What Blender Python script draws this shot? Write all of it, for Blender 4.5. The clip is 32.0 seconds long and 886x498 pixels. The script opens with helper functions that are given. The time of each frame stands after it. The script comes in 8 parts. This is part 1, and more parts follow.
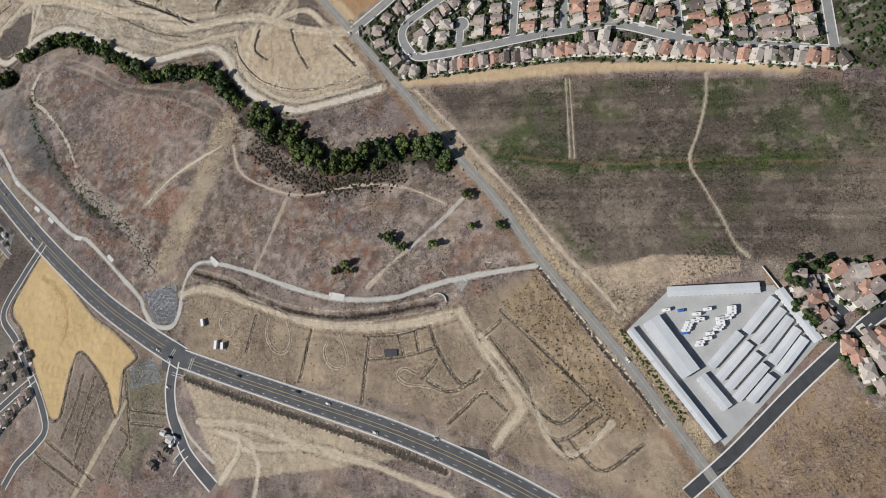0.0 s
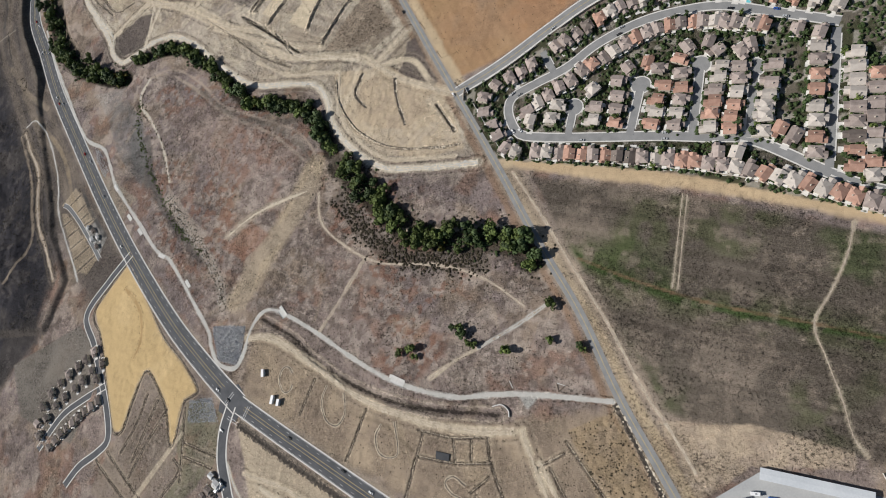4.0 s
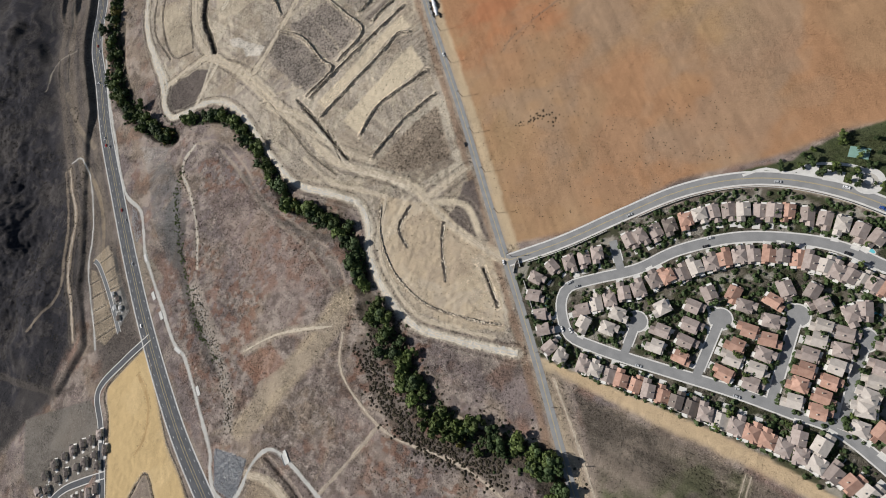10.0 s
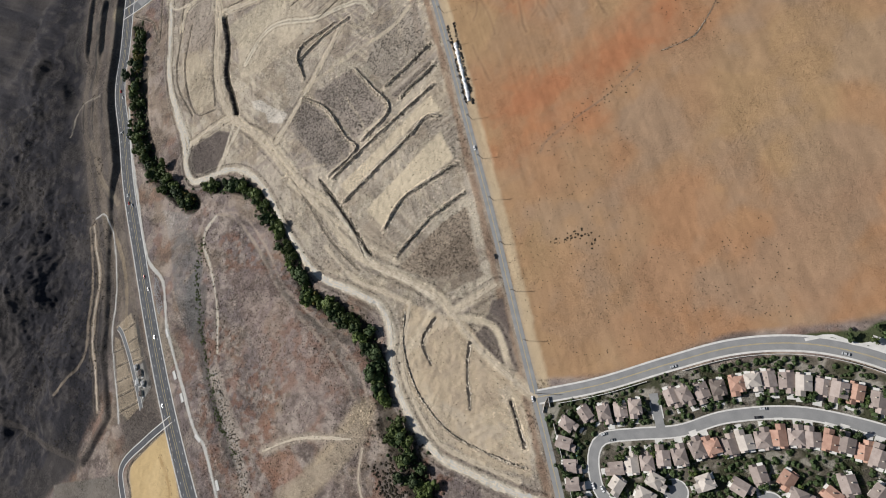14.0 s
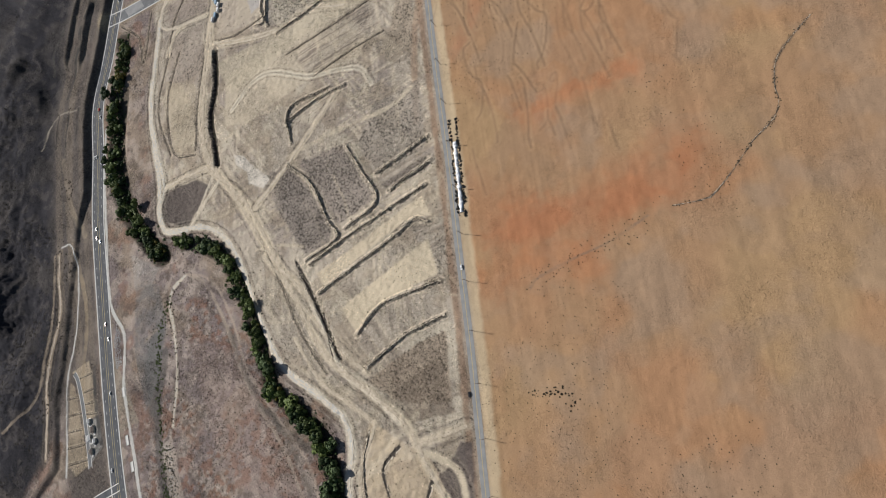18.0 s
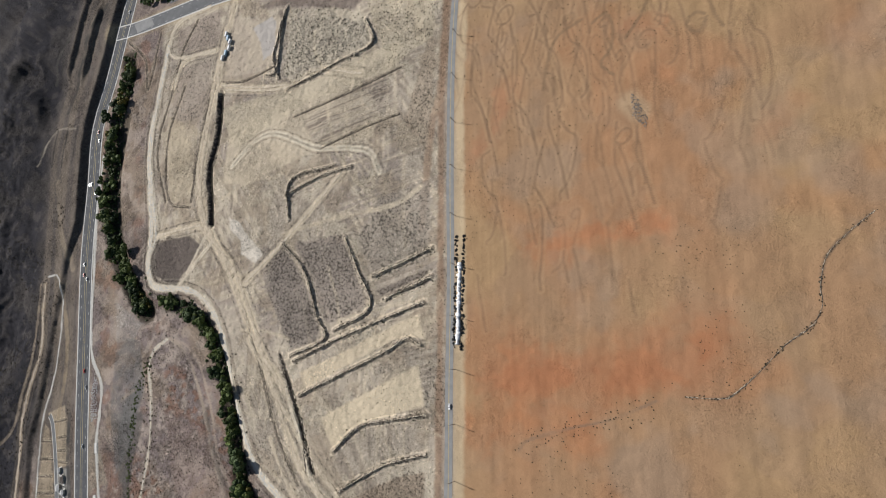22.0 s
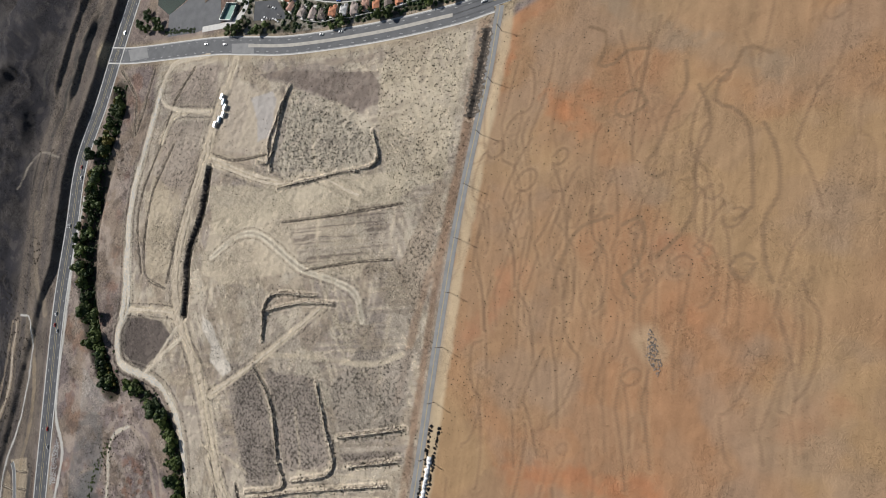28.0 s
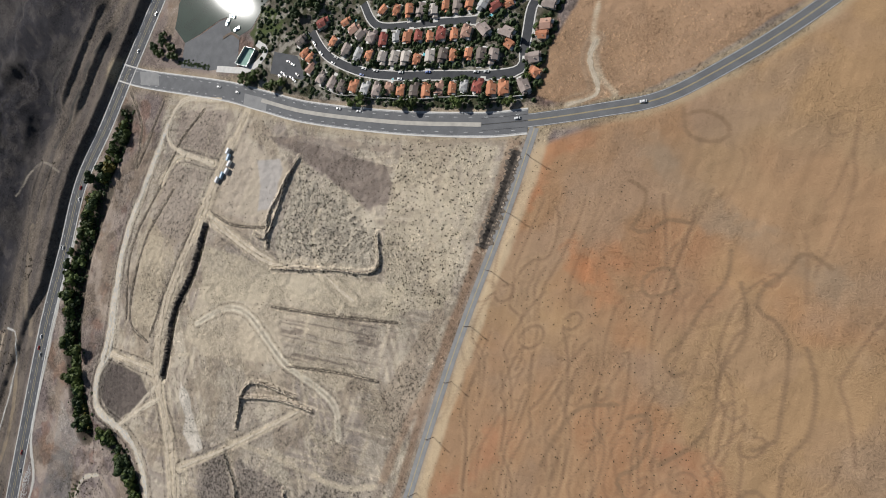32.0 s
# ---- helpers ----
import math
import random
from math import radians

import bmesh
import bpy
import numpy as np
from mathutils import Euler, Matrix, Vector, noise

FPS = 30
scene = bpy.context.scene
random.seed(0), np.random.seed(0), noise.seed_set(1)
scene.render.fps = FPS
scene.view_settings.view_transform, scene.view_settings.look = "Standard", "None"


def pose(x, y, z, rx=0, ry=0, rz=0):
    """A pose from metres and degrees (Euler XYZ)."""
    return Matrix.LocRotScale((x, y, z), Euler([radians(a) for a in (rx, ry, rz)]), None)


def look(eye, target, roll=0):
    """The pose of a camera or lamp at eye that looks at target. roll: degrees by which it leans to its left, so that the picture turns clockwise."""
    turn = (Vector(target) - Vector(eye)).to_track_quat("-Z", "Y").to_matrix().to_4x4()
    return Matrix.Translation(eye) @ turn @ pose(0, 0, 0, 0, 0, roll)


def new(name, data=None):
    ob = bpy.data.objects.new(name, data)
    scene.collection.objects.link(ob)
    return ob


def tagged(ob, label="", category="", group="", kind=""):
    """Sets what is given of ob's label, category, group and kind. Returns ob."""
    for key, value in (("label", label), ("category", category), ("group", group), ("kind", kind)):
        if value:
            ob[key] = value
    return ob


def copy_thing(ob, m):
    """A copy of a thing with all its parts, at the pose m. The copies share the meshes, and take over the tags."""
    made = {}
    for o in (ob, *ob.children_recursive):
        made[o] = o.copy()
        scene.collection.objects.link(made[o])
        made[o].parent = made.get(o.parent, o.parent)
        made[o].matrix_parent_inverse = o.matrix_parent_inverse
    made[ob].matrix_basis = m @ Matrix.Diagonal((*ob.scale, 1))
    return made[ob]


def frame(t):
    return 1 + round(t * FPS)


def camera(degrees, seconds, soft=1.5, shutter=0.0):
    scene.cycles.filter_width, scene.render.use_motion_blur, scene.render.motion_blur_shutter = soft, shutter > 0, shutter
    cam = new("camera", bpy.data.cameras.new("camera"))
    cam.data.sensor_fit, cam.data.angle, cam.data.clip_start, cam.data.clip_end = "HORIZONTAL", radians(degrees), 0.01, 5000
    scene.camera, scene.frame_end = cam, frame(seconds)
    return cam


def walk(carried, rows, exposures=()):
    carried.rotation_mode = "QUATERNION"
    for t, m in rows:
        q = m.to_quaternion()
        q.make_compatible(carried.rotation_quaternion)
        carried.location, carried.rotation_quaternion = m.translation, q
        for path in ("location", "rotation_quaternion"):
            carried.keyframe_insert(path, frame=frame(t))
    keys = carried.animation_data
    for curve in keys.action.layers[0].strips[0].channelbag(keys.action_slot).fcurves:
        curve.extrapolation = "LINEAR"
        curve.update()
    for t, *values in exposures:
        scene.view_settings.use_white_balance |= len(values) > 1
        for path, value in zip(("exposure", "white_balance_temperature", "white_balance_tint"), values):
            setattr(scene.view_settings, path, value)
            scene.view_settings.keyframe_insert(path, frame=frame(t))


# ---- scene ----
# ---- camera and its path ----
cam = camera(74.03, 32.0, soft=1.0)
PATH = [
    (0, -0.66, 0.46, 455.16, 14.697, 17.361, 0.022),
    (0.5, -1.37, 13.53, 453.97, 14.823, 18.350, 1.699),
    (1, -2.71, 26.46, 453.21, 15.023, 19.594, 3.312),
    (1.5, -4.35, 39.35, 452.70, 15.279, 20.331, 5.150),
    (2, -6.09, 52.31, 452.30, 14.989, 20.686, 6.538),
    (2.5, -7.85, 65.40, 451.92, 15.260, 20.605, 7.731),
    (3, -9.59, 78.68, 451.50, 15.485, 21.529, 8.794),
    (3.5, -11.36, 92.17, 451.02, 15.732, 22.026, 10.030),
    (5.5, -19.75, 148.61, 448.35, 15.968, 23.288, 14.694),
    (6, -22.47, 163.31, 447.58, 15.905, 24.076, 15.532),
    (6.5, -25.54, 178.23, 446.83, 16.238, 24.542, 16.751),
    (7, -28.96, 193.34, 446.11, 16.031, 25.276, 17.019),
    (7.5, -32.75, 208.62, 445.45, 16.005, 25.017, 17.394),
    (8, -36.89, 224.05, 444.86, 16.173, 24.540, 17.911),
    (8.5, -41.37, 239.60, 444.36, 16.732, 24.785, 19.478),
    (9, -46.16, 255.27, 443.96, 16.806, 24.720, 20.970),
    (9.5, -51.22, 271.02, 443.65, 16.977, 23.942, 22.088),
    (10, -56.54, 286.84, 443.45, 16.955, 24.165, 22.329),
    (10.5, -62.06, 302.71, 443.33, 16.903, 26.247, 22.830),
    (11, -67.75, 318.63, 443.29, 16.500, 27.293, 23.182),
    (11.5, -73.60, 334.57, 443.32, 16.110, 28.177, 23.318),
    (12, -79.57, 350.53, 443.39, 15.743, 28.069, 23.515),
    (12.5, -85.65, 366.51, 443.48, 15.245, 28.770, 23.513),
    (13, -91.84, 382.49, 443.57, 14.876, 28.216, 23.867),
    (13.5, -98.12, 398.47, 443.64, 14.522, 27.619, 24.166),
    (14, -104.52, 414.45, 443.67, 14.240, 26.950, 24.643),
    (14.5, -111.04, 430.42, 443.63, 13.913, 25.830, 25.299),
    (15, -117.69, 446.37, 443.49, 13.620, 25.691, 25.247),
    (15.5, -124.52, 462.32, 443.25, 13.613, 27.529, 25.120),
    (17.5, -153.95, 525.90, 440.91, 13.608, 25.760, 30.011),
    (18, -161.97, 541.72, 439.93, 13.298, 24.652, 31.198),
    (18.5, -170.29, 557.49, 438.80, 13.018, 23.813, 31.764),
    (19, -178.91, 573.21, 437.52, 13.537, 22.984, 31.892),
    (19.5, -187.84, 588.87, 436.09, 13.434, 22.694, 32.145),
    (20, -197.07, 604.45, 434.53, 13.204, 23.142, 33.117),
    (20.5, -206.58, 619.93, 432.85, 13.312, 23.798, 34.927),
    (21, -216.37, 635.31, 431.07, 12.831, 24.201, 36.105),
    (21.5, -226.39, 650.57, 429.20, 12.703, 23.791, 37.843),
    (22, -236.62, 665.68, 427.27, 12.223, 24.595, 38.764),
    (22.5, -247.04, 680.64, 425.30, 11.840, 25.405, 39.370),
    (23, -257.60, 695.42, 423.30, 11.525, 25.565, 40.146),
    (23.5, -268.28, 710.00, 421.29, 11.096, 25.497, 40.749),
    (24, -279.05, 724.37, 419.29, 10.798, 25.087, 41.926),
    (24.5, -289.90, 738.52, 417.31, 10.608, 26.050, 42.884),
    (26.5, -334.18, 792.50, 409.62, 9.164, 25.874, 45.519),
    (27, -345.60, 805.30, 407.71, 8.720, 25.387, 46.016),
    (27.5, -357.26, 817.81, 405.77, 8.393, 25.065, 47.095),
    (28, -369.21, 830.02, 403.76, 8.100, 24.895, 48.286),
    (28.5, -381.52, 841.94, 401.64, 7.518, 24.739, 48.867),
    (29, -394.21, 853.57, 399.35, 7.446, 24.178, 49.680),
    (29.5, -407.31, 864.92, 396.82, 7.459, 26.075, 51.074),
    (30, -420.77, 875.99, 394.00, 6.495, 26.613, 52.716),
    (30.5, -434.47, 886.78, 390.79, 6.696, 26.640, 54.201),
    (31, -448.19, 897.31, 387.12, 7.171, 26.036, 55.184),
    (31.5, -461.54, 907.57, 382.89, 7.547, 25.418, 56.225),
    (32, -473.97, 917.57, 378.01, 7.424, 25.931, 57.526),
]
walk(cam, [(t, pose(x, y, z, a, b, c)) for t, x, y, z, a, b, c in PATH])

# ---- sky, sun, exposure ----
SUN_DIR = Vector((-0.75, -0.28, 0.60)).normalized()
world = bpy.data.worlds.new("sky")
scene.world = world
world.use_nodes = True
wn = world.node_tree.nodes
sky = wn.new("ShaderNodeTexSky")
sky.sky_type = "NISHITA"
sky.sun_disc = False
sky.sun_elevation = math.asin(SUN_DIR.z)
sky.sun_rotation = math.atan2(SUN_DIR.x, SUN_DIR.y)
world.node_tree.links.new(sky.outputs[0], wn["Background"].inputs[0])
wn["Background"].inputs[1].default_value = 0.05
sun = new("sun", bpy.data.lights.new("sun", "SUN"))
sun.data.energy, sun.data.angle, sun.data.color = 4.9, radians(0.53), (1.0, 0.975, 0.935)
sun.matrix_world = look((0, 0, 500), Vector((0, 0, 500)) - SUN_DIR)
scene.view_settings.exposure = 0.07


# ---- materials ----
def nodes(name):
    m = bpy.data.materials.new(name)
    m.use_nodes = True
    t = m.node_tree
    return m, t, t.nodes["Principled BSDF"]


def surface(name, a, b, scale=2.0, rough=0.85, bump=0.15, metal=0.0, spread=0.0, fine=12.0, spec=0.3):
    """Two tones mixed by noise at two scales, a bump, and a small shift of tone from object to object."""
    m, t, s = nodes(name)
    geo = t.nodes.new("ShaderNodeNewGeometry")
    n1, n2 = t.nodes.new("ShaderNodeTexNoise"), t.nodes.new("ShaderNodeTexNoise")
    n1.inputs["Scale"].default_value, n1.inputs["Detail"].default_value = 1 / scale, 5
    n2.inputs["Scale"].default_value, n2.inputs["Detail"].default_value = fine / scale, 3
    for n in (n1, n2):
        t.links.new(geo.outputs["Position"], n.inputs["Vector"])
    add = t.nodes.new("ShaderNodeMath")
    add.operation = "MULTIPLY_ADD"
    t.links.new(n2.outputs["Fac"], add.inputs[0])
    add.inputs[1].default_value = 0.6
    t.links.new(n1.outputs["Fac"], add.inputs[2])
    ramp = t.nodes.new("ShaderNodeValToRGB")
    ramp.color_ramp.elements[0].position, ramp.color_ramp.elements[1].position = 0.55, 1.05
    ramp.color_ramp.elements[0].color, ramp.color_ramp.elements[1].color = (*a, 1), (*b, 1)
    t.links.new(add.outputs[0], ramp.inputs[0])
    last = ramp.outputs[0]
    if spread:
        info, hsv = t.nodes.new("ShaderNodeObjectInfo"), t.nodes.new("ShaderNodeHueSaturation")
        mr = t.nodes.new("ShaderNodeMapRange")
        mr.inputs["To Min"].default_value, mr.inputs["To Max"].default_value = 1 - spread, 1 + spread
        t.links.new(info.outputs["Random"], mr.inputs["Value"])
        t.links.new(mr.outputs[0], hsv.inputs["Value"])
        t.links.new(last, hsv.inputs["Color"])
        last = hsv.outputs[0]
    t.links.new(last, s.inputs["Base Color"])
    s.inputs["Roughness"].default_value, s.inputs["Metallic"].default_value = rough, metal
    s.inputs["Specular IOR Level"].default_value = spec
    if bump:
        bp = t.nodes.new("ShaderNodeBump")
        bp.inputs["Strength"].default_value, bp.inputs["Distance"].default_value = bump, 0.1
        t.links.new(n2.outputs["Fac"], bp.inputs["Height"])
        t.links.new(bp.outputs[0], s.inputs["Normal"])
    return m


def ground_material():
    """Soil tones come from the sheet's colour layer; clods, tufts and stones from noise, as strong as the layer's alpha says."""
    m, t, s = nodes("soil and dry grass")
    col = t.nodes.new("ShaderNodeVertexColor")
    col.layer_name = "soil"
    geo = t.nodes.new("ShaderNodeNewGeometry")

    def op(kind, a, b, c=None):
        n = t.nodes.new("ShaderNodeMath")
        n.operation = kind
        for k, v in enumerate((a, b, c)):
            if isinstance(v, (int, float)):
                n.inputs[k].default_value = v
            elif v is not None:
                t.links.new(v, n.inputs[k])
        return n.outputs[0]

    def grain(scale, low, high, detail=4, f0=0.32, f1=0.68):
        n = t.nodes.new("ShaderNodeTexNoise")
        n.inputs["Scale"].default_value, n.inputs["Detail"].default_value, n.inputs["Roughness"].default_value = scale, detail, 0.65
        t.links.new(geo.outputs["Position"], n.inputs["Vector"])
        mr = t.nodes.new("ShaderNodeMapRange")
        for k, v in (("From Min", f0), ("From Max", f1), ("To Min", low), ("To Max", high)):
            mr.inputs[k].default_value = v
        t.links.new(n.outputs["Fac"], mr.inputs["Value"])
        return mr.outputs[0]

    total = op("ADD", op("ADD", grain(0.10, -0.20, 0.20), grain(0.33, -0.24, 0.24)), op("ADD", grain(0.85, -0.3, 0.3), grain(1.9, -0.32, 0.32)))
    tufts = op("MULTIPLY", grain(0.62, 0.0, -0.85, 3, 0.57, 0.64), grain(0.045, 0.0, 1.0, 3, 0.44, 0.58))
    pale = op("MULTIPLY", grain(0.5, 0.0, 0.6, 4, 0.57, 0.68), grain(0.06, 0.0, 1.0, 3, 0.44, 0.58))
    fac = op("MULTIPLY_ADD", op("ADD", total, op("ADD", tufts, pale)), col.outputs["Alpha"], 1.0)
    fac = op("MAXIMUM", fac, 0.18)
    # crumbling edges: dark weeds, clods and painted bank shade, and pale scrapings, break out where their layer is
    # dense
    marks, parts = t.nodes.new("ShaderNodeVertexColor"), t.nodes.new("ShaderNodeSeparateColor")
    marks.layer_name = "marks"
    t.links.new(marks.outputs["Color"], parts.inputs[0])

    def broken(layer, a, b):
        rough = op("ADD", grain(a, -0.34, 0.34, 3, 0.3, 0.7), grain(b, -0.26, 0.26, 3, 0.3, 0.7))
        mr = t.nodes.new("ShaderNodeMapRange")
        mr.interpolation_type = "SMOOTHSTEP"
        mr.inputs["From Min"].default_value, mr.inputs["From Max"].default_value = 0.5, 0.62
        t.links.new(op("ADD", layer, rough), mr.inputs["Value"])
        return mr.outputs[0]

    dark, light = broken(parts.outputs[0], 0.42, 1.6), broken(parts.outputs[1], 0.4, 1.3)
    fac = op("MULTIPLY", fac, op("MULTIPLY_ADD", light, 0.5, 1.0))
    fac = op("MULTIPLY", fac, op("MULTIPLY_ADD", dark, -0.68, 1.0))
    fac = op("MINIMUM", fac, 1.75)
    sc = t.nodes.new("ShaderNodeVectorMath")
    sc.operation = "SCALE"
    t.links.new(col.outputs["Color"], sc.inputs[0])
    t.links.new(fac, sc.inputs["Scale"])
    t.links.new(sc.outputs[0], s.inputs["Base Color"])
    s.inputs["Roughness"].default_value = 0.95
    s.inputs["Specular IOR Level"].default_value = 0.1
    bp = t.nodes.new("ShaderNodeBump")
    bp.inputs["Strength"].default_value, bp.inputs["Distance"].default_value = 0.9, 0.9
    t.links.new(fac, bp.inputs["Height"])
    t.links.new(bp.outputs[0], s.inputs["Normal"])
    return m


M_GROUND = ground_material()
M_ASPHALT = surface("worn asphalt", (0.062, 0.064, 0.070), (0.095, 0.098, 0.105), 9, 0.9, 0.1)
M_ASPHALT_MID = surface("faded asphalt", (0.105, 0.107, 0.112), (0.15, 0.152, 0.157), 9, 0.9, 0.1)
M_ASPHALT_OLD = surface("old grey asphalt", (0.20, 0.20, 0.20), (0.265, 0.262, 0.258), 7, 0.9, 0.1)
M_ASPHALT_DARK = surface("fresh dark asphalt", (0.04, 0.042, 0.047), (0.065, 0.067, 0.072), 6, 0.9, 0.1)
M_CONCRETE = surface("pale concrete", (0.50, 0.485, 0.46), (0.64, 0.62, 0.585), 4, 0.9, 0.1)
M_GRAVEL = surface("pale crushed rock", (0.34, 0.32, 0.29), (0.47, 0.44, 0.39), 5, 0.95, 0.3)
M_YELLOW = surface("faded yellow road paint", (0.42, 0.32, 0.12), (0.5, 0.4, 0.2), 3, 0.8, 0)
M_WHITE = surface("white road paint", (0.5, 0.5, 0.5), (0.65, 0.65, 0.64), 3, 0.8, 0)
M_STUCCO = surface("cream stucco", (0.5, 0.45, 0.37), (0.6, 0.55, 0.46), 4, 0.9, 0.1, spread=0.12)
M_ROOFS = [surface("grey-brown roof tile", (0.25, 0.20, 0.178), (0.355, 0.295, 0.265), 3, 0.85, 0.4, spread=0.22),
           surface("terracotta roof tile", (0.33, 0.19, 0.14), (0.45, 0.28, 0.215), 3, 0.85, 0.4, spread=0.2),
           surface("pale buff roof tile", (0.38, 0.335, 0.30), (0.5, 0.45, 0.40), 3, 0.85, 0.4, spread=0.18),
           surface("dark brown roof tile", (0.12, 0.095, 0.085), (0.18, 0.15, 0.13), 3, 0.85, 0.4, spread=0.2),
           surface("orange roof tile", (0.40, 0.16, 0.085), (0.52, 0.235, 0.135), 3, 0.85, 0.4, spread=0.2),
           surface("dark red roof tile", (0.20, 0.055, 0.045), (0.30, 0.09, 0.07), 3, 0.85, 0.4, spread=0.2),
           surface("pale grey roofing", (0.36, 0.36, 0.355), (0.5, 0.495, 0.485), 3, 0.85, 0.3, spread=0.15)]
M_GARAGE = surface("white garage door", (0.62, 0.6, 0.56), (0.72, 0.7, 0.66), 3, 0.6, 0)
M_GLASS = surface("dark window glass", (0.02, 0.025, 0.03), (0.04, 0.045, 0.05), 3, 0.08, 0, spec=0.5)
M_METAL = surface("white metal roofing", (0.47, 0.495, 0.52), (0.57, 0.59, 0.61), 12, 0.5, 0.05, spread=0.06)
M_METALDOOR = surface("blue-grey metal siding", (0.2, 0.23, 0.27), (0.28, 0.31, 0.35), 5, 0.6, 0.05)
M_YARD = surface("bright concrete yard", (0.33, 0.335, 0.335), (0.41, 0.41, 0.405), 14, 0.9, 0.05)
M_BARK = surface("grey-brown bark", (0.09, 0.065, 0.045), (0.16, 0.12, 0.085), 0.6, 0.9, 0.5)
M_LEAF = surface("olive green foliage", (0.05, 0.075, 0.018), (0.12, 0.155, 0.04), 2.5, 0.7, 0.2, spread=0.35)
M_LEAF2 = surface("deep green garden foliage", (0.022, 0.04, 0.012), (0.065, 0.095, 0.032), 2.0, 0.7, 0.2, spread=0.3)
M_LEAF3 = surface("yellowing foliage", (0.11, 0.10, 0.02), (0.2, 0.17, 0.035), 2.0, 0.7, 0.2, spread=0.2)
M_SCRUB = surface("dry dark scrub", (0.03, 0.027, 0.017), (0.078, 0.063, 0.04), 1.5, 0.9, 0.2, spread=0.3)
M_WATER = surface("dull green pond water", (0.012, 0.03, 0.024), (0.02, 0.045, 0.035), 20, 0.035, 0.012, spec=0.5)
M_POOL = surface("turquoise pool water", (0.10, 0.42, 0.48), (0.16, 0.52, 0.58), 4, 0.1, 0)
M_WOOD = surface("weathered pole timber", (0.10, 0.075, 0.055), (0.17, 0.13, 0.1), 1, 0.9, 0.2)
M_STEEL = surface("galvanised steel", (0.4, 0.41, 0.42), (0.5, 0.51, 0.52), 2, 0.4, 0, metal=0.8)
M_TYRE = surface("black rubber", (0.02, 0.02, 0.02), (0.035, 0.035, 0.035), 1, 0.9, 0)
M_CARS = [surface(f"{n} car paint", c, tuple(v * 1.1 for v in c), 2, 0.25, 0, spec=0.5) for n, c in
          (("white", (0.72, 0.72, 0.72)), ("silver", (0.4, 0.41, 0.42)), ("black", (0.02, 0.02, 0.022)), ("red", (0.35, 0.03, 0.02)), ("blue", (0.03, 0.08, 0.3)))]
M_PLASTIC = surface("white plastic sheeting", (0.7, 0.71, 0.72), (0.85, 0.85, 0.85), 2, 0.5, 0.2)
M_FENCE = surface("tan block wall", (0.42, 0.36, 0.28), (0.52, 0.45, 0.36), 3, 0.9, 0.2)
M_FIELDROCK = surface("brown field stone", (0.09, 0.075, 0.065), (0.33, 0.28, 0.24), 1.2, 0.9, 0.3)
M_WHITE_ROCK = surface("pale broken stone", (0.5, 0.49, 0.47), (0.7, 0.69, 0.67), 1.5, 0.9, 0.3)
M_ROCK = surface("grey riprap stone", (0.33, 0.335, 0.35), (0.52, 0.52, 0.53), 1.5, 0.9, 0.3, spread=0.2)
M_LAWN = surface("watered lawn", (0.035, 0.07, 0.018), (0.07, 0.11, 0.03), 3, 0.95, 0.3)
M_TRACK = surface("packed tan dirt", (0.39, 0.322, 0.242), (0.55, 0.466, 0.36), 5, 0.95, 0.4, fine=7)
M_RUT = surface("worn brown wheel rut", (0.31, 0.255, 0.19), (0.48, 0.405, 0.305), 4, 0.95, 0.4, fine=7)
M_PALE = surface("pale scraped soil", (0.46, 0.395, 0.305), (0.63, 0.55, 0.435), 4, 0.95, 0.4, fine=7)
M_PATH = surface("pale grey path surfacing", (0.38, 0.365, 0.335), (0.50, 0.48, 0.445), 5, 0.95, 0.2)
# the next two soils are darkened to carry bank and ditch shade
M_SCARP = surface("crumbling bank soil with shade painted in", (0.065, 0.052, 0.042), (0.20, 0.165, 0.13), 2.4, 0.95, 0.6, fine=6)
M_DITCH = surface("black ditch soil with shade painted in", (0.028, 0.024, 0.02), (0.085, 0.07, 0.058), 2.4, 0.95, 0.5, fine=6)
M_HILLTRACK = surface("brown hill track", (0.29, 0.235, 0.185), (0.42, 0.35, 0.28), 4, 0.95, 0.4, fine=7)
M_BLUE = surface("blue tarpaulin", (0.03, 0.10, 0.35), (0.05, 0.14, 0.42), 2, 0.6, 0.1)
M_SITEBLUE = surface("pale blue truck paint", (0.25, 0.38, 0.5), (0.3, 0.43, 0.55), 2, 0.4, 0, spec=0.5)
M_COURT = surface("green court paint", (0.17, 0.29, 0.25), (0.22, 0.35, 0.3), 5, 0.8, 0)


# ---- mesh helpers ----
def rings(pts, step):
    """A smooth line through the points, sampled evenly, as an array of x, y."""
    p = np.array(pts, float)
    if len(p) > 2:
        e = np.vstack([2 * p[0] - p[1], p, 2 * p[-1] - p[-2]])
        out = []
        for i in range(1, len(e) - 2):
            u = np.linspace(0, 1, 12, endpoint=False)[:, None]
            a, b, c, d = e[i - 1], e[i], e[i + 1], e[i + 2]
            out.append(0.5 * (2 * b + (c - a) * u + (2 * a - 5 * b + 4 * c - d) * u ** 2 + (3 * b - a - 3 * c + d) * u ** 3))
        p = np.vstack(out + [p[-1:]])
    s = np.r_[0, np.cumsum(np.hypot(*np.diff(p, axis=0).T))]
    q = np.linspace(0, s[-1], max(2, int(s[-1] / step) + 1))
    return np.c_[np.interp(q, s, p[:, 0]), np.interp(q, s, p[:, 1])]


def offset(line, d):
    """The line moved d metres to its left."""
    t = np.gradient(line, axis=0)
    t /= np.hypot(t[:, 0], t[:, 1])[:, None] + 1e-9
    return line + d * np.c_[-t[:, 1], t[:, 0]]


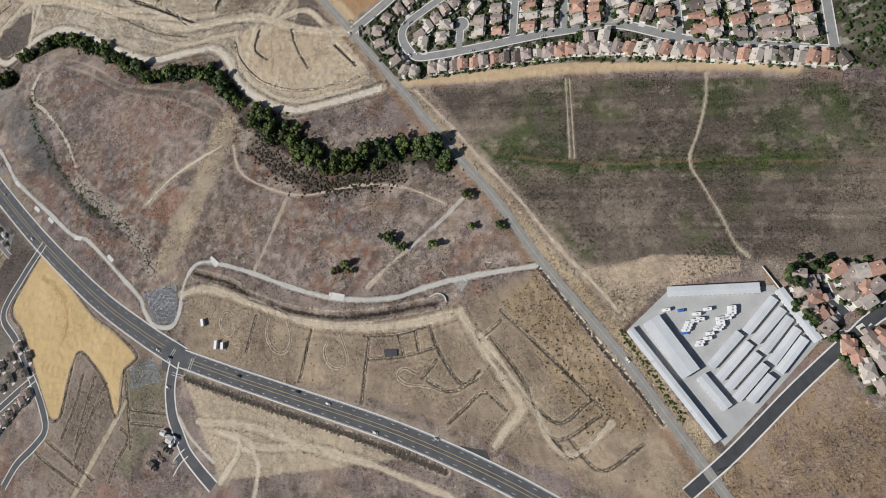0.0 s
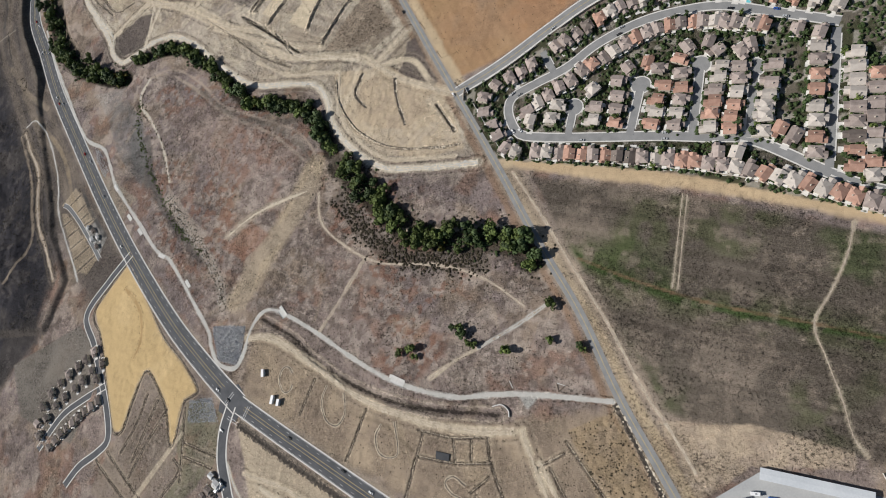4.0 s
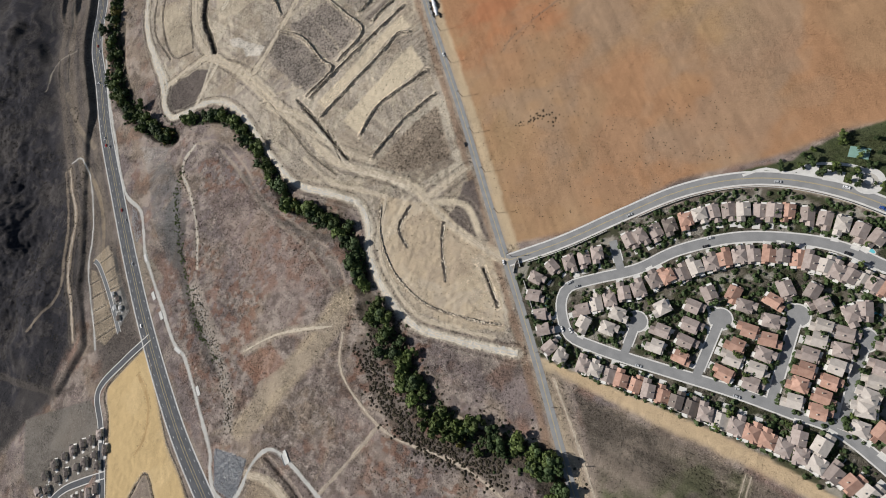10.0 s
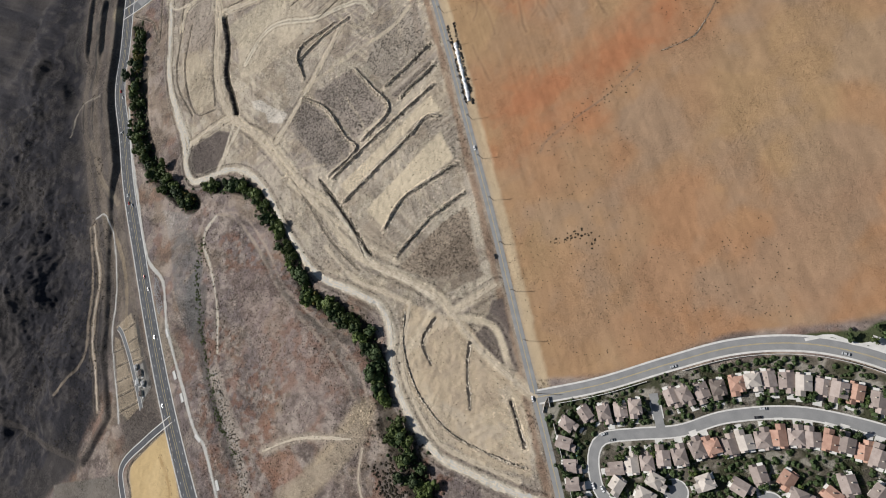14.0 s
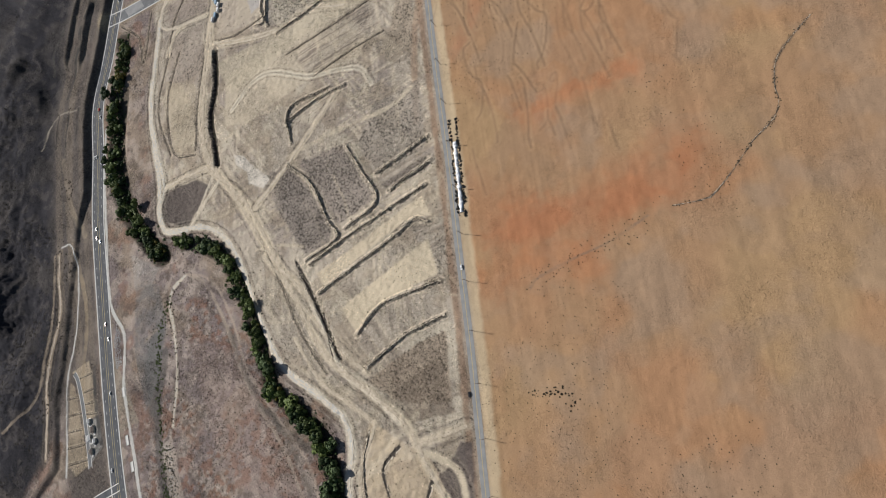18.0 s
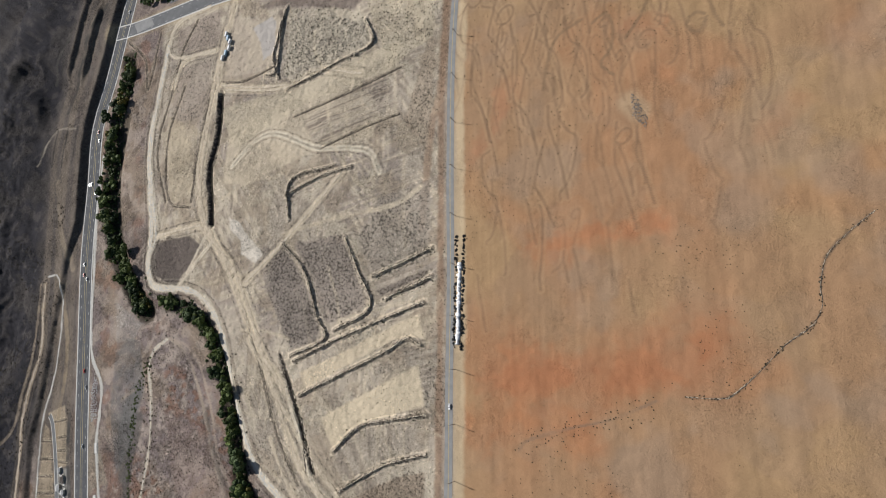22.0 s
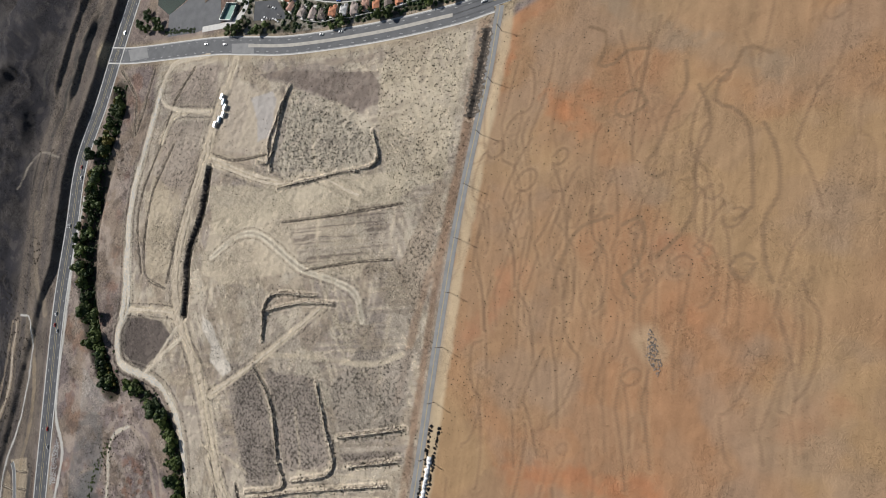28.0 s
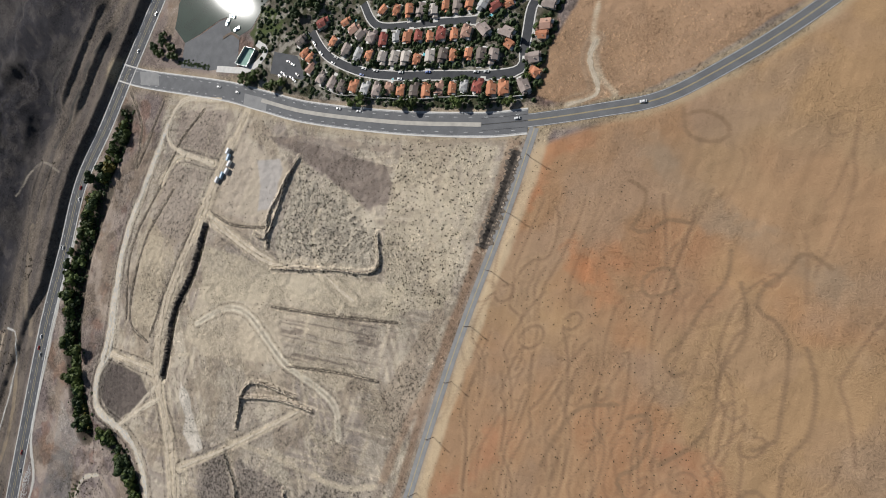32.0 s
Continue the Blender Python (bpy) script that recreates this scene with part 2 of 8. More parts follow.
def mesh_of(name, verts, faces, mat):
    me = bpy.data.meshes.new(name)
    me.from_pydata([tuple(v) for v in verts], [], faces)
    me.materials.append(mat)
    return me


def ribbon_mesh(name, line, width, z, mat, thick=0.12):
    """A flat strip with sides, along a line."""
    a, b = offset(line, width / 2), offset(line, -width / 2)
    n = len(line)
    v = [(*p, z) for p in a] + [(*p, z) for p in b] + [(*p, z - thick) for p in a] + [(*p, z - thick) for p in b]
    f = []
    for i in range(n - 1):
        f += [(i, n + i, n + i + 1, i + 1), (2 * n + i, i, i + 1, 2 * n + i + 1), (n + i, 3 * n + i, 3 * n + i + 1, n + i + 1)]
    return mesh_of(name, v, f, mat)


def part_mesh(name, me, parent, label=""):
    ob = new(name, me)
    ob.parent = parent
    if label:
        tagged(ob, label)
    return ob


def part(name, bm, mat, parent, label=""):
    me = bpy.data.meshes.new(name)
    bm.to_mesh(me)
    bm.free()
    me.materials.append(mat)
    return part_mesh(name, me, parent, label)


def box(bm, x0, x1, y0, y1, z0, z1):
    v = [bm.verts.new(p) for p in ((x0, y0, z0), (x1, y0, z0), (x1, y1, z0), (x0, y1, z0), (x0, y0, z1), (x1, y0, z1), (x1, y1, z1), (x0, y1, z1))]
    for f in ((3, 2, 1, 0), (4, 5, 6, 7), (0, 1, 5, 4), (1, 2, 6, 5), (2, 3, 7, 6), (3, 0, 4, 7)):
        bm.faces.new([v[i] for i in f])


def box_bm(*a):
    bm = bmesh.new()
    box(bm, *a)
    return bm


def slab(name, pts, z, mat, thick=0.15):
    """A flat paved area of any outline."""
    bm = bmesh.new()
    top = [bm.verts.new((x, y, z)) for x, y in pts]
    low = [bm.verts.new((x, y, z - thick)) for x, y in pts]
    f = bm.faces.new(top)
    n = len(pts)
    for i in range(n):
        bm.faces.new((top[i], low[i], low[(i + 1) % n], top[(i + 1) % n]))
    bmesh.ops.recalc_face_normals(bm, faces=bm.faces)
    bmesh.ops.triangulate(bm, faces=[f])
    me = bpy.data.meshes.new(name)
    bm.to_mesh(me)
    bm.free()
    me.materials.append(mat)
    return me


def empty(name, m, label, category, group="", kind=""):
    ob = new(name)
    ob.matrix_basis = m
    return tagged(ob, label, category, group, kind)


# ---- the plan: lines and outlines on the ground, in metres ----
LONG_ROAD = [(70, -85), (18.8, -4.1), (-5.6, 33.6), (-28.4, 64.9), (-61.5, 109), (-98.6, 167.4), (-139.7, 220.4), (-186.2, 285.4), (-232, 346.5), (-275, 403), (-331, 477.5), (-380, 540), (-431, 606), (-491, 680.5), (-554, 762), (-611, 843.5), (-649, 894)]
HIGHWAY = [(-20, -92), (-96, -55), (-178, -23.5), (-275, 4.8), (-338, 22.7), (-396, 40), (-448, 67), (-510, 104), (-594, 166), (-668, 228), (-745, 298), (-820, 368), (-877, 431), (-926, 484), (-957, 546), (-990, 605), (-1035, 690), (-1090, 800)]
NORTH_ROAD = [(-994, 588), (-957, 616), (-876, 687), (-835, 718), (-790, 752), (-727, 811), (-677, 865), (-656, 893)]
EAST_ROAD = [(-677, 865), (-653, 898), (-629, 935), (-611, 966), (-603, 1000), (-597, 1050), (-596, 1120)]
COLLECTOR = [(-236, 355), (-197, 382.5), (-160, 414), (-126, 441), (-92, 458), (-60, 465), (-25, 464), (10, 456), (60, 440), (150, 420)]
LOOP_STREET = [(60, 405), (7.6, 418.7), (-18.9, 425.2), (-45.5, 424.1), (-79.6, 416.1), (-113.7, 397.2), (-136.9, 376.1), (-163.1, 360.8), (-180.2, 349.7), (-184, 339.3), (-179.9, 326.2), (-168.8, 313), (-148.1, 310.7), (-122.7, 310.7), (-91.1, 311.7), (-54.6, 312.8), (-20.7, 312), (10.9, 309.6), (70, 281), (110, 270), (162, 255)]
COURTS = [[(-127.6, 313.6), (-126.3, 338.2)], [(-78.4, 313.5), (-74.5, 357.1)], [(-32.2, 312.1), (-31.6, 373.5)], [(7.4, 312.1), (6.4, 369.8)]]
LINK = [(-161.1, 392), (-148.8, 372.5)]
CROSS_STREETS = [[(58, 400), (58, 290)], [(104, 360), (110.4, 270.5)], [(134, 350), (138.7, 263.9)], [(164, 340), (162.8, 254.3)]]
SOUTH_STREET = [(30, -59), (57, -36), (75, -19), (100.6, 6.2), (125.6, 29), (143, 44), (157, 56), (195, 80)]
SOUTH_COURT = [(128.9, 83.9), (132.4, 70.7), (140.2, 58.4)]
BRANCH_ROAD = [(-404.5, 37.7), (-406, 14.3), (-400.3, -10), (-389.9, -27.9), (-380.6, -42.1), (-365, -56.5), (-349.1, -69.2)]
WEST_ROAD = [(-592.8, 166.7), (-615.5, 131.2), (-633.7, 91.5), (-608.6, 62.9), (-582.5, 30.1), (-559.4, -1.2), (-548.8, -24.7), (-559.3, -40.3), (-577.8, -57.4), (-590.4, -79)]
WEST_STREET = [(-573, 25.5), (-602.7, 3.8), (-625.4, -17.1), (-645.5, -55.4)]
TOWN_STREET = [(-850.3, 791.3), (-831.2, 790.6), (-813.8, 794.1), (-786.8, 808), (-764.2, 826.1), (-737.3, 854.4), (-692.9, 905), (-704.7, 923), (-721.3, 939.1), (-725.7, 945.9)]
TOWN_COURT = [(-832.6, 842.3), (-812.8, 840.1), (-798.6, 847.3), (-773.1, 877), (-746.7, 905.7)]
ROW_R2 = [(-206.9, 346.9), (-204, 333.7), (-194.3, 321.1), (-187.6, 311.3), (-179.5, 300.3), (-169.4, 296.1)]
ROW_R3 = [(-197.7, 358.8), (-186, 365.1), (-176.4, 371.4), (-167.9, 377.9)]
ROW_R3B = [(-148.6, 394.5), (-141.3, 399.3), (-132.5, 405.7), (-123.8, 412), (-114.5, 418.8), (-106.9, 424.8), (-98.8, 429), (-89.3, 432.5), (-80.3, 434.6), (-70.3, 436.3), (-62, 438.2), (-53.7, 440.6), (-42.2, 440.9), (-31.9, 440.2), (-21.6, 438.7), (-11.5, 436.5), (-1.6, 434.3)]
ROW_R4 = [(-166.3, 333.9), (-157.7, 342.2), (-148.9, 348.1), (-140.8, 356.1), (-131.8, 361.4), (-123.6, 370.6), (-115.8, 376.3), (-106.7, 381), (-99.4, 387.7), (-90.8, 393.4), (-83.4, 398.8), (-74.8, 403.1), (-66.5, 406.1), (-57.3, 408.5), (-49.8, 410.8), (-40.7, 410.3), (-33.1, 410.8), (-24.4, 410.3), (-17.4, 408.3), (-9.9, 407.7), (-3.4, 406.8), (3.9, 405.8), (10.3, 404.3)]
ROW_C1 = [(-142.6, 326.6), (-108.6, 336.9), (-108.9, 325.2), (-112.7, 352.1)]
ROW_C2W = [(-92.1, 359.4), (-90.3, 346.4), (-90, 334.2), (-90.4, 323.2)]
ROW_C2E = [(-56.9, 354.2), (-61.2, 342.4), (-61, 333), (-63.4, 321.8)]
ROW_C2N = [(-85.2, 371), (-71.3, 375.6)]
ROW_C3W = [(-61.6, 369.6), (-44.3, 364.6), (-42.4, 352.3), (-43, 341.7), (-44.4, 331), (-45.1, 321.2)]
ROW_C3N = [(-46.4, 378.1), (-41.6, 387.6), (-27.6, 389.7), (-20.6, 383.3)]
ROW_C3E = [(-16.9, 370.6), (-17.7, 361.3), (-20.1, 350.6), (-20.1, 340.5), (-21.2, 330.2), (-21.6, 319)]
ROW_C4W = [(-3.1, 369.8), (-2.7, 358.8), (-3.1, 347.7), (-4.5, 337.5), (-6, 327.3), (-5.7, 317.6)]
ROW_C4N = [(-3, 382.1), (2.3, 386.8)]
ROW_C4E = [(17.2, 354.8), (16.4, 346), (14.9, 336), (14.9, 327.6), (14.7, 315.9)]
ROW_SOUTH = [(-152, 296.2), (-75, 294), (4.5, 287), (95.6, 263.4), (166, 246.5)]
COLUMNS = [[(47.6, 384.4), (49.5, 300.1)], [(69.8, 377.7), (72.5, 291.3)], [(84, 360), (83.6, 284.1)], [(99, 352), (102.4, 280.2)], [(117, 345), (120.2, 276.5)], [(128, 340), (131.6, 274.2)], [(145, 335), (146.5, 271.1)]]
TOWN_A = [(-821, 774.1), (-804.8, 778.5), (-794.3, 784.2), (-784, 789.9), (-776.2, 799), (-767.1, 806.4), (-758.6, 813.9), (-751.3, 822.7), (-743.3, 829.4), (-736, 838.3), (-728.7, 846.1), (-722.5, 855.1), (-715.1, 863.1), (-709.3, 871), (-701.7, 879.2), (-692.7, 886.1), (-687.1, 893.4), (-678.2, 905.4)]
TOWN_B = [(-823.7, 803.5), (-808.2, 809.4), (-797.1, 815.9), (-788.5, 822.9), (-778.3, 830.7), (-770.2, 839), (-762.4, 846.4), (-754.5, 853.5), (-748.3, 862.2), (-741.3, 871.3), (-735.4, 878), (-728.3, 886.9), (-720, 893.8), (-711.9, 900.5)]
TOWN_C = [(-845.8, 804.5), (-829, 821.9), (-818.1, 824.7), (-809.5, 827.3), (-800.1, 833.3), (-790.8, 839.9), (-784.5, 849.5), (-776.9, 857), (-769.9, 864.7), (-762.2, 871.6), (-756.7, 879.7), (-749.7, 887.2), (-743, 895.5), (-735.1, 906.3), (-720.3, 917.9), (-712.3, 913.9)]
TOWN_D = [(-812.5, 852.7), (-802.1, 862), (-792.9, 870.1), (-786.7, 877.3), (-777.9, 884.5), (-773.5, 893.9), (-766.4, 901.6), (-760.7, 909.1), (-751.1, 916.7), (-743.4, 922.4), (-737.8, 930.7)]
TOWN_E = [(-714.9, 952.3), (-704.7, 940.6), (-700, 935), (-690.4, 921.1), (-681, 916)]
TOWN_F = [(-849.1, 779.8), (-836.2, 776.6), (-828.8, 778.7)]
SOUTH_HOUSES = [(116.5, 86.2), (121.7, 81.1), (116.8, 75.5), (122.8, 70), (117.9, 63.6), (125.3, 59), (128.4, 49.7), (138.4, 88.8), (145, 87.6), (152.1, 86.3), (160.4, 87.3), (147.6, 78.8), (144.9, 72), (151.7, 73.5), (158.5, 75.1), (152.2, 65.8), (138, 37.4), (141.9, 30.7), (145.9, 21.5), (152.9, 34.1), (155.5, 26.7), (158.5, 41.2), (150, 41.5), (153.2, 12.4)]
WEST_HOUSES = [(-601.6, 56.4), (-586.2, 46.2), (-610.7, 45.6), (-597.7, 35.2), (-620.8, 37.1), (-586.7, 29.5), (-606.5, 24), (-630.3, 26.9), (-615.8, 13.8), (-639.3, 15.4), (-626.8, 3.3), (-648.1, 3.3), (-635.7, -8.1), (-655.1, -12.8), (-643.2, -22.8), (-656.5, -30.9), (-647.2, -41.1), (-577, 9.3), (-582.8, 2.1), (-589.9, -4.1), (-596.7, -11), (-603.4, -18.3), (-610.1, -25.7), (-616, -33), (-621.6, -40.9), (-627.3, -48.8)]
STORAGE = [(-0.6, 52.4), (29.2, 79.5), (99.9, 80.4), (122, 40.5), (74.9, -9.2), (56.4, -27.6)]
COURT = [(-885.3, 712.7), (-891.2, 730), (-880, 737.5), (-872.9, 721.7)]
TAN = [(-592.8, 157), (-622.9, 98.8), (-604.7, 75.6), (-588.8, 53), (-565.6, 15), (-544, -15.6), (-532.9, -12.7), (-530.6, 14.3), (-528.1, 34.4), (-522.9, 49.3), (-511.1, 45.1), (-484.4, 21), (-468.5, -8.7), (-462.1, -10.3), (-462.9, 24.1), (-461.1, 32.4), (-448.4, 43.4), (-477.8, 66.1), (-511.3, 85.2), (-540.8, 112.1), (-572, 140.5)]
GRADED = [(-205, 295), (-262, 284), (-300, 284), (-345, 305), (-372, 335), (-390, 360), (-440, 372), (-484, 373), (-538, 398), (-584, 426), (-620, 441), (-655, 440), (-700, 412), (-735, 425), (-760, 455), (-816, 503), (-855, 550), (-890, 600), (-935, 645), (-835, 716), (-720, 812), (-655, 890), (-640, 868), (-560, 760), (-435, 603), (-332, 470), (-240, 350)]
PARCELS = [(-65, 100), (-150, 75), (-220, 66), (-272, 74), (-325, 92), (-376, 109), (-400, 100), (-395, 45), (-335, 30), (-200, 2), (-110, -28), (-10, -66), (58, -70), (14, 0), (-32, 68)]
ORANGE = [(-245, 365), (-332, 484), (-436, 610), (-560, 766), (-640, 880), (-612, 960), (-592, 1020), (-580, 1700), (900, 1700), (900, 560), (10, 528), (-35, 507), (-64, 484), (-93, 468), (-128, 449), (-160, 420), (-197, 389)]
GREEN = [(-155, 276), (-20, 264), (137, 237), (210, 215), (200, 96), (-32, 103), (-80, 165), (-118, 219)]
GREEN_STRIP = [(-114.9, 214.1), (-81.7, 200.4), (-34.4, 187), (2.9, 182.3), (48.1, 178.1), (93.5, 175.7), (131.6, 174)]
DARK_HILLS = [(-1120, 700), (-1060, 600), (-1010, 510), (-940, 425), (-855, 350), (-790, 268), (-735, 200), (-705, 135), (-700, 50), (-770, -60), (-900, -300), (-5000, -600), (-5000, 3000), (-1500, 1500)]
T1C = [(-889.9, 514.8), (-856.7, 466.4), (-816.5, 428.4), (-780.9, 405.3), (-725.9, 383), (-689.4, 383.7)]
T1D = [(-944.4, 574.2), (-923.5, 552.5), (-901.6, 504.8), (-870.4, 467.2), (-838.1, 431.1), (-798.9, 405.1), (-753, 391), (-693.5, 381.9)]
T2 = [(-675, 408.7), (-626.1, 420.7), (-582.2, 409.8), (-531.9, 381.6), (-481.9, 348.1), (-441.5, 344.7), (-411.1, 342.4), (-380.7, 321), (-360.1, 292.2)]
T3 = [(-346.1, 279.4), (-316.4, 261.1), (-281.4, 233.5), (-247.2, 217.3), (-215.3, 215.5), (-181.9, 217.8), (-156.5, 217.3), (-141.4, 204.2)]
SCRUB3 = [(-334.6, 245.2), (-295.8, 211.4), (-254.7, 194.3), (-223.6, 196.4), (-183.9, 196)]
TREES = [(-198, 141), (-192.5, 142.4), (-187.8, 137.4), (-182.6, 130.5), (-176.9, 129.9), (-232.1, 117.2), (-242.3, 113.4), (-121.6, 173.3), (-119.9, 170.2), (-93.7, 142), (-91.4, 139.8), (-149.7, 129.3), (-116.9, 142.2), (-227, 112.2)]
D1 = [(-202.7, 286.5), (-229, 282.5), (-265, 278.5), (-299.5, 278.9), (-337.9, 297.8), (-367.2, 324.1), (-379.7, 350), (-400.6, 366.4), (-437.7, 368.7), (-484.5, 369.8), (-538.3, 394), (-584.2, 422.2), (-620.6, 437.3), (-654.5, 435.8), (-682.4, 421.4), (-706.2, 407.1), (-730.5, 419.7), (-756.3, 448.6), (-814.4, 497.6), (-853.4, 543.2)]
D1N = [(-676.8, 421.5), (-708.1, 406.6), (-734.2, 421.6), (-743.3, 445), (-780.4, 473.6), (-829.3, 512.9), (-858.6, 558.4), (-895.2, 617.5)]
D2 = [(-236.2, 355.2), (-249.6, 355.8), (-300.1, 371.5), (-345.4, 393.8), (-386.8, 398.6), (-445.2, 401.5), (-503.4, 425.6), (-571.4, 459), (-630.7, 482.7), (-703.4, 488.7)]
D2N = [(-484.4, 433.6), (-560.4, 449.2), (-606.9, 467.8), (-660.1, 485.6), (-705.3, 498.3), (-744.8, 531.5), (-776.9, 585.8), (-808.6, 642.5), (-825.5, 671.2)]
D2P = [(-401.5, 410.5), (-448, 415.9), (-505.3, 428.8), (-565.8, 445.1)]
D3 = [(-697.4, 490.5), (-729.1, 460.1), (-743.3, 445)]
D4 = [(-675.7, 425.9), (-674.1, 462.2), (-670.6, 485.5)]
D5 = [(-605.9, 481.8), (-595.4, 535), (-588, 584.7), (-583.5, 622.1)]
D6 = [(-705.3, 557.9), (-698.1, 593), (-677.6, 613.1), (-624.9, 625.8), (-590.9, 644.7), (-569.3, 652), (-548.3, 642.7)]
D7 = [(-601.1, 541.1), (-562.1, 583.9), (-519.2, 624.2), (-504.4, 653.8)]
D9 = [(-773.6, 616.3), (-704.9, 652.7), (-679.5, 686.5), (-629, 707.6)]
D13 = [(-837.1, 699.6), (-821.5, 669.7), (-803.5, 634), (-782.8, 609.1), (-762.1, 567), (-722.6, 513.6), (-675.6, 490.6), (-628.9, 480.2)]
D12 = [(-782.8, 617.4), (-734, 639.7), (-703.3, 658.1)]
D15 = [(-821.3, 644.8), (-855.4, 613.2), (-849.2, 582.4)]
D21 = [(-134.6, 70.8), (-167.2, 64.4), (-217.3, 62.7), (-272.6, 70.1), (-322.4, 87.9), (-376.1, 104.6), (-405.5, 101)]
CH = [(-149.3, 79.8), (-218.4, 72.1), (-273.7, 77.4), (-323.1, 92), (-350.9, 107.9), (-392.7, 120.6)]
D22 = [(-175.1, 126.9), (-144.8, 151.1), (-119.9, 174)]
D22B = [(-210.7, 97.1), (-191.7, 114.5), (-175.1, 126.9)]
HILLT = [(-375.3, 278.7), (-385.3, 239.5), (-401.5, 198.1), (-415.3, 163.1), (-430.1, 134.2)]
HILL2 = [(-363.4, 250.3), (-351.4, 219.8), (-315.7, 198.3), (-277.6, 187.8), (-220.9, 191.6), (-177.5, 183.7), (-141, 165.6)]
HILL3 = [(-462.6, 196.9), (-428.7, 226.4), (-377.1, 251.1)]
HILL4 = [(-649.3, 381.6), (-656.3, 360.1), (-648.2, 344), (-626.9, 327.6), (-594.7, 294.5), (-567.1, 252.9)]
HILL5 = [(-327.3, 116.5), (-309.2, 156.8), (-295.9, 189.4)]
HILL6 = [(-647.4, 383.4), (-618.7, 386.6), (-569.9, 367.3), (-512.9, 335.5), (-440.7, 311.6), (-390.8, 283.9)]
D30 = [(-128.4, 73.1), (-123.2, 62.3), (-104.3, 32.7), (-84.4, 4.7), (-80.7, -4.9), (-93.2, -18.4), (-103.6, -31.8)]
D31 = [(-267.9, 220.8), (-228.1, 222.6), (-194.7, 227.4), (-167.6, 230.5)]
D32 = [(-683, 486.3), (-674.6, 426)]
D33 = [(-372.4, 380.4), (-360.7, 336.8), (-336.3, 309.1), (-297, 287.3), (-252.6, 289.4), (-227.1, 291.8)]
D34 = [(-330.5, 387.9), (-301.9, 423.5)]
RIP = [(-452.1, 105.3), (-411.3, 111.9), (-406.4, 73.7), (-434.3, 75.2)]
RIP2 = [(-456, 33.2), (-429.6, 40.3), (-414.8, 20.4), (-450.8, 12.3)]
B1 = [(-486.1, 444.5), (-465.2, 482.9), (-442.5, 524.5), (-433.1, 546.2), (-419.4, 549.8)]
B2 = [(-428.7, 433), (-421.1, 466.2), (-393.5, 498.4), (-381.5, 511.3)]
B3 = [(-404.3, 413.7), (-385.6, 457.1), (-363, 488.6)]
B4 = [(-595.4, 535), (-555.5, 529.8), (-516.8, 507.3), (-497.3, 497.3), (-516.4, 463.9)]
B5 = [(-539.3, 578.1), (-507.9, 562.6), (-477.8, 545), (-494.2, 508.8)]
B6 = [(-471.2, 558.6), (-446.4, 599.2)]
B7 = [(-775.9, 609.1), (-748.5, 576), (-729.9, 539.5), (-702.6, 514.9), (-685.8, 498.3)]
B8 = [(-517.1, 450.8), (-487.6, 437.1), (-431.6, 406.4)]
B9 = [(-603.7, 555.6), (-627.6, 586.5), (-593.3, 623.9)]
B10 = [(-756.6, 708.4), (-725.5, 664.4), (-734.8, 653)]
B12 = [(-510.6, 462.2), (-485.6, 506.2), (-439.5, 578.5)]
B13 = [(-492.9, 567), (-461.3, 617.6)]
B14 = [(-762.6, 725.1), (-751.9, 700), (-738.9, 673.2), (-715.6, 658.5)]
B15 = [(-661.4, 753.9), (-637.9, 736.8), (-662.6, 701.8), (-697.1, 654.2)]
B16 = [(-623.7, 571.3), (-600.6, 607.2), (-576.6, 632.3)]
PAD1 = [(-499.2, 458.8), (-437.9, 568.3), (-420, 556.2), (-441.4, 539.8), (-484.7, 451.9)]
PAD2 = [(-457.6, 443.9), (-412.1, 536.9), (-386.7, 515.3), (-422.5, 467.9), (-430.2, 434.7)]
PAD3 = [(-793.4, 692.1), (-766.9, 713.2), (-749.8, 702.3), (-738.8, 669.4), (-764.6, 642.9)]
MND = [(-756.3, 724.6), (-706.6, 750.8), (-665.8, 755.7), (-637.9, 736.8), (-662.6, 701.8), (-695.3, 660.4), (-715.8, 666)]
DARKP = [(-809.1, 701.9), (-764.8, 740.8), (-702.2, 786.5), (-672.7, 782), (-684.1, 755.3), (-721.9, 740.7), (-764.8, 726.4)]
STRIPE = [(-658.8, 637.2), (-635.8, 684.2), (-603.9, 720), (-575.4, 700.8), (-598.3, 659.6), (-627.7, 624.5)]
CRK = [(-223.8, 804.1), (-227.9, 784.7), (-229.4, 766), (-222.3, 748.6), (-214.8, 738.3), (-212.4, 725.1), (-217.3, 706), (-219.6, 682.6), (-222.3, 665.7), (-226.3, 656), (-244.2, 642.4)]
CRK2 = [(-256.7, 628.9), (-272.5, 599.5), (-289.2, 578.4), (-308.2, 550.7), (-309.7, 540)]
GR3 = [(74, 251.6), (70.7, 227.5), (62.8, 202.3), (54.6, 179.9), (62.3, 158.3), (71.5, 135.1), (78.4, 112.9), (86.4, 101.8)]
BERM = [(-186.5, 289.4), (-84.6, 280.7), (3.6, 271.8), (80.3, 259.5), (134.6, 247.7)]
PARK = [(-93.5, 457.6), (-91.4, 464.8), (-61.5, 480.2), (-35.4, 505.5), (-9.5, 521.2), (3, 455.8), (-26.3, 461.4), (-61.1, 462.5)]
MOUND2 = [(-378.6, 379.3), (-317.1, 384.8), (-247.9, 351), (-217.1, 299.4), (-247.8, 290.8), (-297.9, 289.7), (-346.2, 317.7)]
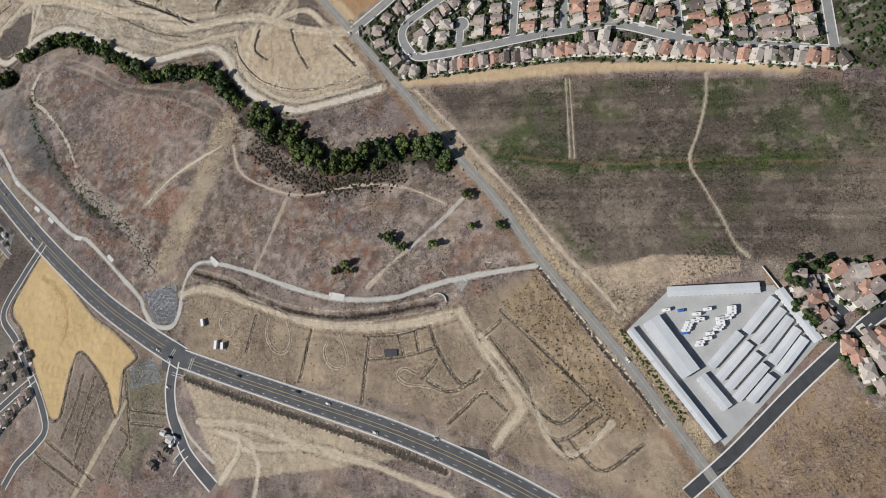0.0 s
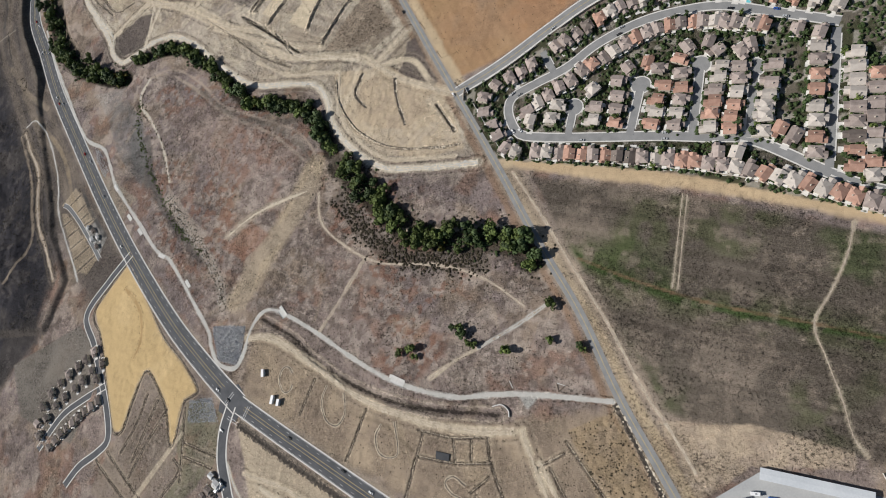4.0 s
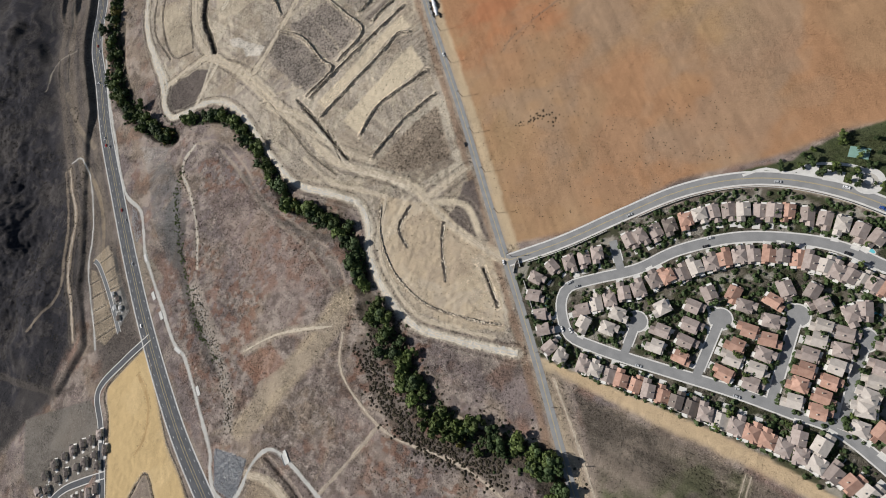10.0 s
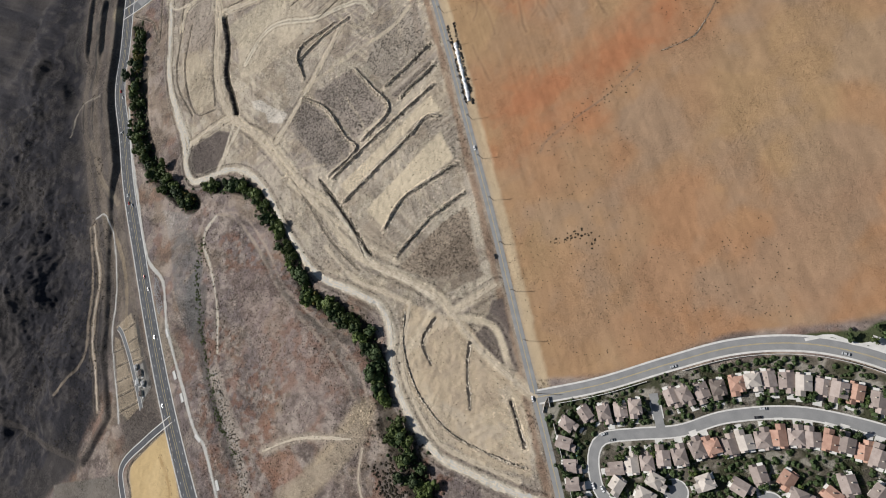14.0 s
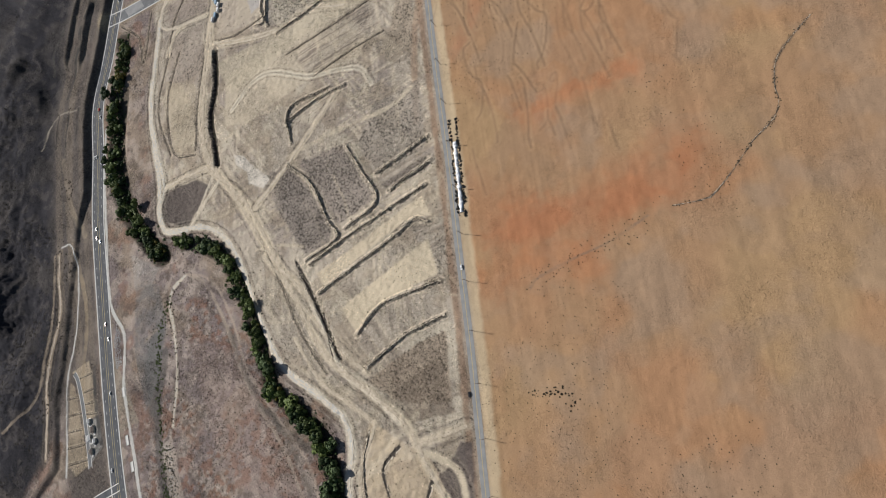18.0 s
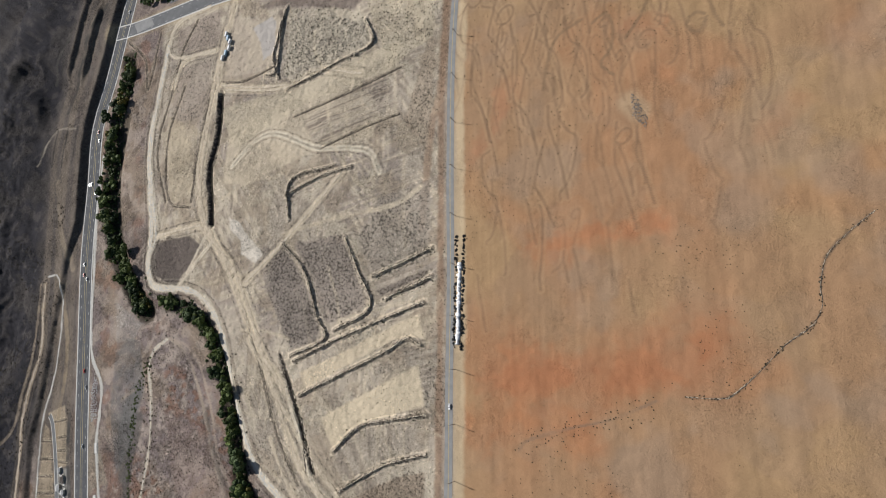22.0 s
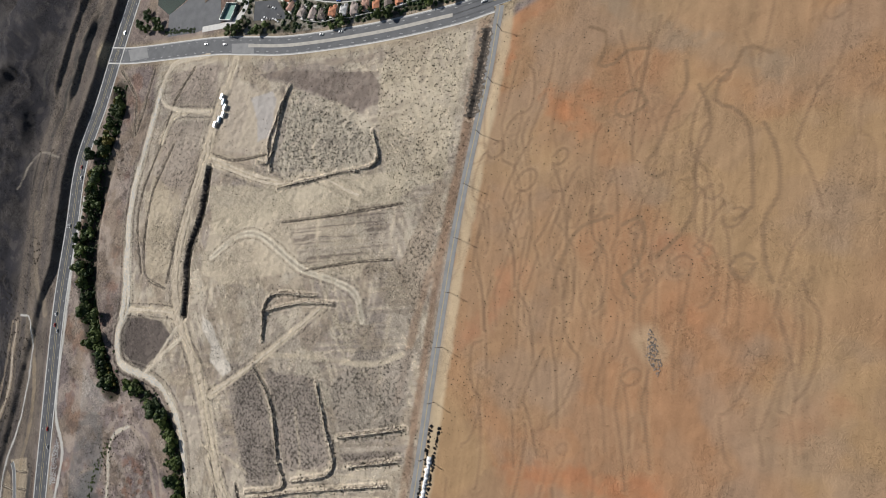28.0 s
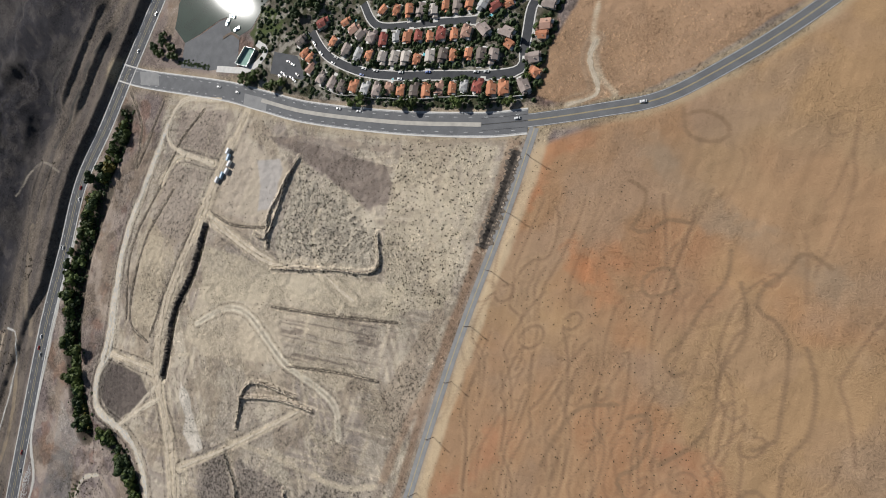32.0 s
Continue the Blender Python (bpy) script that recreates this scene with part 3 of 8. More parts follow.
D20_SOUTH = [(-65.6, 105.9), (-122.6, 100.3), (-155.2, 94.6), (-189, 86.2), (-241.8, 88.7), (-288.8, 101.9), (-327.3, 116.5), (-374.6, 130.3), (-394.1, 127.8), (-403.9, 109.3), (-405.4, 84.6), (-412.6, 70.7), (-433.7, 72.5), (-448.1, 88.5), (-454.3, 99.5), (-487.3, 127.8), (-532, 164.1)]
RVS = [(27.9, 66), (37.7, 65.2), (48, 62.1), (55.5, 65.3), (50, 58.5), (42.5, 56.2), (40.6, 52.5), (38.6, 49.1), (71.4, 65.9), (71, 62), (67.5, 58.7), (62.7, 58), (63, 53.7), (60.4, 50.9), (55.3, 48), (53.4, 44.6), (48.4, 42.2), (47.4, 40.2)]
TENT = [(-433.4, 622.2), (-394.5, 570.1)]
PARKP = [(-61.9, 474.4), (-49.5, 474.3), (-14.1, 473.8), (-23.4, 492.5), (-33.8, 473.1), (-89.2, 463.8)]
NEDIRT = [(-672, 905), (-655, 915), (-640, 930), (-622, 960), (-612, 1000), (-606, 1060), (-640, 1120), (-720, 1010), (-690, 935)]
P0 = [(-263.5, 62.2), (-272.3, 18.3)]
P1 = [(-208.2, 54.5), (-213.3, -0)]
P2 = [(-320.3, 77.1), (-328.1, 44.2)]
P3 = [(-213, 55.5), (-182, 55.8), (-154.4, 62.6)]
P4 = [(-207.5, 35.7), (-177, 37.6), (-148.5, 44.1)]
P5 = [(-182, 55.8), (-177, 37.6)]
P6 = [(-167.2, 57.5), (-164.2, 42.4)]
P7 = [(-154.4, 62.6), (-148.5, 44.1), (-127.9, 14.8), (-112.9, 24.8)]
P8 = [(-160.8, 19.3), (-148.4, 33.6)]
P9 = [(-156.3, 18), (-136.6, 8.9), (-115.1, 18.7)]
P10 = [(-138.8, -15), (-123.8, -2.3), (-108.9, 8.7), (-92.8, -5)]
P11 = [(-112.5, 49.3), (-95.2, 63.3)]
P12 = [(-103.9, 51.1), (-79.9, 18.4), (-58.1, -25.3), (-23.3, -8.4)]
P13 = [(-94.9, 71.6), (-59.2, 35.7), (-22.9, -2.8)]
P14 = [(-58.1, -25.3), (-43.6, -37.7), (-19.9, -13.8)]
Q0 = [(-306.8, 74.1), (-308.3, 60), (-300.1, 45.8), (-288.2, 43.3), (-282.8, 54.6), (-287.7, 71)]
Q1 = [(-246.6, 53.4), (-249.5, 42.3), (-243.9, 31.1), (-233.9, 28.8), (-226.8, 35.2), (-235.3, 57.6)]
Q2 = [(-143.1, 8.9), (-156.3, 13), (-174.3, 15.3), (-182.2, 21.6), (-176.8, 27.8), (-165.4, 23.5)]
Q3 = [(-342.7, 68.2), (-344.1, 62.6), (-347.8, 60), (-352.3, 61.3), (-356.3, 66), (-358.2, 72.6), (-357.3, 78.7), (-354.1, 82.2), (-349.5, 81.8), (-345.3, 77.7)]
HWD = [(-391, 23), (-330, 5), (-272, -11), (-222, -25), (-176, -39), (-140, -51)]
LRD = [(-64.3, 104.2), (-44.3, 76.1), (-20.6, 41.8), (1.5, 11.9), (18.6, -14)]
ROUGH = [(-94.6, 79.6), (-63.3, 100.4), (10, -16.5), (-33.2, -22.5)]
TANN = [(-34.6, 98.5), (24.5, 108.5), (79.7, 103.1), (80.8, 92.6), (24, 81.2), (-3.7, 52.9)]
WEDGE = [(-138.9, 100.7), (-115.9, 102.4), (-126.4, 87.6)]
HEDGE = [(-6.3, 52.7), (12.3, 24.1), (32.2, -12.1)]
BASIN = [(-194.3, 43.2), (-182.4, 43.2), (-182.4, 37.9), (-193.2, 37.5)]
HEAD = [(-371.2, 129.8), (-239.2, 89.7)]
CURVE = [(-154.5, 85.4), (-147.5, 88), (-141.6, 85.1), (-139.9, 80.3)]
TRAIL = [(-376.3, 72.5), (-359.3, 51.6), (-352.2, 50.5), (-394.8, -33)]
RACK = [(-143.9, 103.2), (-104.9, 109.5)]
GULLY = [(-645.6, 315.5), (-630.6, 281.6), (-599, 251.6)]
GULLY2 = [(-623.2, 302.6), (-594.6, 251.3), (-548.4, 209.1), (-490.3, 169.9)]
ROCKY = [(-561.7, 232.7), (-526.9, 205.2), (-493.4, 182.2), (-459.5, 151.6), (-446.7, 128.3)]
MB1 = [(-374.2, 372.2), (-362.5, 344.2), (-334.1, 315.4), (-292.9, 298.9), (-244.3, 299.9), (-224.3, 303.6)]
MB2 = [(-255.3, 343.1), (-231.4, 316.1)]
MB3 = [(-343.8, 377.8), (-347.1, 355.3), (-331.3, 340.4)]
MB4 = [(-306.3, 372.2), (-298.5, 348.9), (-283.5, 322.2)]
SOUTHW = [(-387.6, 17.5), (-307.1, -2.1), (-238.3, -21.8), (-176.6, -42.2), (-342.6, -65.1)]
CARS_H = [(-424.7, 48.6), (-409.5, 41.6), (-332.4, 23.5), (-272.2, 9.7), (-243.2, -0.2), (-199.7, -22.8), (-148, -26.7), (-408, 14.3)]
CARS_L = [(-239.4, 352), (-2, 30.9), (-312.4, 444.7), (-370.4, 529)]
SW1 = [(-371, -15.8), (-315.8, -19.4), (-246.5, -38.1), (-205, -46.1)]
SW2 = [(-342.6, -65.1), (-324.8, -34.3), (-350.9, -23.2)]
SW3 = [(-502.8, -87.1), (-479.1, -42.5), (-455.1, 1.4)]
SW4 = [(-516.6, -14.9), (-450.8, 12.3), (-458.4, -40.2)]
E1 = [(-485.9, 396.9), (-439.8, 380), (-405.3, 380.1), (-372.8, 380.2)]
E2 = [(-588.8, 461.5), (-528.2, 430), (-482.3, 404.1), (-437.6, 389.3)]
E3 = [(-527.7, 457.7), (-494.2, 442.4)]
E4 = [(-470.9, 431.4), (-438, 403.3)]
E5 = [(-501.4, 438.9), (-460, 417.9), (-421.5, 398.4), (-388.1, 397.9), (-354.5, 393.2)]
DKP = [(-743.5, 438.4), (-702.3, 474.3), (-677.7, 475.8), (-680.6, 424.6), (-725.2, 411.3)]
RPAD = [(-832.8, 552.7), (-778.2, 566.5), (-727.2, 496.5), (-755.4, 486.2), (-803.8, 527.6)]
RP1 = [(-832.7, 591.6), (-810.5, 533.9), (-758.3, 485.5), (-724.2, 495.1)]
RP2 = [(-787.9, 598.7), (-758.2, 544.3), (-727.4, 500.1)]
PITP = [(-669.9, 516.6), (-655.4, 520.1), (-637.9, 517.6), (-608.1, 513.5), (-609, 502.8), (-630, 498.6), (-641.5, 508.2), (-658.3, 509.3)]
TRI = [(-349.4, 457.6), (-315.4, 427), (-344.5, 397.3), (-383.6, 389)]
TRI2 = [(-300.7, 410.5), (-292.1, 416), (-274.1, 388.9), (-257.4, 366.7), (-264.7, 359.6), (-286.6, 368.9), (-304, 378.5), (-299.8, 389)]
FAN = [(-322, 386.6), (-290.7, 390.5), (-263.5, 364.9), (-240.4, 357.7)]
HB1 = [(-474.6, 328.6), (-438.5, 324.6), (-405.4, 328.5), (-382.4, 323.1)]
WT1 = [(-1034.3, 610), (-1023.7, 563.2), (-1004.1, 532.4), (-984.3, 473.7)]
WT2 = [(-1049.2, 551.7), (-1044.5, 518.8), (-1032.4, 489.6)]
WT3 = [(-973.5, 399.1), (-983.9, 445.2), (-954.2, 467.1)]
WT4 = [(-707.4, 235.7), (-679.1, 208.5), (-644.5, 183.8)]
WB1 = [(-838.9, 326.9), (-768, 281.6), (-715.7, 218.2), (-674.2, 176.7)]
WB2 = [(-927.1, 403.5), (-877.4, 367.2), (-828.9, 344.7)]
WP = [(-700.2, 241.8), (-695.9, 266), (-610.4, 230.6), (-637.2, 193.2)]
WG0 = [(-970, 401.1), (-997.9, 437.6)]
WG1 = [(-953.2, 410.9), (-982.6, 448.8)]
WG2 = [(-936.7, 420.5), (-967.6, 459.8)]
WG3 = [(-924.5, 433.1), (-952.9, 470.6)]
RED1 = [(-379.7, 578.8), (-317.1, 592.7), (-280.4, 640.6), (-251.8, 670.9)]
RED2 = [(-379.9, 663.8), (-352.4, 697.5), (-318.2, 729.5)]
RED3 = [(-477.8, 703.6), (-479.1, 733.5), (-487, 759.9)]
RED4 = [(-549.2, 867.1), (-542.1, 884.6)]
RED5 = [(-613.8, 860.9), (-628.5, 886.8), (-624.8, 913.6)]
RED6 = [(-305, 823.9), (-296.1, 846.6)]
RED7 = [(-344.3, 526.6), (-322.9, 557.1), (-284, 578.7)]
RED8 = [(-282.5, 374.3), (-255, 370.1)]
GREYB = [(-590.9, 947.8), (-549.1, 943.5), (-517.2, 952.7), (-468.4, 969)]
ROCKS = [(-394.9, 796), (-373.5, 789.7)]
CAMP = [(-819.2, 664.8), (-813.6, 662.6), (-808, 660.5), (-804.1, 654.5), (-804.6, 647.9), (-804.2, 641.5)]
N1 = [(-963.1, 589.7), (-917, 585.4), (-884.4, 560.2), (-920.5, 623.7)]
N2 = [(-849.2, 582.4), (-815.8, 516.7), (-759.4, 480.3)]
N3 = [(-875.8, 660.5), (-867.8, 620.5), (-849.2, 582.4)]
N4 = [(-869.5, 682.4), (-903, 641.1), (-878.8, 608.8), (-823.7, 642.1)]
N5 = [(-786.4, 718.2), (-769, 743.6), (-710.1, 798.2), (-667, 861.9)]
N6 = [(-670.5, 637.4), (-632.7, 682.2), (-594.3, 731.6)]
N7 = [(-620.5, 626.9), (-590.4, 667.3), (-566.7, 694.9)]
N8 = [(-778.1, 622.9), (-755.7, 637.4), (-730.4, 667.8)]
CARS_N = [(-881.9, 685.6), (-861.1, 700.6), (-771.9, 777), (-756.8, 790.7), (-615.8, 957.9), (-662.7, 888.4)]
SPECK = [(-708.7, 809.6), (-655.5, 864.6), (-615.8, 814.8), (-582.8, 769.5), (-604.5, 726.5), (-669.9, 764.7)]
REDV = [(-651.4, 875), (-614, 829.7), (-578, 782.7), (-548.6, 740.1), (-527.9, 697.7), (-501.1, 656.4), (-480.9, 625.1)]
WATER = [(-977.6, 670), (-953.6, 673.2), (-947.1, 691.8), (-940.4, 718.3), (-936.1, 726.3), (-919.3, 723.3), (-907.6, 729.1), (-903.4, 742.8), (-912.6, 767.6), (-912.5, 771.5), (-997.5, 691.9), (-988.3, 680.2)]
QUAY = [(-935.2, 656.7), (-953.6, 673.2), (-945.8, 691.1), (-939.1, 717.5), (-934.8, 725.6), (-917.5, 723.1), (-907.6, 729.1), (-884.1, 712), (-903.7, 685.6)]
NTR = [(-975.1, 643.1), (-965, 644.9), (-971.4, 655.2), (-953.3, 652.7), (-958.5, 660), (-979.9, 657.3), (-947.4, 658.7), (-864.5, 713.1), (-858.4, 717.5), (-858.4, 725.3), (-836.2, 735.6), (-831.7, 744.2), (-766.6, 789.3), (-760.1, 798.3), (-734.5, 823), (-725.9, 832.6), (-702.2, 860.4), (-686.7, 877.5), (-675.8, 891.1), (-868.6, 805.6), (-871, 789), (-859.4, 807.3)]
LOT2 = [(-864.3, 751.6), (-842.2, 768.6), (-816.4, 764.3), (-850.1, 737.9)]
LOTC = [(-839.8, 748.8), (-835.2, 749.9), (-839.7, 745.1), (-829.6, 754), (-825.1, 755), (-844.4, 758.9), (-838.7, 761.1), (-827.4, 760)]
LAWN = [(-911.4, 766.9), (-883, 777.4), (-871.4, 755.7), (-883.7, 739.5), (-901, 737.5)]
GCR = [(-886.1, 740.9), (-871.5, 744.3), (-871.7, 721), (-899.7, 691.8)]
NEP1 = [(-646.8, 920), (-640.7, 939.7), (-662.9, 949.1), (-671.5, 960.2)]
NEP2 = [(-691.4, 975.9), (-676, 960.9), (-650.6, 948), (-632, 948.4)]
BRIDGE = [(-973.7, 610.6), (-952.7, 630.8), (-939.7, 625.3), (-959.2, 605.4)]
JUNC = [(-854.5, 706.3), (-831.5, 723.7), (-823.3, 717.1), (-845.2, 698.9)]
CROSSW = [(-405.6, 30.4), (-390.3, 45.5)]
RUTC = [(-527.5, 794.1), (-444.2, 765.3), (-450.7, 838.5), (-378.8, 809.1), (-385.8, 876), (-390, 699.9), (-435.3, 881.7), (-446.1, 699.4), (-371.6, 740.1), (-324.8, 822.6), (-476.2, 839.5), (-484.8, 888), (-492.9, 933.7), (-552.1, 918.4), (-427.4, 882.6), (-467.2, 788), (-449.1, 936.1), (-530.3, 857.7)]
TANB = [(-584.5, 127.1), (-558.6, 110.6), (-544.6, 87.7), (-542.5, 70.2), (-545.3, 59.3)]
PLA = [(-599.9, 523.2), (-588.7, 536.4), (-539.7, 517.5), (-506.5, 500.1), (-503.1, 487.4), (-520.4, 467.1), (-553, 479.8), (-584.1, 499.9)]
PLB = [(-583.7, 540.8), (-544, 578.8), (-508.5, 557.8), (-482, 544), (-493.5, 524.9), (-503.2, 507.8), (-536.9, 522.1)]
PLC = [(-486.1, 556.7), (-453.8, 601.3), (-445.7, 592), (-473, 558)]
PLE = [(-399, 404.2), (-375.3, 452.9), (-356.6, 477.2), (-321.3, 431.9), (-343.5, 415.4), (-368.1, 406.5)]
PLG = [(-756.8, 710.9), (-693.9, 742.3), (-657.8, 748.9), (-645.2, 731.5), (-677, 696.5), (-715.2, 658.6)]
PLH = [(-534.6, 625.2), (-500.6, 663.7), (-458.5, 607.3), (-487, 566.1), (-528.4, 583.4)]
PLP = [(-741, 588.4), (-671.8, 666.5), (-635.3, 686.5), (-583.7, 686.9), (-577.2, 661.7), (-631.4, 613.9), (-677.2, 551), (-703.6, 539)]
PLQ = [(-827.7, 682.4), (-761.5, 709.4), (-731.2, 661.7), (-784.9, 628)]
PLR = [(-801.9, 705.3), (-756.4, 756.6), (-709.4, 779.2), (-671.7, 783.5), (-682.3, 756.2), (-745.7, 731.7)]
PLS = [(-764.8, 595.5), (-695.6, 658.3), (-640.9, 720.9), (-612.2, 752.7), (-598.8, 727.3), (-668.3, 652.3), (-717.4, 572.9)]
PLT = [(-557.4, 691.3), (-589.5, 772.8), (-575.8, 767), (-518.9, 680.9)]
PLU = [(-824.7, 533.3), (-799.7, 560), (-733.1, 510.8), (-748.3, 483.1)]
PLV = [(-896.5, 636.6), (-849.4, 685.5), (-820.8, 647.6), (-867.3, 610)]
PLW = [(-857.4, 602.7), (-819.2, 634.1), (-776, 585.4), (-820.2, 545.3)]
PLX = [(-617.4, 513.2), (-592.3, 535), (-504.6, 504), (-522.4, 471.8), (-574.6, 488.3)]
PLY = [(-584.2, 544.6), (-535.5, 573.9), (-482.8, 551.7), (-499.4, 514.8)]
HR1 = [(-597.6, 327.5), (-551.7, 351.2), (-424.3, 308.4), (-393.2, 288.8), (-465, 255.5), (-514.7, 271)]
HR2 = [(-465.7, 185.5), (-434.4, 213.6), (-405.8, 201.6), (-435.6, 174)]
HP1 = [(-568.6, 249.2), (-520.2, 214.1), (-490.5, 200), (-498.7, 185.4), (-552.7, 216)]
HP2 = [(-432.4, 175.2), (-394.8, 221.9), (-377.9, 271.3), (-359.5, 261), (-378.4, 217), (-412, 172.1), (-416.9, 127.1), (-426.1, 123.2)]
WASH = [(-710.6, 338.2), (-680.5, 355.3), (-642.2, 331.2), (-611.7, 276.8), (-608.7, 244.2), (-659.6, 278.1)]
WASHG = [(-654, 349.9), (-643.3, 316.9), (-613.4, 276.3), (-582.2, 245.3), (-542.4, 206.8), (-492.9, 175.7)]
WASHW = [(-740.4, 362.3), (-690.1, 370.3), (-687.8, 350.2), (-706.2, 331.7)]
RIM1 = [(-651, 382.7), (-613, 393.3), (-565.2, 375), (-518.4, 345.7), (-465.6, 330.3), (-414.1, 317), (-388.9, 301.3), (-373.6, 283.6)]
RIM2 = [(-558.4, 363), (-498.2, 331.5), (-445.3, 320.4), (-403.5, 302.7), (-383.7, 283.3)]
PLZ = [(-341.9, 334.3), (-342.3, 367.4), (-312.6, 383.7), (-282.4, 366.9), (-261.4, 335.2), (-282.2, 316.8), (-317.1, 318.8)]
PLN = [(-293.5, 378.3), (-270.3, 380.6), (-255.8, 356.4), (-269.4, 351.6)]
WLOT_A = [(-731.3, 204.7), (-720.5, 203.7), (-644.3, 156.2), (-654.1, 137.2), (-673, 137.1)]
WLOT_B = [(-720.6, 237.3), (-668.6, 201.7), (-681.8, 186.9), (-719.3, 209.1), (-735.4, 214)]
WF0 = [(-720.9, 188.6), (-706.3, 201.2)]
WF1 = [(-709.2, 174), (-691.2, 190.1)]
WF2 = [(-697.5, 161.2), (-678.9, 177.7)]
WF3 = [(-685.1, 149), (-665.8, 167.3)]
WF4 = [(-672, 137.5), (-649.6, 160.6)]
WF5 = [(-719.4, 216.2), (-708.5, 228.7)]
WF6 = [(-703.6, 207.8), (-694.1, 218.4)]
WF7 = [(-693.2, 199.8), (-681.6, 210.5)]
WF8 = [(-683.7, 193.1), (-671.5, 202.6)]
WLANE = [(-732, 214.5), (-721.3, 211.9), (-695.9, 196.7), (-664.9, 174.5), (-640.2, 155.3)]
WSITE = [(-680.7, 185.3), (-665.3, 200.2), (-639.1, 181.7), (-642.5, 160.3)]
WDRAIN = [(-853.5, 316.4), (-837.4, 325.3), (-802.9, 300.4), (-771.6, 264.3), (-752.1, 233.7), (-740.5, 208.6), (-712.1, 176.4), (-683.2, 146.4), (-665.6, 126.8)]
WBLACK = [(-812, 305.6), (-785.7, 267.4), (-753, 218.7), (-732.1, 182.9), (-708.1, 156.9), (-680.3, 127.1)]
WTRAIL = [(-850.7, 306.8), (-830.1, 284.9), (-798.8, 255.7), (-781.8, 223.5), (-761, 186.5), (-730.8, 154.8), (-703.9, 123.7)]
WTRAIL2 = [(-856.6, 301.2), (-812.2, 251.5), (-783.7, 207.9), (-763.8, 163.4), (-778, 109.9)]
D20_NORTH = [(-558.2, 174.5), (-596.1, 202.6), (-625.4, 223.7), (-654.4, 246.5), (-671.9, 268), (-692.7, 289.2), (-727.2, 300.1), (-760.6, 327.4), (-790.4, 357.6), (-841.8, 408.7), (-889.9, 465.3)]
D20_CULV = [(-649.9, 241.4), (-612.8, 207.5), (-589.6, 192.4), (-546.7, 168.5), (-498.8, 143.2)]
WHITE_ROCK = [(-708.4, 290), (-698.5, 287.4), (-671.8, 261.1), (-675.5, 252.9), (-698.4, 273.2)]
SF0 = [(-481.3, 18.7), (-496.2, -16), (-508.4, -57.9)]
SF1 = [(-511.6, 28.2), (-515.9, -0.1), (-525.9, -31.8)]
SF2 = [(-456.7, -22.4), (-446.4, -31.8), (-458.7, -56), (-461.6, -69.1)]
SF3 = [(-557.3, -45.5), (-526.8, -61.4), (-494.2, -75.8)]
SF4 = [(-544.8, -35.1), (-514.8, -51.2), (-481.8, -68.2)]
SF5 = [(-496.4, 24.8), (-504.4, -14.6), (-508.3, -36.7)]
SF6 = [(-528.1, 34.4), (-532.9, -12.7)]
SBROWN = [(-532.9, -12.7), (-528.1, 34.4), (-522.9, 49.3), (-511.1, 45.1), (-484.4, 21), (-468.5, -8.7), (-456.7, -22.4), (-446.4, -31.8), (-458.7, -56), (-480.4, -83), (-553.1, -77.1), (-543.9, -37.6)]
SGRASS = [(-460.3, 29.9), (-443, 37.6), (-413, 31.3), (-409, 1.1), (-407.9, -16.4), (-424.9, -44.4), (-442, -67.6), (-455.9, -57.9), (-444.6, -33), (-456.4, -11.9)]
SW0L = [(-449.1, -5.5), (-405.9, -9.5)]
SW1L = [(-445.2, -17.8), (-409.5, -20.1)]
SW2L = [(-460.3, 29.9), (-442.3, -40.2)]
BRANCH_FORK = [(-380.6, -42.1), (-387.9, -48.4), (-393.8, -57.7), (-399.8, -70.9)]
BRANCH_PATH = [(-393.3, -11.3), (-381.1, -26.3), (-366.9, -38), (-351.4, -49)]
BRANCH_HOUSES = [(-405.2, -25.8), (-396.7, -31.6), (-404.3, -38), (-411.2, -44.2), (-405.1, -48.9), (-398.5, -41.7), (-415.1, -53.8)]
SOUTH_DIRT = [(57.9, -36.6), (128.4, 27.3), (152.3, -8.6), (144.5, -56.4), (51.8, -60.5)]
YARD_WALL = [(93.8, 94.2), (108.7, 66.8), (122.8, 40.8)]
GR2A = [(-34.4, 265.9), (-34.5, 193.7)]
GR2B = [(-31.1, 265.3), (-30.9, 193.3)]
VERGE_TRACK = [(-169.7, 278.3), (-139.9, 242.5), (-109.6, 203.4), (-76.8, 161.7), (-46.8, 118.5), (-26.5, 94.4), (-7.4, 69.5)]
GREEN_A = [(-109.3, 219.2), (-69.9, 226.7), (-37.7, 209.2), (-34.1, 191.2), (-85.1, 202.8)]
GREEN_B = [(55.2, 249.9), (97.2, 242.5), (90.1, 214.8), (62, 214.3)]
GREEN_C = [(104.3, 236.4), (176.8, 223.7), (169.4, 176), (106.3, 189.1)]
GREEN_D = [(-68, 148.6), (-41.5, 136.6), (-21.4, 109.7), (-34.5, 103.9)]
GREEN_RED = [(-104.5, 209), (-56.9, 195.1), (-3.5, 184.9), (54.6, 179.9), (104.5, 174.4), (177.6, 163.7)]
P15 = [(-76.4, 4.7), (-53.7, -14.2), (-30, 2.7)]
P16 = [(-46.6, -25.1), (-25.7, -46.1), (4.1, -27.7)]
D30B = [(-112.4, 53.5), (-91.9, 26.4), (-72.6, -1.1), (-60.1, -27.2), (-43.5, -35.9), (-16.3, -13.8)]
SPUR = [(-136.7, -29.8), (-108.9, -34.5), (-103.8, -44.1), (-82.3, -53.3), (-94.3, -61), (-128.4, -47.5)]
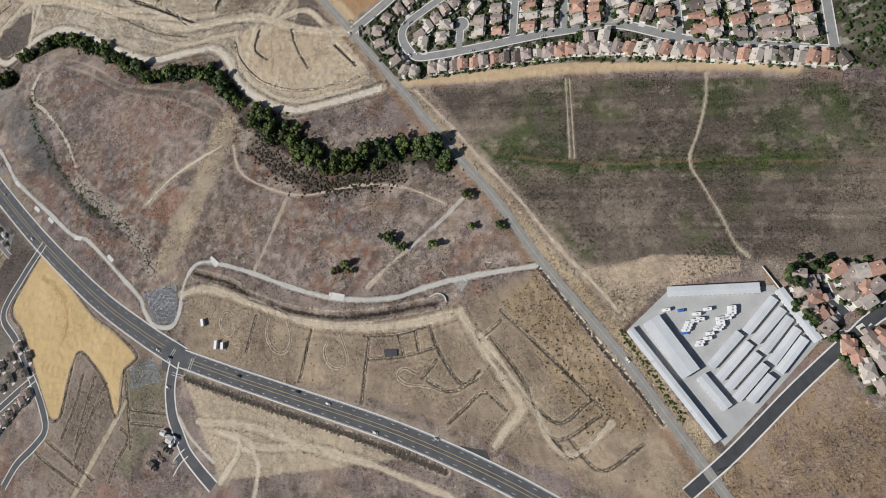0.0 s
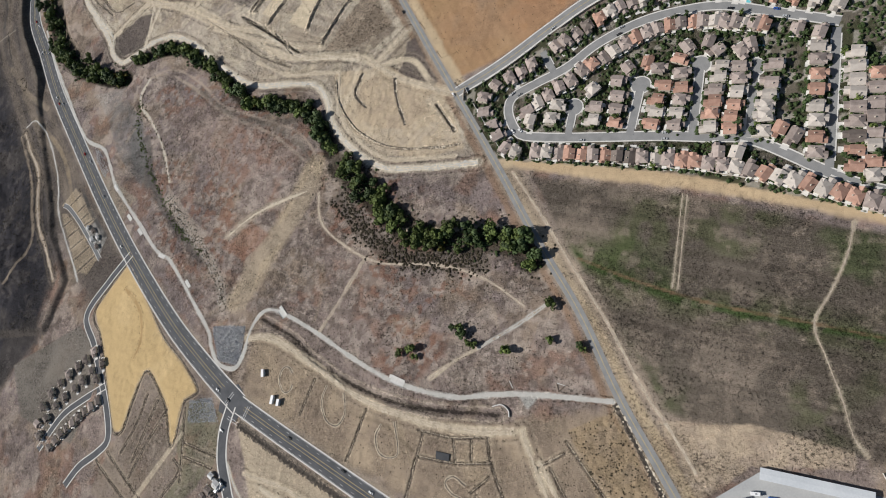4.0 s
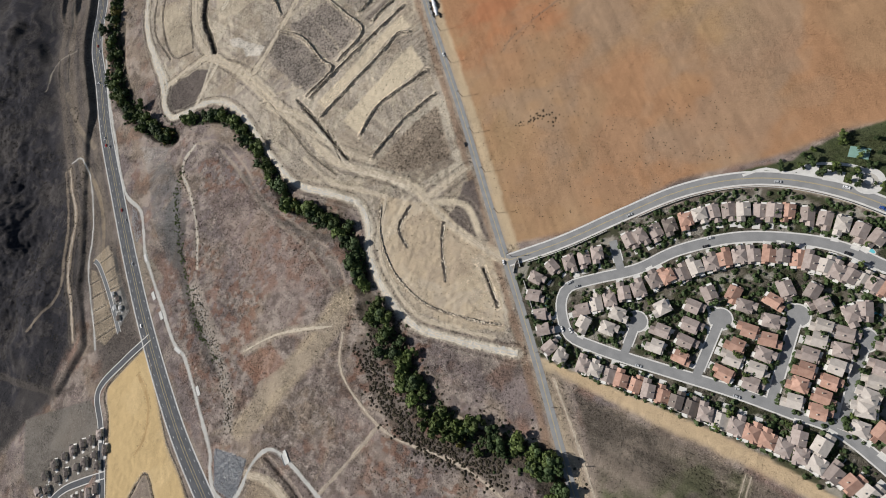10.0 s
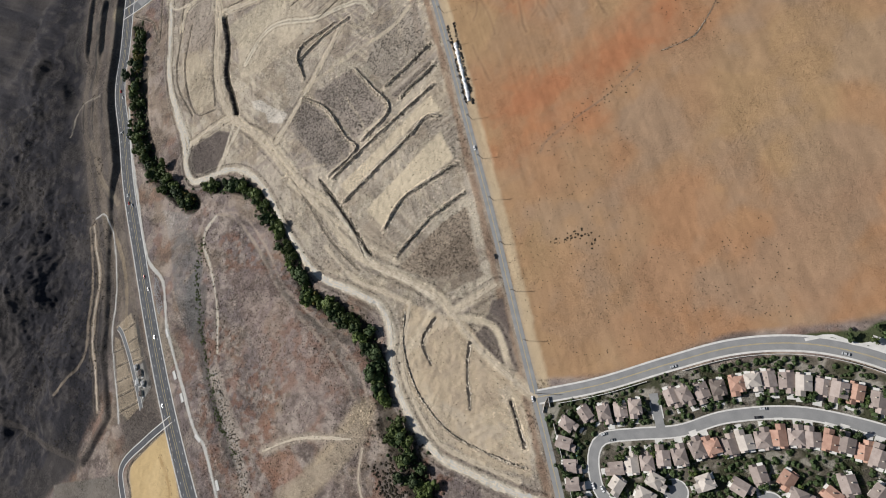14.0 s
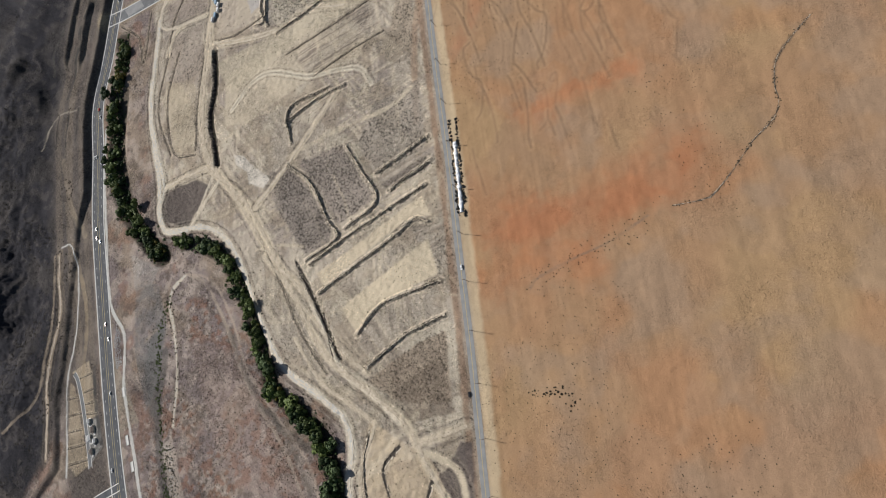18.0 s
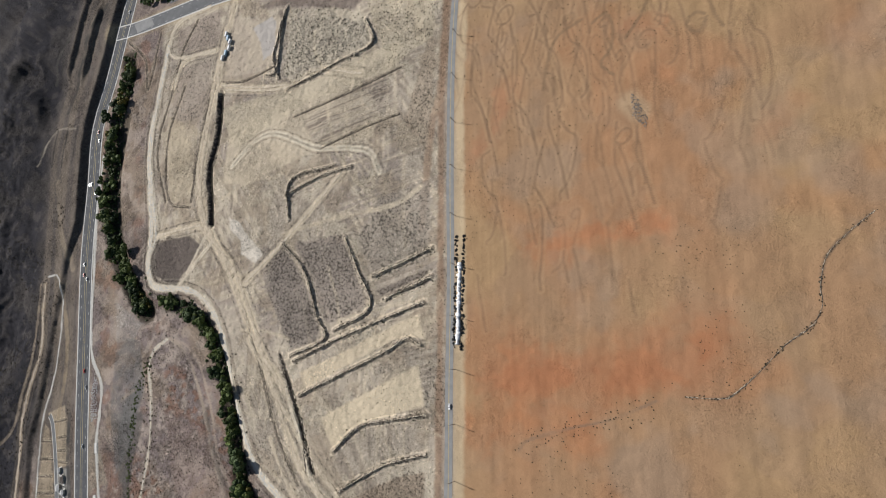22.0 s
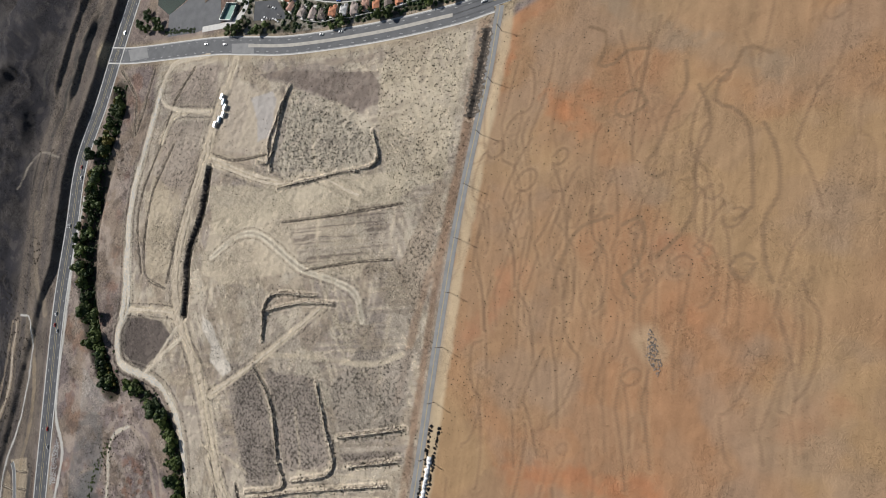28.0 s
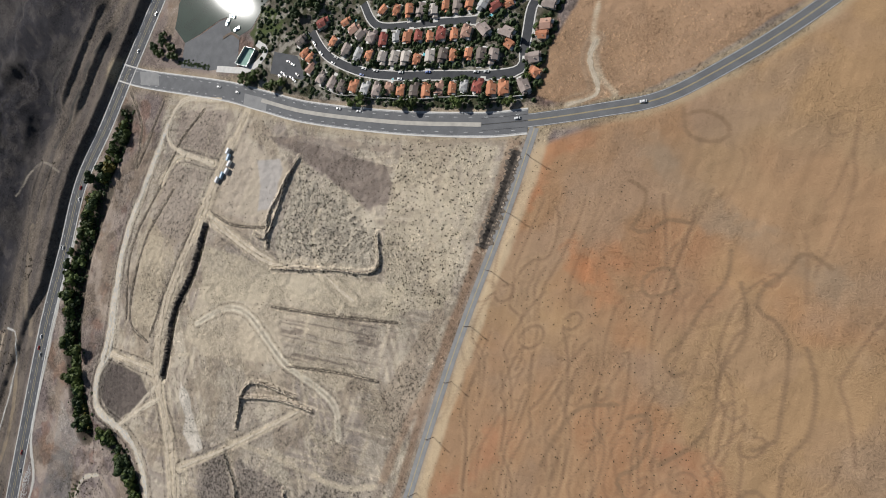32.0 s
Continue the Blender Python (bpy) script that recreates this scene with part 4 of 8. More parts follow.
SD1 = [(-333.1, -23.6), (-307.6, -36.1), (-262.1, -35.1), (-218.6, -42.3), (-177.5, -54.8), (-134.7, -68.6)]
SD2 = [(-331.7, -36.6), (-315.1, -39.2), (-306.2, -50.8), (-307.9, -76.2)]
RUT0 = [(-596.4, 973.2), (-581.9, 965.6), (-569.1, 972.4), (-565.2, 982), (-574.9, 985.9), (-588.3, 979.8), (-592, 969.5)]
RUT1 = [(-579.3, 922.1), (-566.7, 925.8), (-557.6, 916.1), (-552.6, 905), (-545.5, 913), (-544.7, 925.8), (-536.1, 934.1)]
RUT2 = [(-508.8, 907), (-518.1, 910.5), (-523.9, 901.9), (-521.5, 890.9), (-513.3, 888.8), (-508, 899.9), (-508.1, 907.8)]
RUT3 = [(-508.9, 942.9), (-496.4, 930.4), (-490.4, 910.9), (-480.5, 889.9), (-477.6, 876.8), (-467.3, 872.5), (-464.8, 881.1)]
RUT4 = [(-472, 977.1), (-487.1, 971.6), (-483.2, 958.8), (-482.5, 944.7), (-474.1, 933.6), (-463.2, 937.8), (-446.9, 933.4), (-420.2, 908.6), (-411.1, 899), (-412.3, 886.8)]
RUT5 = [(-491, 936), (-474.5, 928), (-462.4, 915.8), (-455.3, 897.8), (-436.2, 877.7), (-428.9, 859.3), (-427.8, 837.7)]
RUT6 = [(-385, 874.8), (-382.9, 863.7), (-393.2, 863), (-395.2, 874.2), (-387.7, 876.4)]
RUT7 = [(-443.8, 941.8), (-425.3, 933.2), (-406.6, 915.3), (-400.3, 897.2), (-381.7, 879.4), (-370.5, 873.4)]
RUT8 = [(-460.8, 773.3), (-472.7, 795), (-477.8, 815.9), (-468.8, 836.4)]
RUT9 = [(-458.9, 837.3), (-454.4, 848.9), (-442.5, 841.3), (-432.9, 824.7), (-433.4, 811.9), (-418.7, 808.6)]
RED9 = [(-555.6, 869.1), (-537.4, 871.3), (-522.2, 870.8)]
RED10 = [(-428.4, 848.6), (-414.8, 855.6)]
RED11 = [(-399.5, 830.7), (-383.3, 825.2)]
GREYF = [(-594.5, 934.6), (-544, 934.1), (-503.9, 942.8), (-461.4, 957), (-429.1, 974.9), (-513.5, 1048.8), (-575.8, 999.3), (-584.3, 958.6)]
RED12 = [(-355.7, 573.3), (-315.7, 605.3), (-279.3, 634.5), (-252.7, 665)]
RED13 = [(-383.7, 669), (-356, 702.6), (-328.7, 725.1)]
BOATS = [(-930.8, 732), (-915.7, 730), (-930.1, 725.1)]
DOCK = [(-920.9, 712.7), (-917, 722.7), (-904.3, 727.7)]
HEDGE_N = [(-941.5, 658.4), (-908, 685.1)]
PAD_GREY = [(-790.1, 686.8), (-775, 707.3), (-765.2, 705.3), (-743, 678.3), (-750.5, 664.4), (-768.1, 678.1)]
FIELD_CLUMP = [(-271.1, 470.1), (-261.5, 477.5), (-252.1, 484.8), (-236.6, 481.1)]
VERGE_W = [tuple(p) for p in offset(rings(LONG_ROAD, 20), 8.5)]
VERGE_E = [tuple(p) for p in offset(rings(LONG_ROAD, 20), -8.0)]
SUBDIVISION = [(-240, 350), (-160, 408), (-92, 450), (-60, 458), (-25, 457), (150, 412), (205, 400), (205, 232), (95, 258), (-40, 283), (-185, 290)]
TOWN = [(-860, 712), (-800, 760), (-735, 820), (-680, 880), (-665, 905), (-690, 935), (-760, 1010), (-900, 900), (-935, 780)]
WEST_TOWN = [(-585, 50), (-640, 80), (-730, 20), (-690, -30), (-600, -40)]
PALE, GREY, TRACK = (0.60, 0.535, 0.42), (0.48, 0.465, 0.43), (0.53, 0.448, 0.332)
DITCH_N = [tuple(p) for p in offset(rings(LONG_ROAD, 6), 6.8) if 815 < p[1] < 878]
TERRACES = {o: [tuple(p) for p in offset(rings(HIGHWAY[9:17], 12), o)] for o in (22, 44, 64)}
WSTRIP_MID = [tuple(p) for p in offset(rings(HIGHWAY[8:], 20), 42)]
D20 = D20_SOUTH + D20_NORTH
CUT = WBLACK[::-1] + [(-838, 345)] + [tuple(p) for p in offset(rings(HIGHWAY[10:], 20), 12.5) if p[1] > 385] + [(-1180, 860), (-2600, 900), (-2600, -300), (-690, 60)]
WFURROWS = [WF0, WF1, WF2, WF3, WF4, WF5, WF6, WF7, WF8]
SFURROWS = [SF0, SF1, SF2, SF3, SF4, SF5, SF6, SW0L, SW1L, SW2L]
FIELD_RUTS = [RUT0, RUT1, RUT2, RUT3, RUT4, RUT5, RUT6, RUT7, RUT8, RUT9]
# WSTRIP_MID has lens falloff painted into its soil tone
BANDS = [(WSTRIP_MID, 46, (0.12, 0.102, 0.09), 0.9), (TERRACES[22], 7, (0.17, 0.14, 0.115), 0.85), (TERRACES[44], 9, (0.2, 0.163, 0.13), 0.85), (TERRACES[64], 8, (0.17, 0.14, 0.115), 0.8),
         (HILLT, 17, (0.45, 0.36, 0.255), 0.95), (HILL3, 6, (0.42, 0.35, 0.275), 0.8), (BERM, 9, (0.50, 0.375, 0.235), 0.95),
         (VERGE_W, 4.5, (0.265, 0.175, 0.118), 0.8), (VERGE_E, 7, (0.49, 0.385, 0.255), 0.85), ([ROCKS[0], (ROCKS[0][0] + 10, ROCKS[0][1] - 3)], 13, (0.45, 0.33, 0.21), 0.6), (VERGE_TRACK, 9, (0.31, 0.25, 0.195), 0.75), (LONG_ROAD, 7, (0.38, 0.31, 0.235), 0.7),
         (HIGHWAY, 16, (0.36, 0.30, 0.23), 0.75), (NORTH_ROAD, 18, (0.42, 0.34, 0.23), 0.8), (EAST_ROAD, 12, (0.42, 0.33, 0.21), 0.8), (D1, 7, (0.36, 0.30, 0.225), 0.6), (SCRUB3, 13, (0.12, 0.10, 0.085), 0.8),
         (GULLY, 14, (0.13, 0.12, 0.11), 0.85), (GULLY2, 8, (0.12, 0.108, 0.1), 0.8), (ROCKY, 8, (0.46, 0.40, 0.335), 0.7), (REDV, 5, (0.30, 0.205, 0.14), 0.7), (HB1, 5, (0.15, 0.125, 0.105), 0.8)]
STAINS = [(RED1, 40, (0.355, 0.158, 0.078), 0.8), (RED2, 15, (0.39, 0.19, 0.10), 0.6), (RED3, 14, (0.36, 0.18, 0.10), 0.7), (RED4, 15, (0.38, 0.168, 0.082), 0.8), (RED5, 15, (0.40, 0.18, 0.09), 0.85),
          (RED6, 16, (0.34, 0.18, 0.10), 0.5), (RED7, 26, (0.37, 0.168, 0.082), 0.75), (RED8, 16, (0.26, 0.16, 0.10), 0.7), (GREYB, 14, (0.28, 0.21, 0.145), 0.6), (RED9, 14, (0.43, 0.19, 0.09), 0.8), (RED10, 14, (0.37, 0.17, 0.09), 0.6), (RED11, 14, (0.38, 0.18, 0.09), 0.6), (RED12, 22, (0.35, 0.15, 0.075), 0.7), (RED13, 13, (0.38, 0.17, 0.085), 0.75)]
LINES = [P0, P1, P2, P3, P4, P5, P6, P7, P8, P9, P10, P11, P12, P13, P14, P15, P16, HWD, LRD, *WFURROWS, *SFURROWS, MB1, MB2, MB3, MB4, E2, E4, RP1, RP2, N1, N2, N3, N6, N7, N8, TAN + TAN[:1]]
PLOTS = [(PLZ, (0.31, 0.235, 0.175), 0.7, 0.46), (PLN, (0.24, 0.165, 0.12), 0.7, 0.5), (PLA, (0.284, 0.241, 0.208), 0.8, 0.5), (PLB, (0.304, 0.253, 0.217), 0.75, 0.5), (PLC, (0.215, 0.179, 0.152), 0.8, 0.55), (PLE, (0.323, 0.253, 0.189), 0.8, 0.5), (PLG, (0.347, 0.302, 0.252), 0.7, 0.5),
         (PLH, (0.348, 0.298, 0.246), 0.7, 0.52), (PLP, (0.52, 0.44, 0.33), 0.75, 0.1), (PLQ, (0.45, 0.38, 0.3), 0.7, 0.1), (PLR, (0.279, 0.231, 0.2), 0.7, 0.3), (PLS, (0.52, 0.445, 0.33), 0.7, 0.1), (PLT, (0.37, 0.297, 0.224), 0.7, 0.5),
         (PLU, (0.53, 0.45, 0.34), 0.7, 0.2), (PLV, (0.323, 0.265, 0.222), 0.75, 0.4), (PLW, (0.342, 0.284, 0.234), 0.7, 0.42), (PLX, (0.298, 0.253, 0.215), 0.7, 0.5), (PLY, (0.316, 0.269, 0.227), 0.7, 0.52),
         (HR1, (0.30, 0.218, 0.182), 0.35, 0.46), (HR2, (0.329, 0.184, 0.127), 0.55, 0.4), (HP1, (0.44, 0.375, 0.31), 0.6, 0.3), (HP2, (0.36, 0.292, 0.22), 0.7, 0.2)]
# SUBDIVISION and TOWN tones include painted shade of trees and houses
PATCHES = [(SUBDIVISION, (0.125, 0.11, 0.085), 0.95), (TOWN, (0.13, 0.115, 0.09), 0.95), (PAD1, (0.55, 0.46, 0.335), 0.95), (PAD2, (0.56, 0.47, 0.34), 0.95),
           (PAD3, (0.43, 0.365, 0.285), 0.9), (MND, (0.50, 0.44, 0.345), 0.75), (DARKP, (0.20, 0.16, 0.135), 0.85), (STRIPE, (0.25, 0.205, 0.17), 0.25),
           (MOUND2, (0.47, 0.375, 0.26), 0.75), (PARK, (0.055, 0.075, 0.028), 0.9), (WEST_TOWN, (0.19, 0.17, 0.145), 0.9),
           (ROUGH, (0.33, 0.245, 0.15), 0.75), (TANN, (0.50, 0.395, 0.285), 0.85), (WEDGE, GREY, 0.9), (RIP, (0.36, 0.36, 0.36), 0.9), (RIP2, (0.33, 0.33, 0.33), 0.9), (SOUTHW, (0.45, 0.37, 0.27), 0.9), (SW4, (0.25, 0.215, 0.18), 0.8), (DKP, (0.12, 0.098, 0.088), 0.93), (RPAD, (0.40, 0.33, 0.235), 0.6),
           (WASH, (0.16, 0.155, 0.15), 0.65), (WASHW, (0.34, 0.31, 0.28), 0.6), (TRI, (0.21, 0.165, 0.125), 0.75), (TRI2, (0.13, 0.105, 0.095), 0.92), (WP, (0.33, 0.28, 0.22), 0.8), (PITP, (0.62, 0.56, 0.48), 0.95), (SPECK, (0.52, 0.445, 0.325), 0.6), (LAWN, (0.07, 0.095, 0.03), 0.9), (SBROWN, (0.235, 0.19, 0.15), 0.85), (SGRASS, (0.205, 0.19, 0.13), 0.85), (SOUTH_DIRT, (0.33, 0.235, 0.15), 0.85), (WLOT_A, (0.36, 0.29, 0.21), 0.9), (WLOT_B, (0.38, 0.31, 0.225), 0.9), (WSITE, (0.30, 0.29, 0.27), 0.9), (PAD_GREY, (0.40, 0.37, 0.345), 0.9), (NEDIRT, (0.37, 0.235, 0.14), 0.9)]
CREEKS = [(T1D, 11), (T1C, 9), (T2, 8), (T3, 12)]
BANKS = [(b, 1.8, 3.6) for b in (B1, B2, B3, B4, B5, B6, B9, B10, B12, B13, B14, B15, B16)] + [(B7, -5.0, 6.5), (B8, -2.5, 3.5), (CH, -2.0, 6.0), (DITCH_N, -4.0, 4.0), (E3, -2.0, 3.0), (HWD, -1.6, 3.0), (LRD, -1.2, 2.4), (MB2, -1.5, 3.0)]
TRACKS = [(D1, 8, (0.52, 0.465, 0.375), 1), (D1N, 7, (0.52, 0.465, 0.375), 1), (D20, 4, GREY, 1), (D2, 8, TRACK, 0.9), (D2N, 8, TRACK, 0.9), (D2P, 6, TRACK, 0.8), (D3, 7, TRACK, 0.9), (D4, 4.5, PALE, 0.8),
          (D5, 6, TRACK, 0.85), (D6, 5.5, PALE, 0.8), (D6, 1.4, (0.2, 0.165, 0.13), 0.5), (D7, 4.5, TRACK, 0.6), (D9, 7, TRACK, 0.7), (D13, 9, TRACK, 0.8), (D12, 6, TRACK, 0.8), (D15, 7, TRACK, 0.9), (D21, 8, TRACK, 0.8),
          (D22, 3, GREY, 0.8), (D22B, 4, TRACK, 0.7), (HILL2, 4, (0.33, 0.265, 0.21), 0.8), (HILL4, 3.5, PALE, 0.8), (HILL5, 3.5, TRACK, 0.6), (HILL6, 4, (0.33, 0.27, 0.215), 0.7),
          (D30, 7, TRACK, 0.8), (D31, 4, TRACK, 0.6), (D32, 3.5, PALE, 0.7), (D33, 5, TRACK, 0.6), (D34, 8, TRACK, 0.8), (GR2A, 1.5, TRACK, 0.55), (GR2B, 1.5, TRACK, 0.55), (GR3, 2.6, TRACK, 0.6), (VERGE_TRACK, 4, (0.44, 0.35, 0.27), 0.75), (GREEN_RED, 1.8, (0.20, 0.12, 0.075), 0.6), (D30B, 4.5, TRACK, 0.7), (SD1, 5, TRACK, 0.7), (SD2, 4.5, PALE, 0.6), (WTRAIL, 6, (0.33, 0.26, 0.185), 0.8), (WTRAIL2, 4, (0.27, 0.215, 0.16), 0.7), (WDRAIN, 2.4, GREY, 0.8), (BRANCH_PATH, 3, PALE, 0.8), (NEP1, 5, TRACK, 0.8), (TANB, 4, (0.36, 0.245, 0.12), 0.85), (NEP2, 4, TRACK, 0.6), (RIM1, 2.4, (0.36, 0.29, 0.235), 0.8), (RIM2, 5, (0.15, 0.128, 0.108), 0.6), (CRK, 1.1, (0.15, 0.105, 0.075), 0.55), (CRK2, 1.6, (0.2, 0.14, 0.1), 0.5)] + [(q, 3.5, (0.16, 0.12, 0.09), 0.45) for q in (Q0, Q1, Q2, Q3)] + [
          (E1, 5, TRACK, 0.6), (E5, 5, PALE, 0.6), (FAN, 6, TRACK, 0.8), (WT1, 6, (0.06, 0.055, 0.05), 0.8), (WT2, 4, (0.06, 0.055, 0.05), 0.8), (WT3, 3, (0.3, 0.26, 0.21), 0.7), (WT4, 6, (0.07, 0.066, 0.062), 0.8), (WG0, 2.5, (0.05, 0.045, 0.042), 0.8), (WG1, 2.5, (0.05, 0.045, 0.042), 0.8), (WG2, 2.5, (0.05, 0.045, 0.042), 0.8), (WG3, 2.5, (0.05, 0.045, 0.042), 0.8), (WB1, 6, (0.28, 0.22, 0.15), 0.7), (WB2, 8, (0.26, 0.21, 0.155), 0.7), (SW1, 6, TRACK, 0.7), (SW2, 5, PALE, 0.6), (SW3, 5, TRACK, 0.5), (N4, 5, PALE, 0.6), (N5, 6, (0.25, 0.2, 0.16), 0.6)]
PAVED = [(LONG_ROAD, 3.4), (HIGHWAY, 11.5), (NORTH_ROAD, 14), (EAST_ROAD, 7), (COLLECTOR, 9), (BRANCH_ROAD, 9), (WEST_ROAD, 7), (SOUTH_STREET, 8), (D20, 4)]
LEVEL = [SUBDIVISION, TOWN, STORAGE, WEST_TOWN, PARK, WATER, QUAY, LOT2, WLOT_A, WLOT_B, WSITE, [(100, 100), (175, 100), (175, -10), (125, 0), (60, -50), (120, 40)]]
HILL_LAND = [(-60, 110), (-130, 210), (-260, 260), (-380, 320), (-540, 370), (-700, 400), (-660, 300), (-560, 190), (-455, 105), (-390, 135), (-250, 95)]
RUTS = RUTC


# ---- the ground ----
def axis(lo, hi, step):
    core = np.arange(lo, hi + step / 2, step)
    out = np.cumsum(step * 1.25 ** np.arange(1, 34))
    out = out[out < 6500]
    return np.r_[lo - out[::-1], core, hi + out]


GX, GY = axis(-1075, 185, 1.3), axis(-85, 1065, 1.3)
XX, YY = np.meshgrid(GX, GY)
rng = np.random.default_rng(7)


def vnoise(scale, seed, x=None, y=None):
    """Smooth value noise from 0 to 1, over the whole sheet or at given points."""
    tab = np.random.default_rng(seed).random((256, 256)).astype(np.float32)
    whole = x is None
    x, y = (GX if whole else x) / scale, (GY if whole else y) / scale
    ix, iy = np.floor(x).astype(int), np.floor(y).astype(int)
    fx, fy = (x - ix).astype(np.float32), (y - iy).astype(np.float32)
    fx, fy = fx * fx * (3 - 2 * fx), fy * fy * (3 - 2 * fy)
    if whole:
        rows = tab[iy & 255] * (1 - fy)[:, None] + tab[(iy + 1) & 255] * fy[:, None]
        return rows[:, ix & 255] * (1 - fx) + rows[:, (ix + 1) & 255] * fx
    g = lambda a, b: tab[(iy + b) & 255, (ix + a) & 255]
    return (g(0, 0) * (1 - fx) + g(1, 0) * fx) * (1 - fy) + (g(0, 1) * (1 - fx) + g(1, 1) * fx) * fy


def fbm(scale, seed, octaves=4, x=None, y=None):
    return sum(vnoise(scale / 2 ** i, seed + i, x, y) * 0.5 ** i for i in range(octaves)) / (2 - 0.5 ** (octaves - 1))


def smooth(a, b, v):
    u = np.clip((v - a) / (b - a), 0, 1)
    return u * u * (3 - 2 * u)


def window(lo, hi, reach):
    return (slice(np.searchsorted(GY, lo[1] - reach), np.searchsorted(GY, hi[1] + reach)),
            slice(np.searchsorted(GX, lo[0] - reach), np.searchsorted(GX, hi[0] + reach)))


def away(pts, reach=40.0, smooth_line=True):
    """The distance of every point of the sheet from a line, up to reach."""
    d = np.full(XX.shape, reach, np.float32)
    line = rings(pts, 6.0) if smooth_line else np.array(pts, float)
    for a, b in zip(line[:-1], line[1:]):
        w = window(np.minimum(a, b), np.maximum(a, b), reach)
        px, py, e = XX[w] - a[0], YY[w] - a[1], b - a
        u = np.clip((px * e[0] + py * e[1]) / (e @ e + 1e-9), 0, 1)
        d[w] = np.minimum(d[w], np.hypot(px - u * e[0], py - u * e[1]))
    return d


def depth_in(pts, reach=30.0):
    """How deep inside an outline each point lies: negative outside, up to reach either way."""
    p = np.array(pts, float)
    ins = np.zeros(XX.shape, bool)
    w = window(p.min(0), p.max(0), 1)
    for a, b in zip(p, np.roll(p, -1, axis=0)):
        with np.errstate(divide="ignore", invalid="ignore"):
            ins[w] ^= ((a[1] > YY[w]) != (b[1] > YY[w])) & (XX[w] < (b[0] - a[0]) * (YY[w] - a[1]) / (b[1] - a[1] + 1e-12) + a[0])
    d = away(list(map(tuple, p)) + [tuple(p[0])], reach, False)
    return np.where(ins, d, -d)


def build_ground():
    C = np.empty((*XX.shape, 3), np.float32)
    H = np.zeros(XX.shape, np.float32)
    wob = (fbm(16, 50, 3) - 0.5) * 6 + (fbm(5, 60, 2) - 0.5) * 2.6 + (vnoise(2.7, 66) - 0.5) * 1.6

    G = np.full(XX.shape, 0.82, np.float32)
    KD, KP = np.zeros(XX.shape, np.float32), np.zeros(XX.shape, np.float32)

    def lay(mask, rgb):
        k = np.flatnonzero(mask > 0.004)
        if len(k):
            c = C.reshape(-1, 3)
            c[k] += (np.array(rgb, np.float32) - c[k]) * np.minimum(mask.ravel()[k], 1)[:, None]

    big, mid, small = fbm(110, 1), fbm(34, 11), fbm(9, 21, 3)
    # dry grass hills
    C[:] = (0.262, 0.208, 0.182)
    lay(smooth(0.42, 0.62, big), (0.238, 0.192, 0.178))
    lay(smooth(0.5, 0.66, mid) * 0.7, (0.29, 0.225, 0.165))
    lay(smooth(0.58, 0.7, fbm(26, 31)) * 0.5, (0.265, 0.148, 0.098))
    lay(smooth(0.56, 0.7, small) * 0.55, (0.105, 0.082, 0.07))
    lay(smooth(0.55, 0.66, fbm(13, 441, 4)) * 0.6, (0.40, 0.33, 0.275))
    hill = smooth(-20, 10, depth_in(HILL_LAND, 40) + wob)
    lay(hill * smooth(0.565, 0.62, fbm(6, 451, 3)) * 0.6, (0.38, 0.318, 0.272))
    lay(hill * smooth(0.56, 0.62, fbm(5, 455, 3)) * 0.55, (0.135, 0.105, 0.09))
    lay(hill * smooth(0.5, 0.6, fbm(60, 481, 2)) * smooth(0.53, 0.6, fbm(5.5, 483, 3)) * 0.65, (0.215, 0.112, 0.075))
    # graded land between the creek and the long road
    g = smooth(-4, 6, depth_in(GRADED) + wob)
    lay(g, (0.425, 0.363, 0.292))
    lay(g * smooth(0.5, 0.62, fbm(70, 41)) * 0.7, (0.30, 0.252, 0.218))
    for way, seed in (((0.62, 0.785), 421), ((0.95, -0.3), 427), ((-0.62, 0.785), 433)):
        lay(g * smooth(0.60, 0.74, plough(1.9, 26, seed, way)) * smooth(0.48, 0.56, fbm(60, seed + 2)) * 0.6, (0.25, 0.205, 0.162))
        lay(g * smooth(0.62, 0.76, plough(2.4, 30, seed + 4, way)) * smooth(0.46, 0.56, fbm(60, seed + 2)) * 0.5, (0.58, 0.495, 0.37))
    lay(g * smooth(0.56, 0.68, fbm(15, 431, 3)) * 0.6, (0.53, 0.462, 0.36))
    lay(g * smooth(0.52, 0.66, fbm(22, 44)) * 0.5, (0.32, 0.255, 0.185))
    KD[:] = 0.24 + 0.55 * (fbm(26, 611, 4) - 0.5)
    KP[:] = 0.26 + 0.8 * (fbm(22, 621, 4) - 0.5)
    KD -= g * 0.03
    G *= 1 - 0.3 * g
    # parcels south of the channel
    g = smooth(-3, 5, depth_in(PARCELS) + wob)
    lay(g, (0.285, 0.222, 0.165))
    lay(g * smooth(0.5, 0.65, fbm(40, 71)) * 0.8, (0.37, 0.29, 0.205))
    lay(g * smooth(0.55, 0.68, fbm(18, 74)) * 0.6, (0.20, 0.155, 0.12))
    g = np.maximum(g, smooth(-3, 5, depth_in(SOUTHW) + wob))
    G *= 1 - 0.45 * g
    KD -= 0.14 * g
    # ploughed orange field
    fo = smooth(-2, 4, depth_in(ORANGE) + wob * 0.3)
    lay(fo, (0.332, 0.203, 0.115))
    lay(fo * smooth(0.46, 0.6, fbm(150, 81)), (0.352, 0.228, 0.125))
    lay(fo * smooth(0.52, 0.66, fbm(75, 85, 3)) * 0.38, (0.37, 0.178, 0.09))
    lay(fo * smooth(0.5, 0.62, fbm(28, 88, 3)) * 0.35, (0.31, 0.205, 0.13))
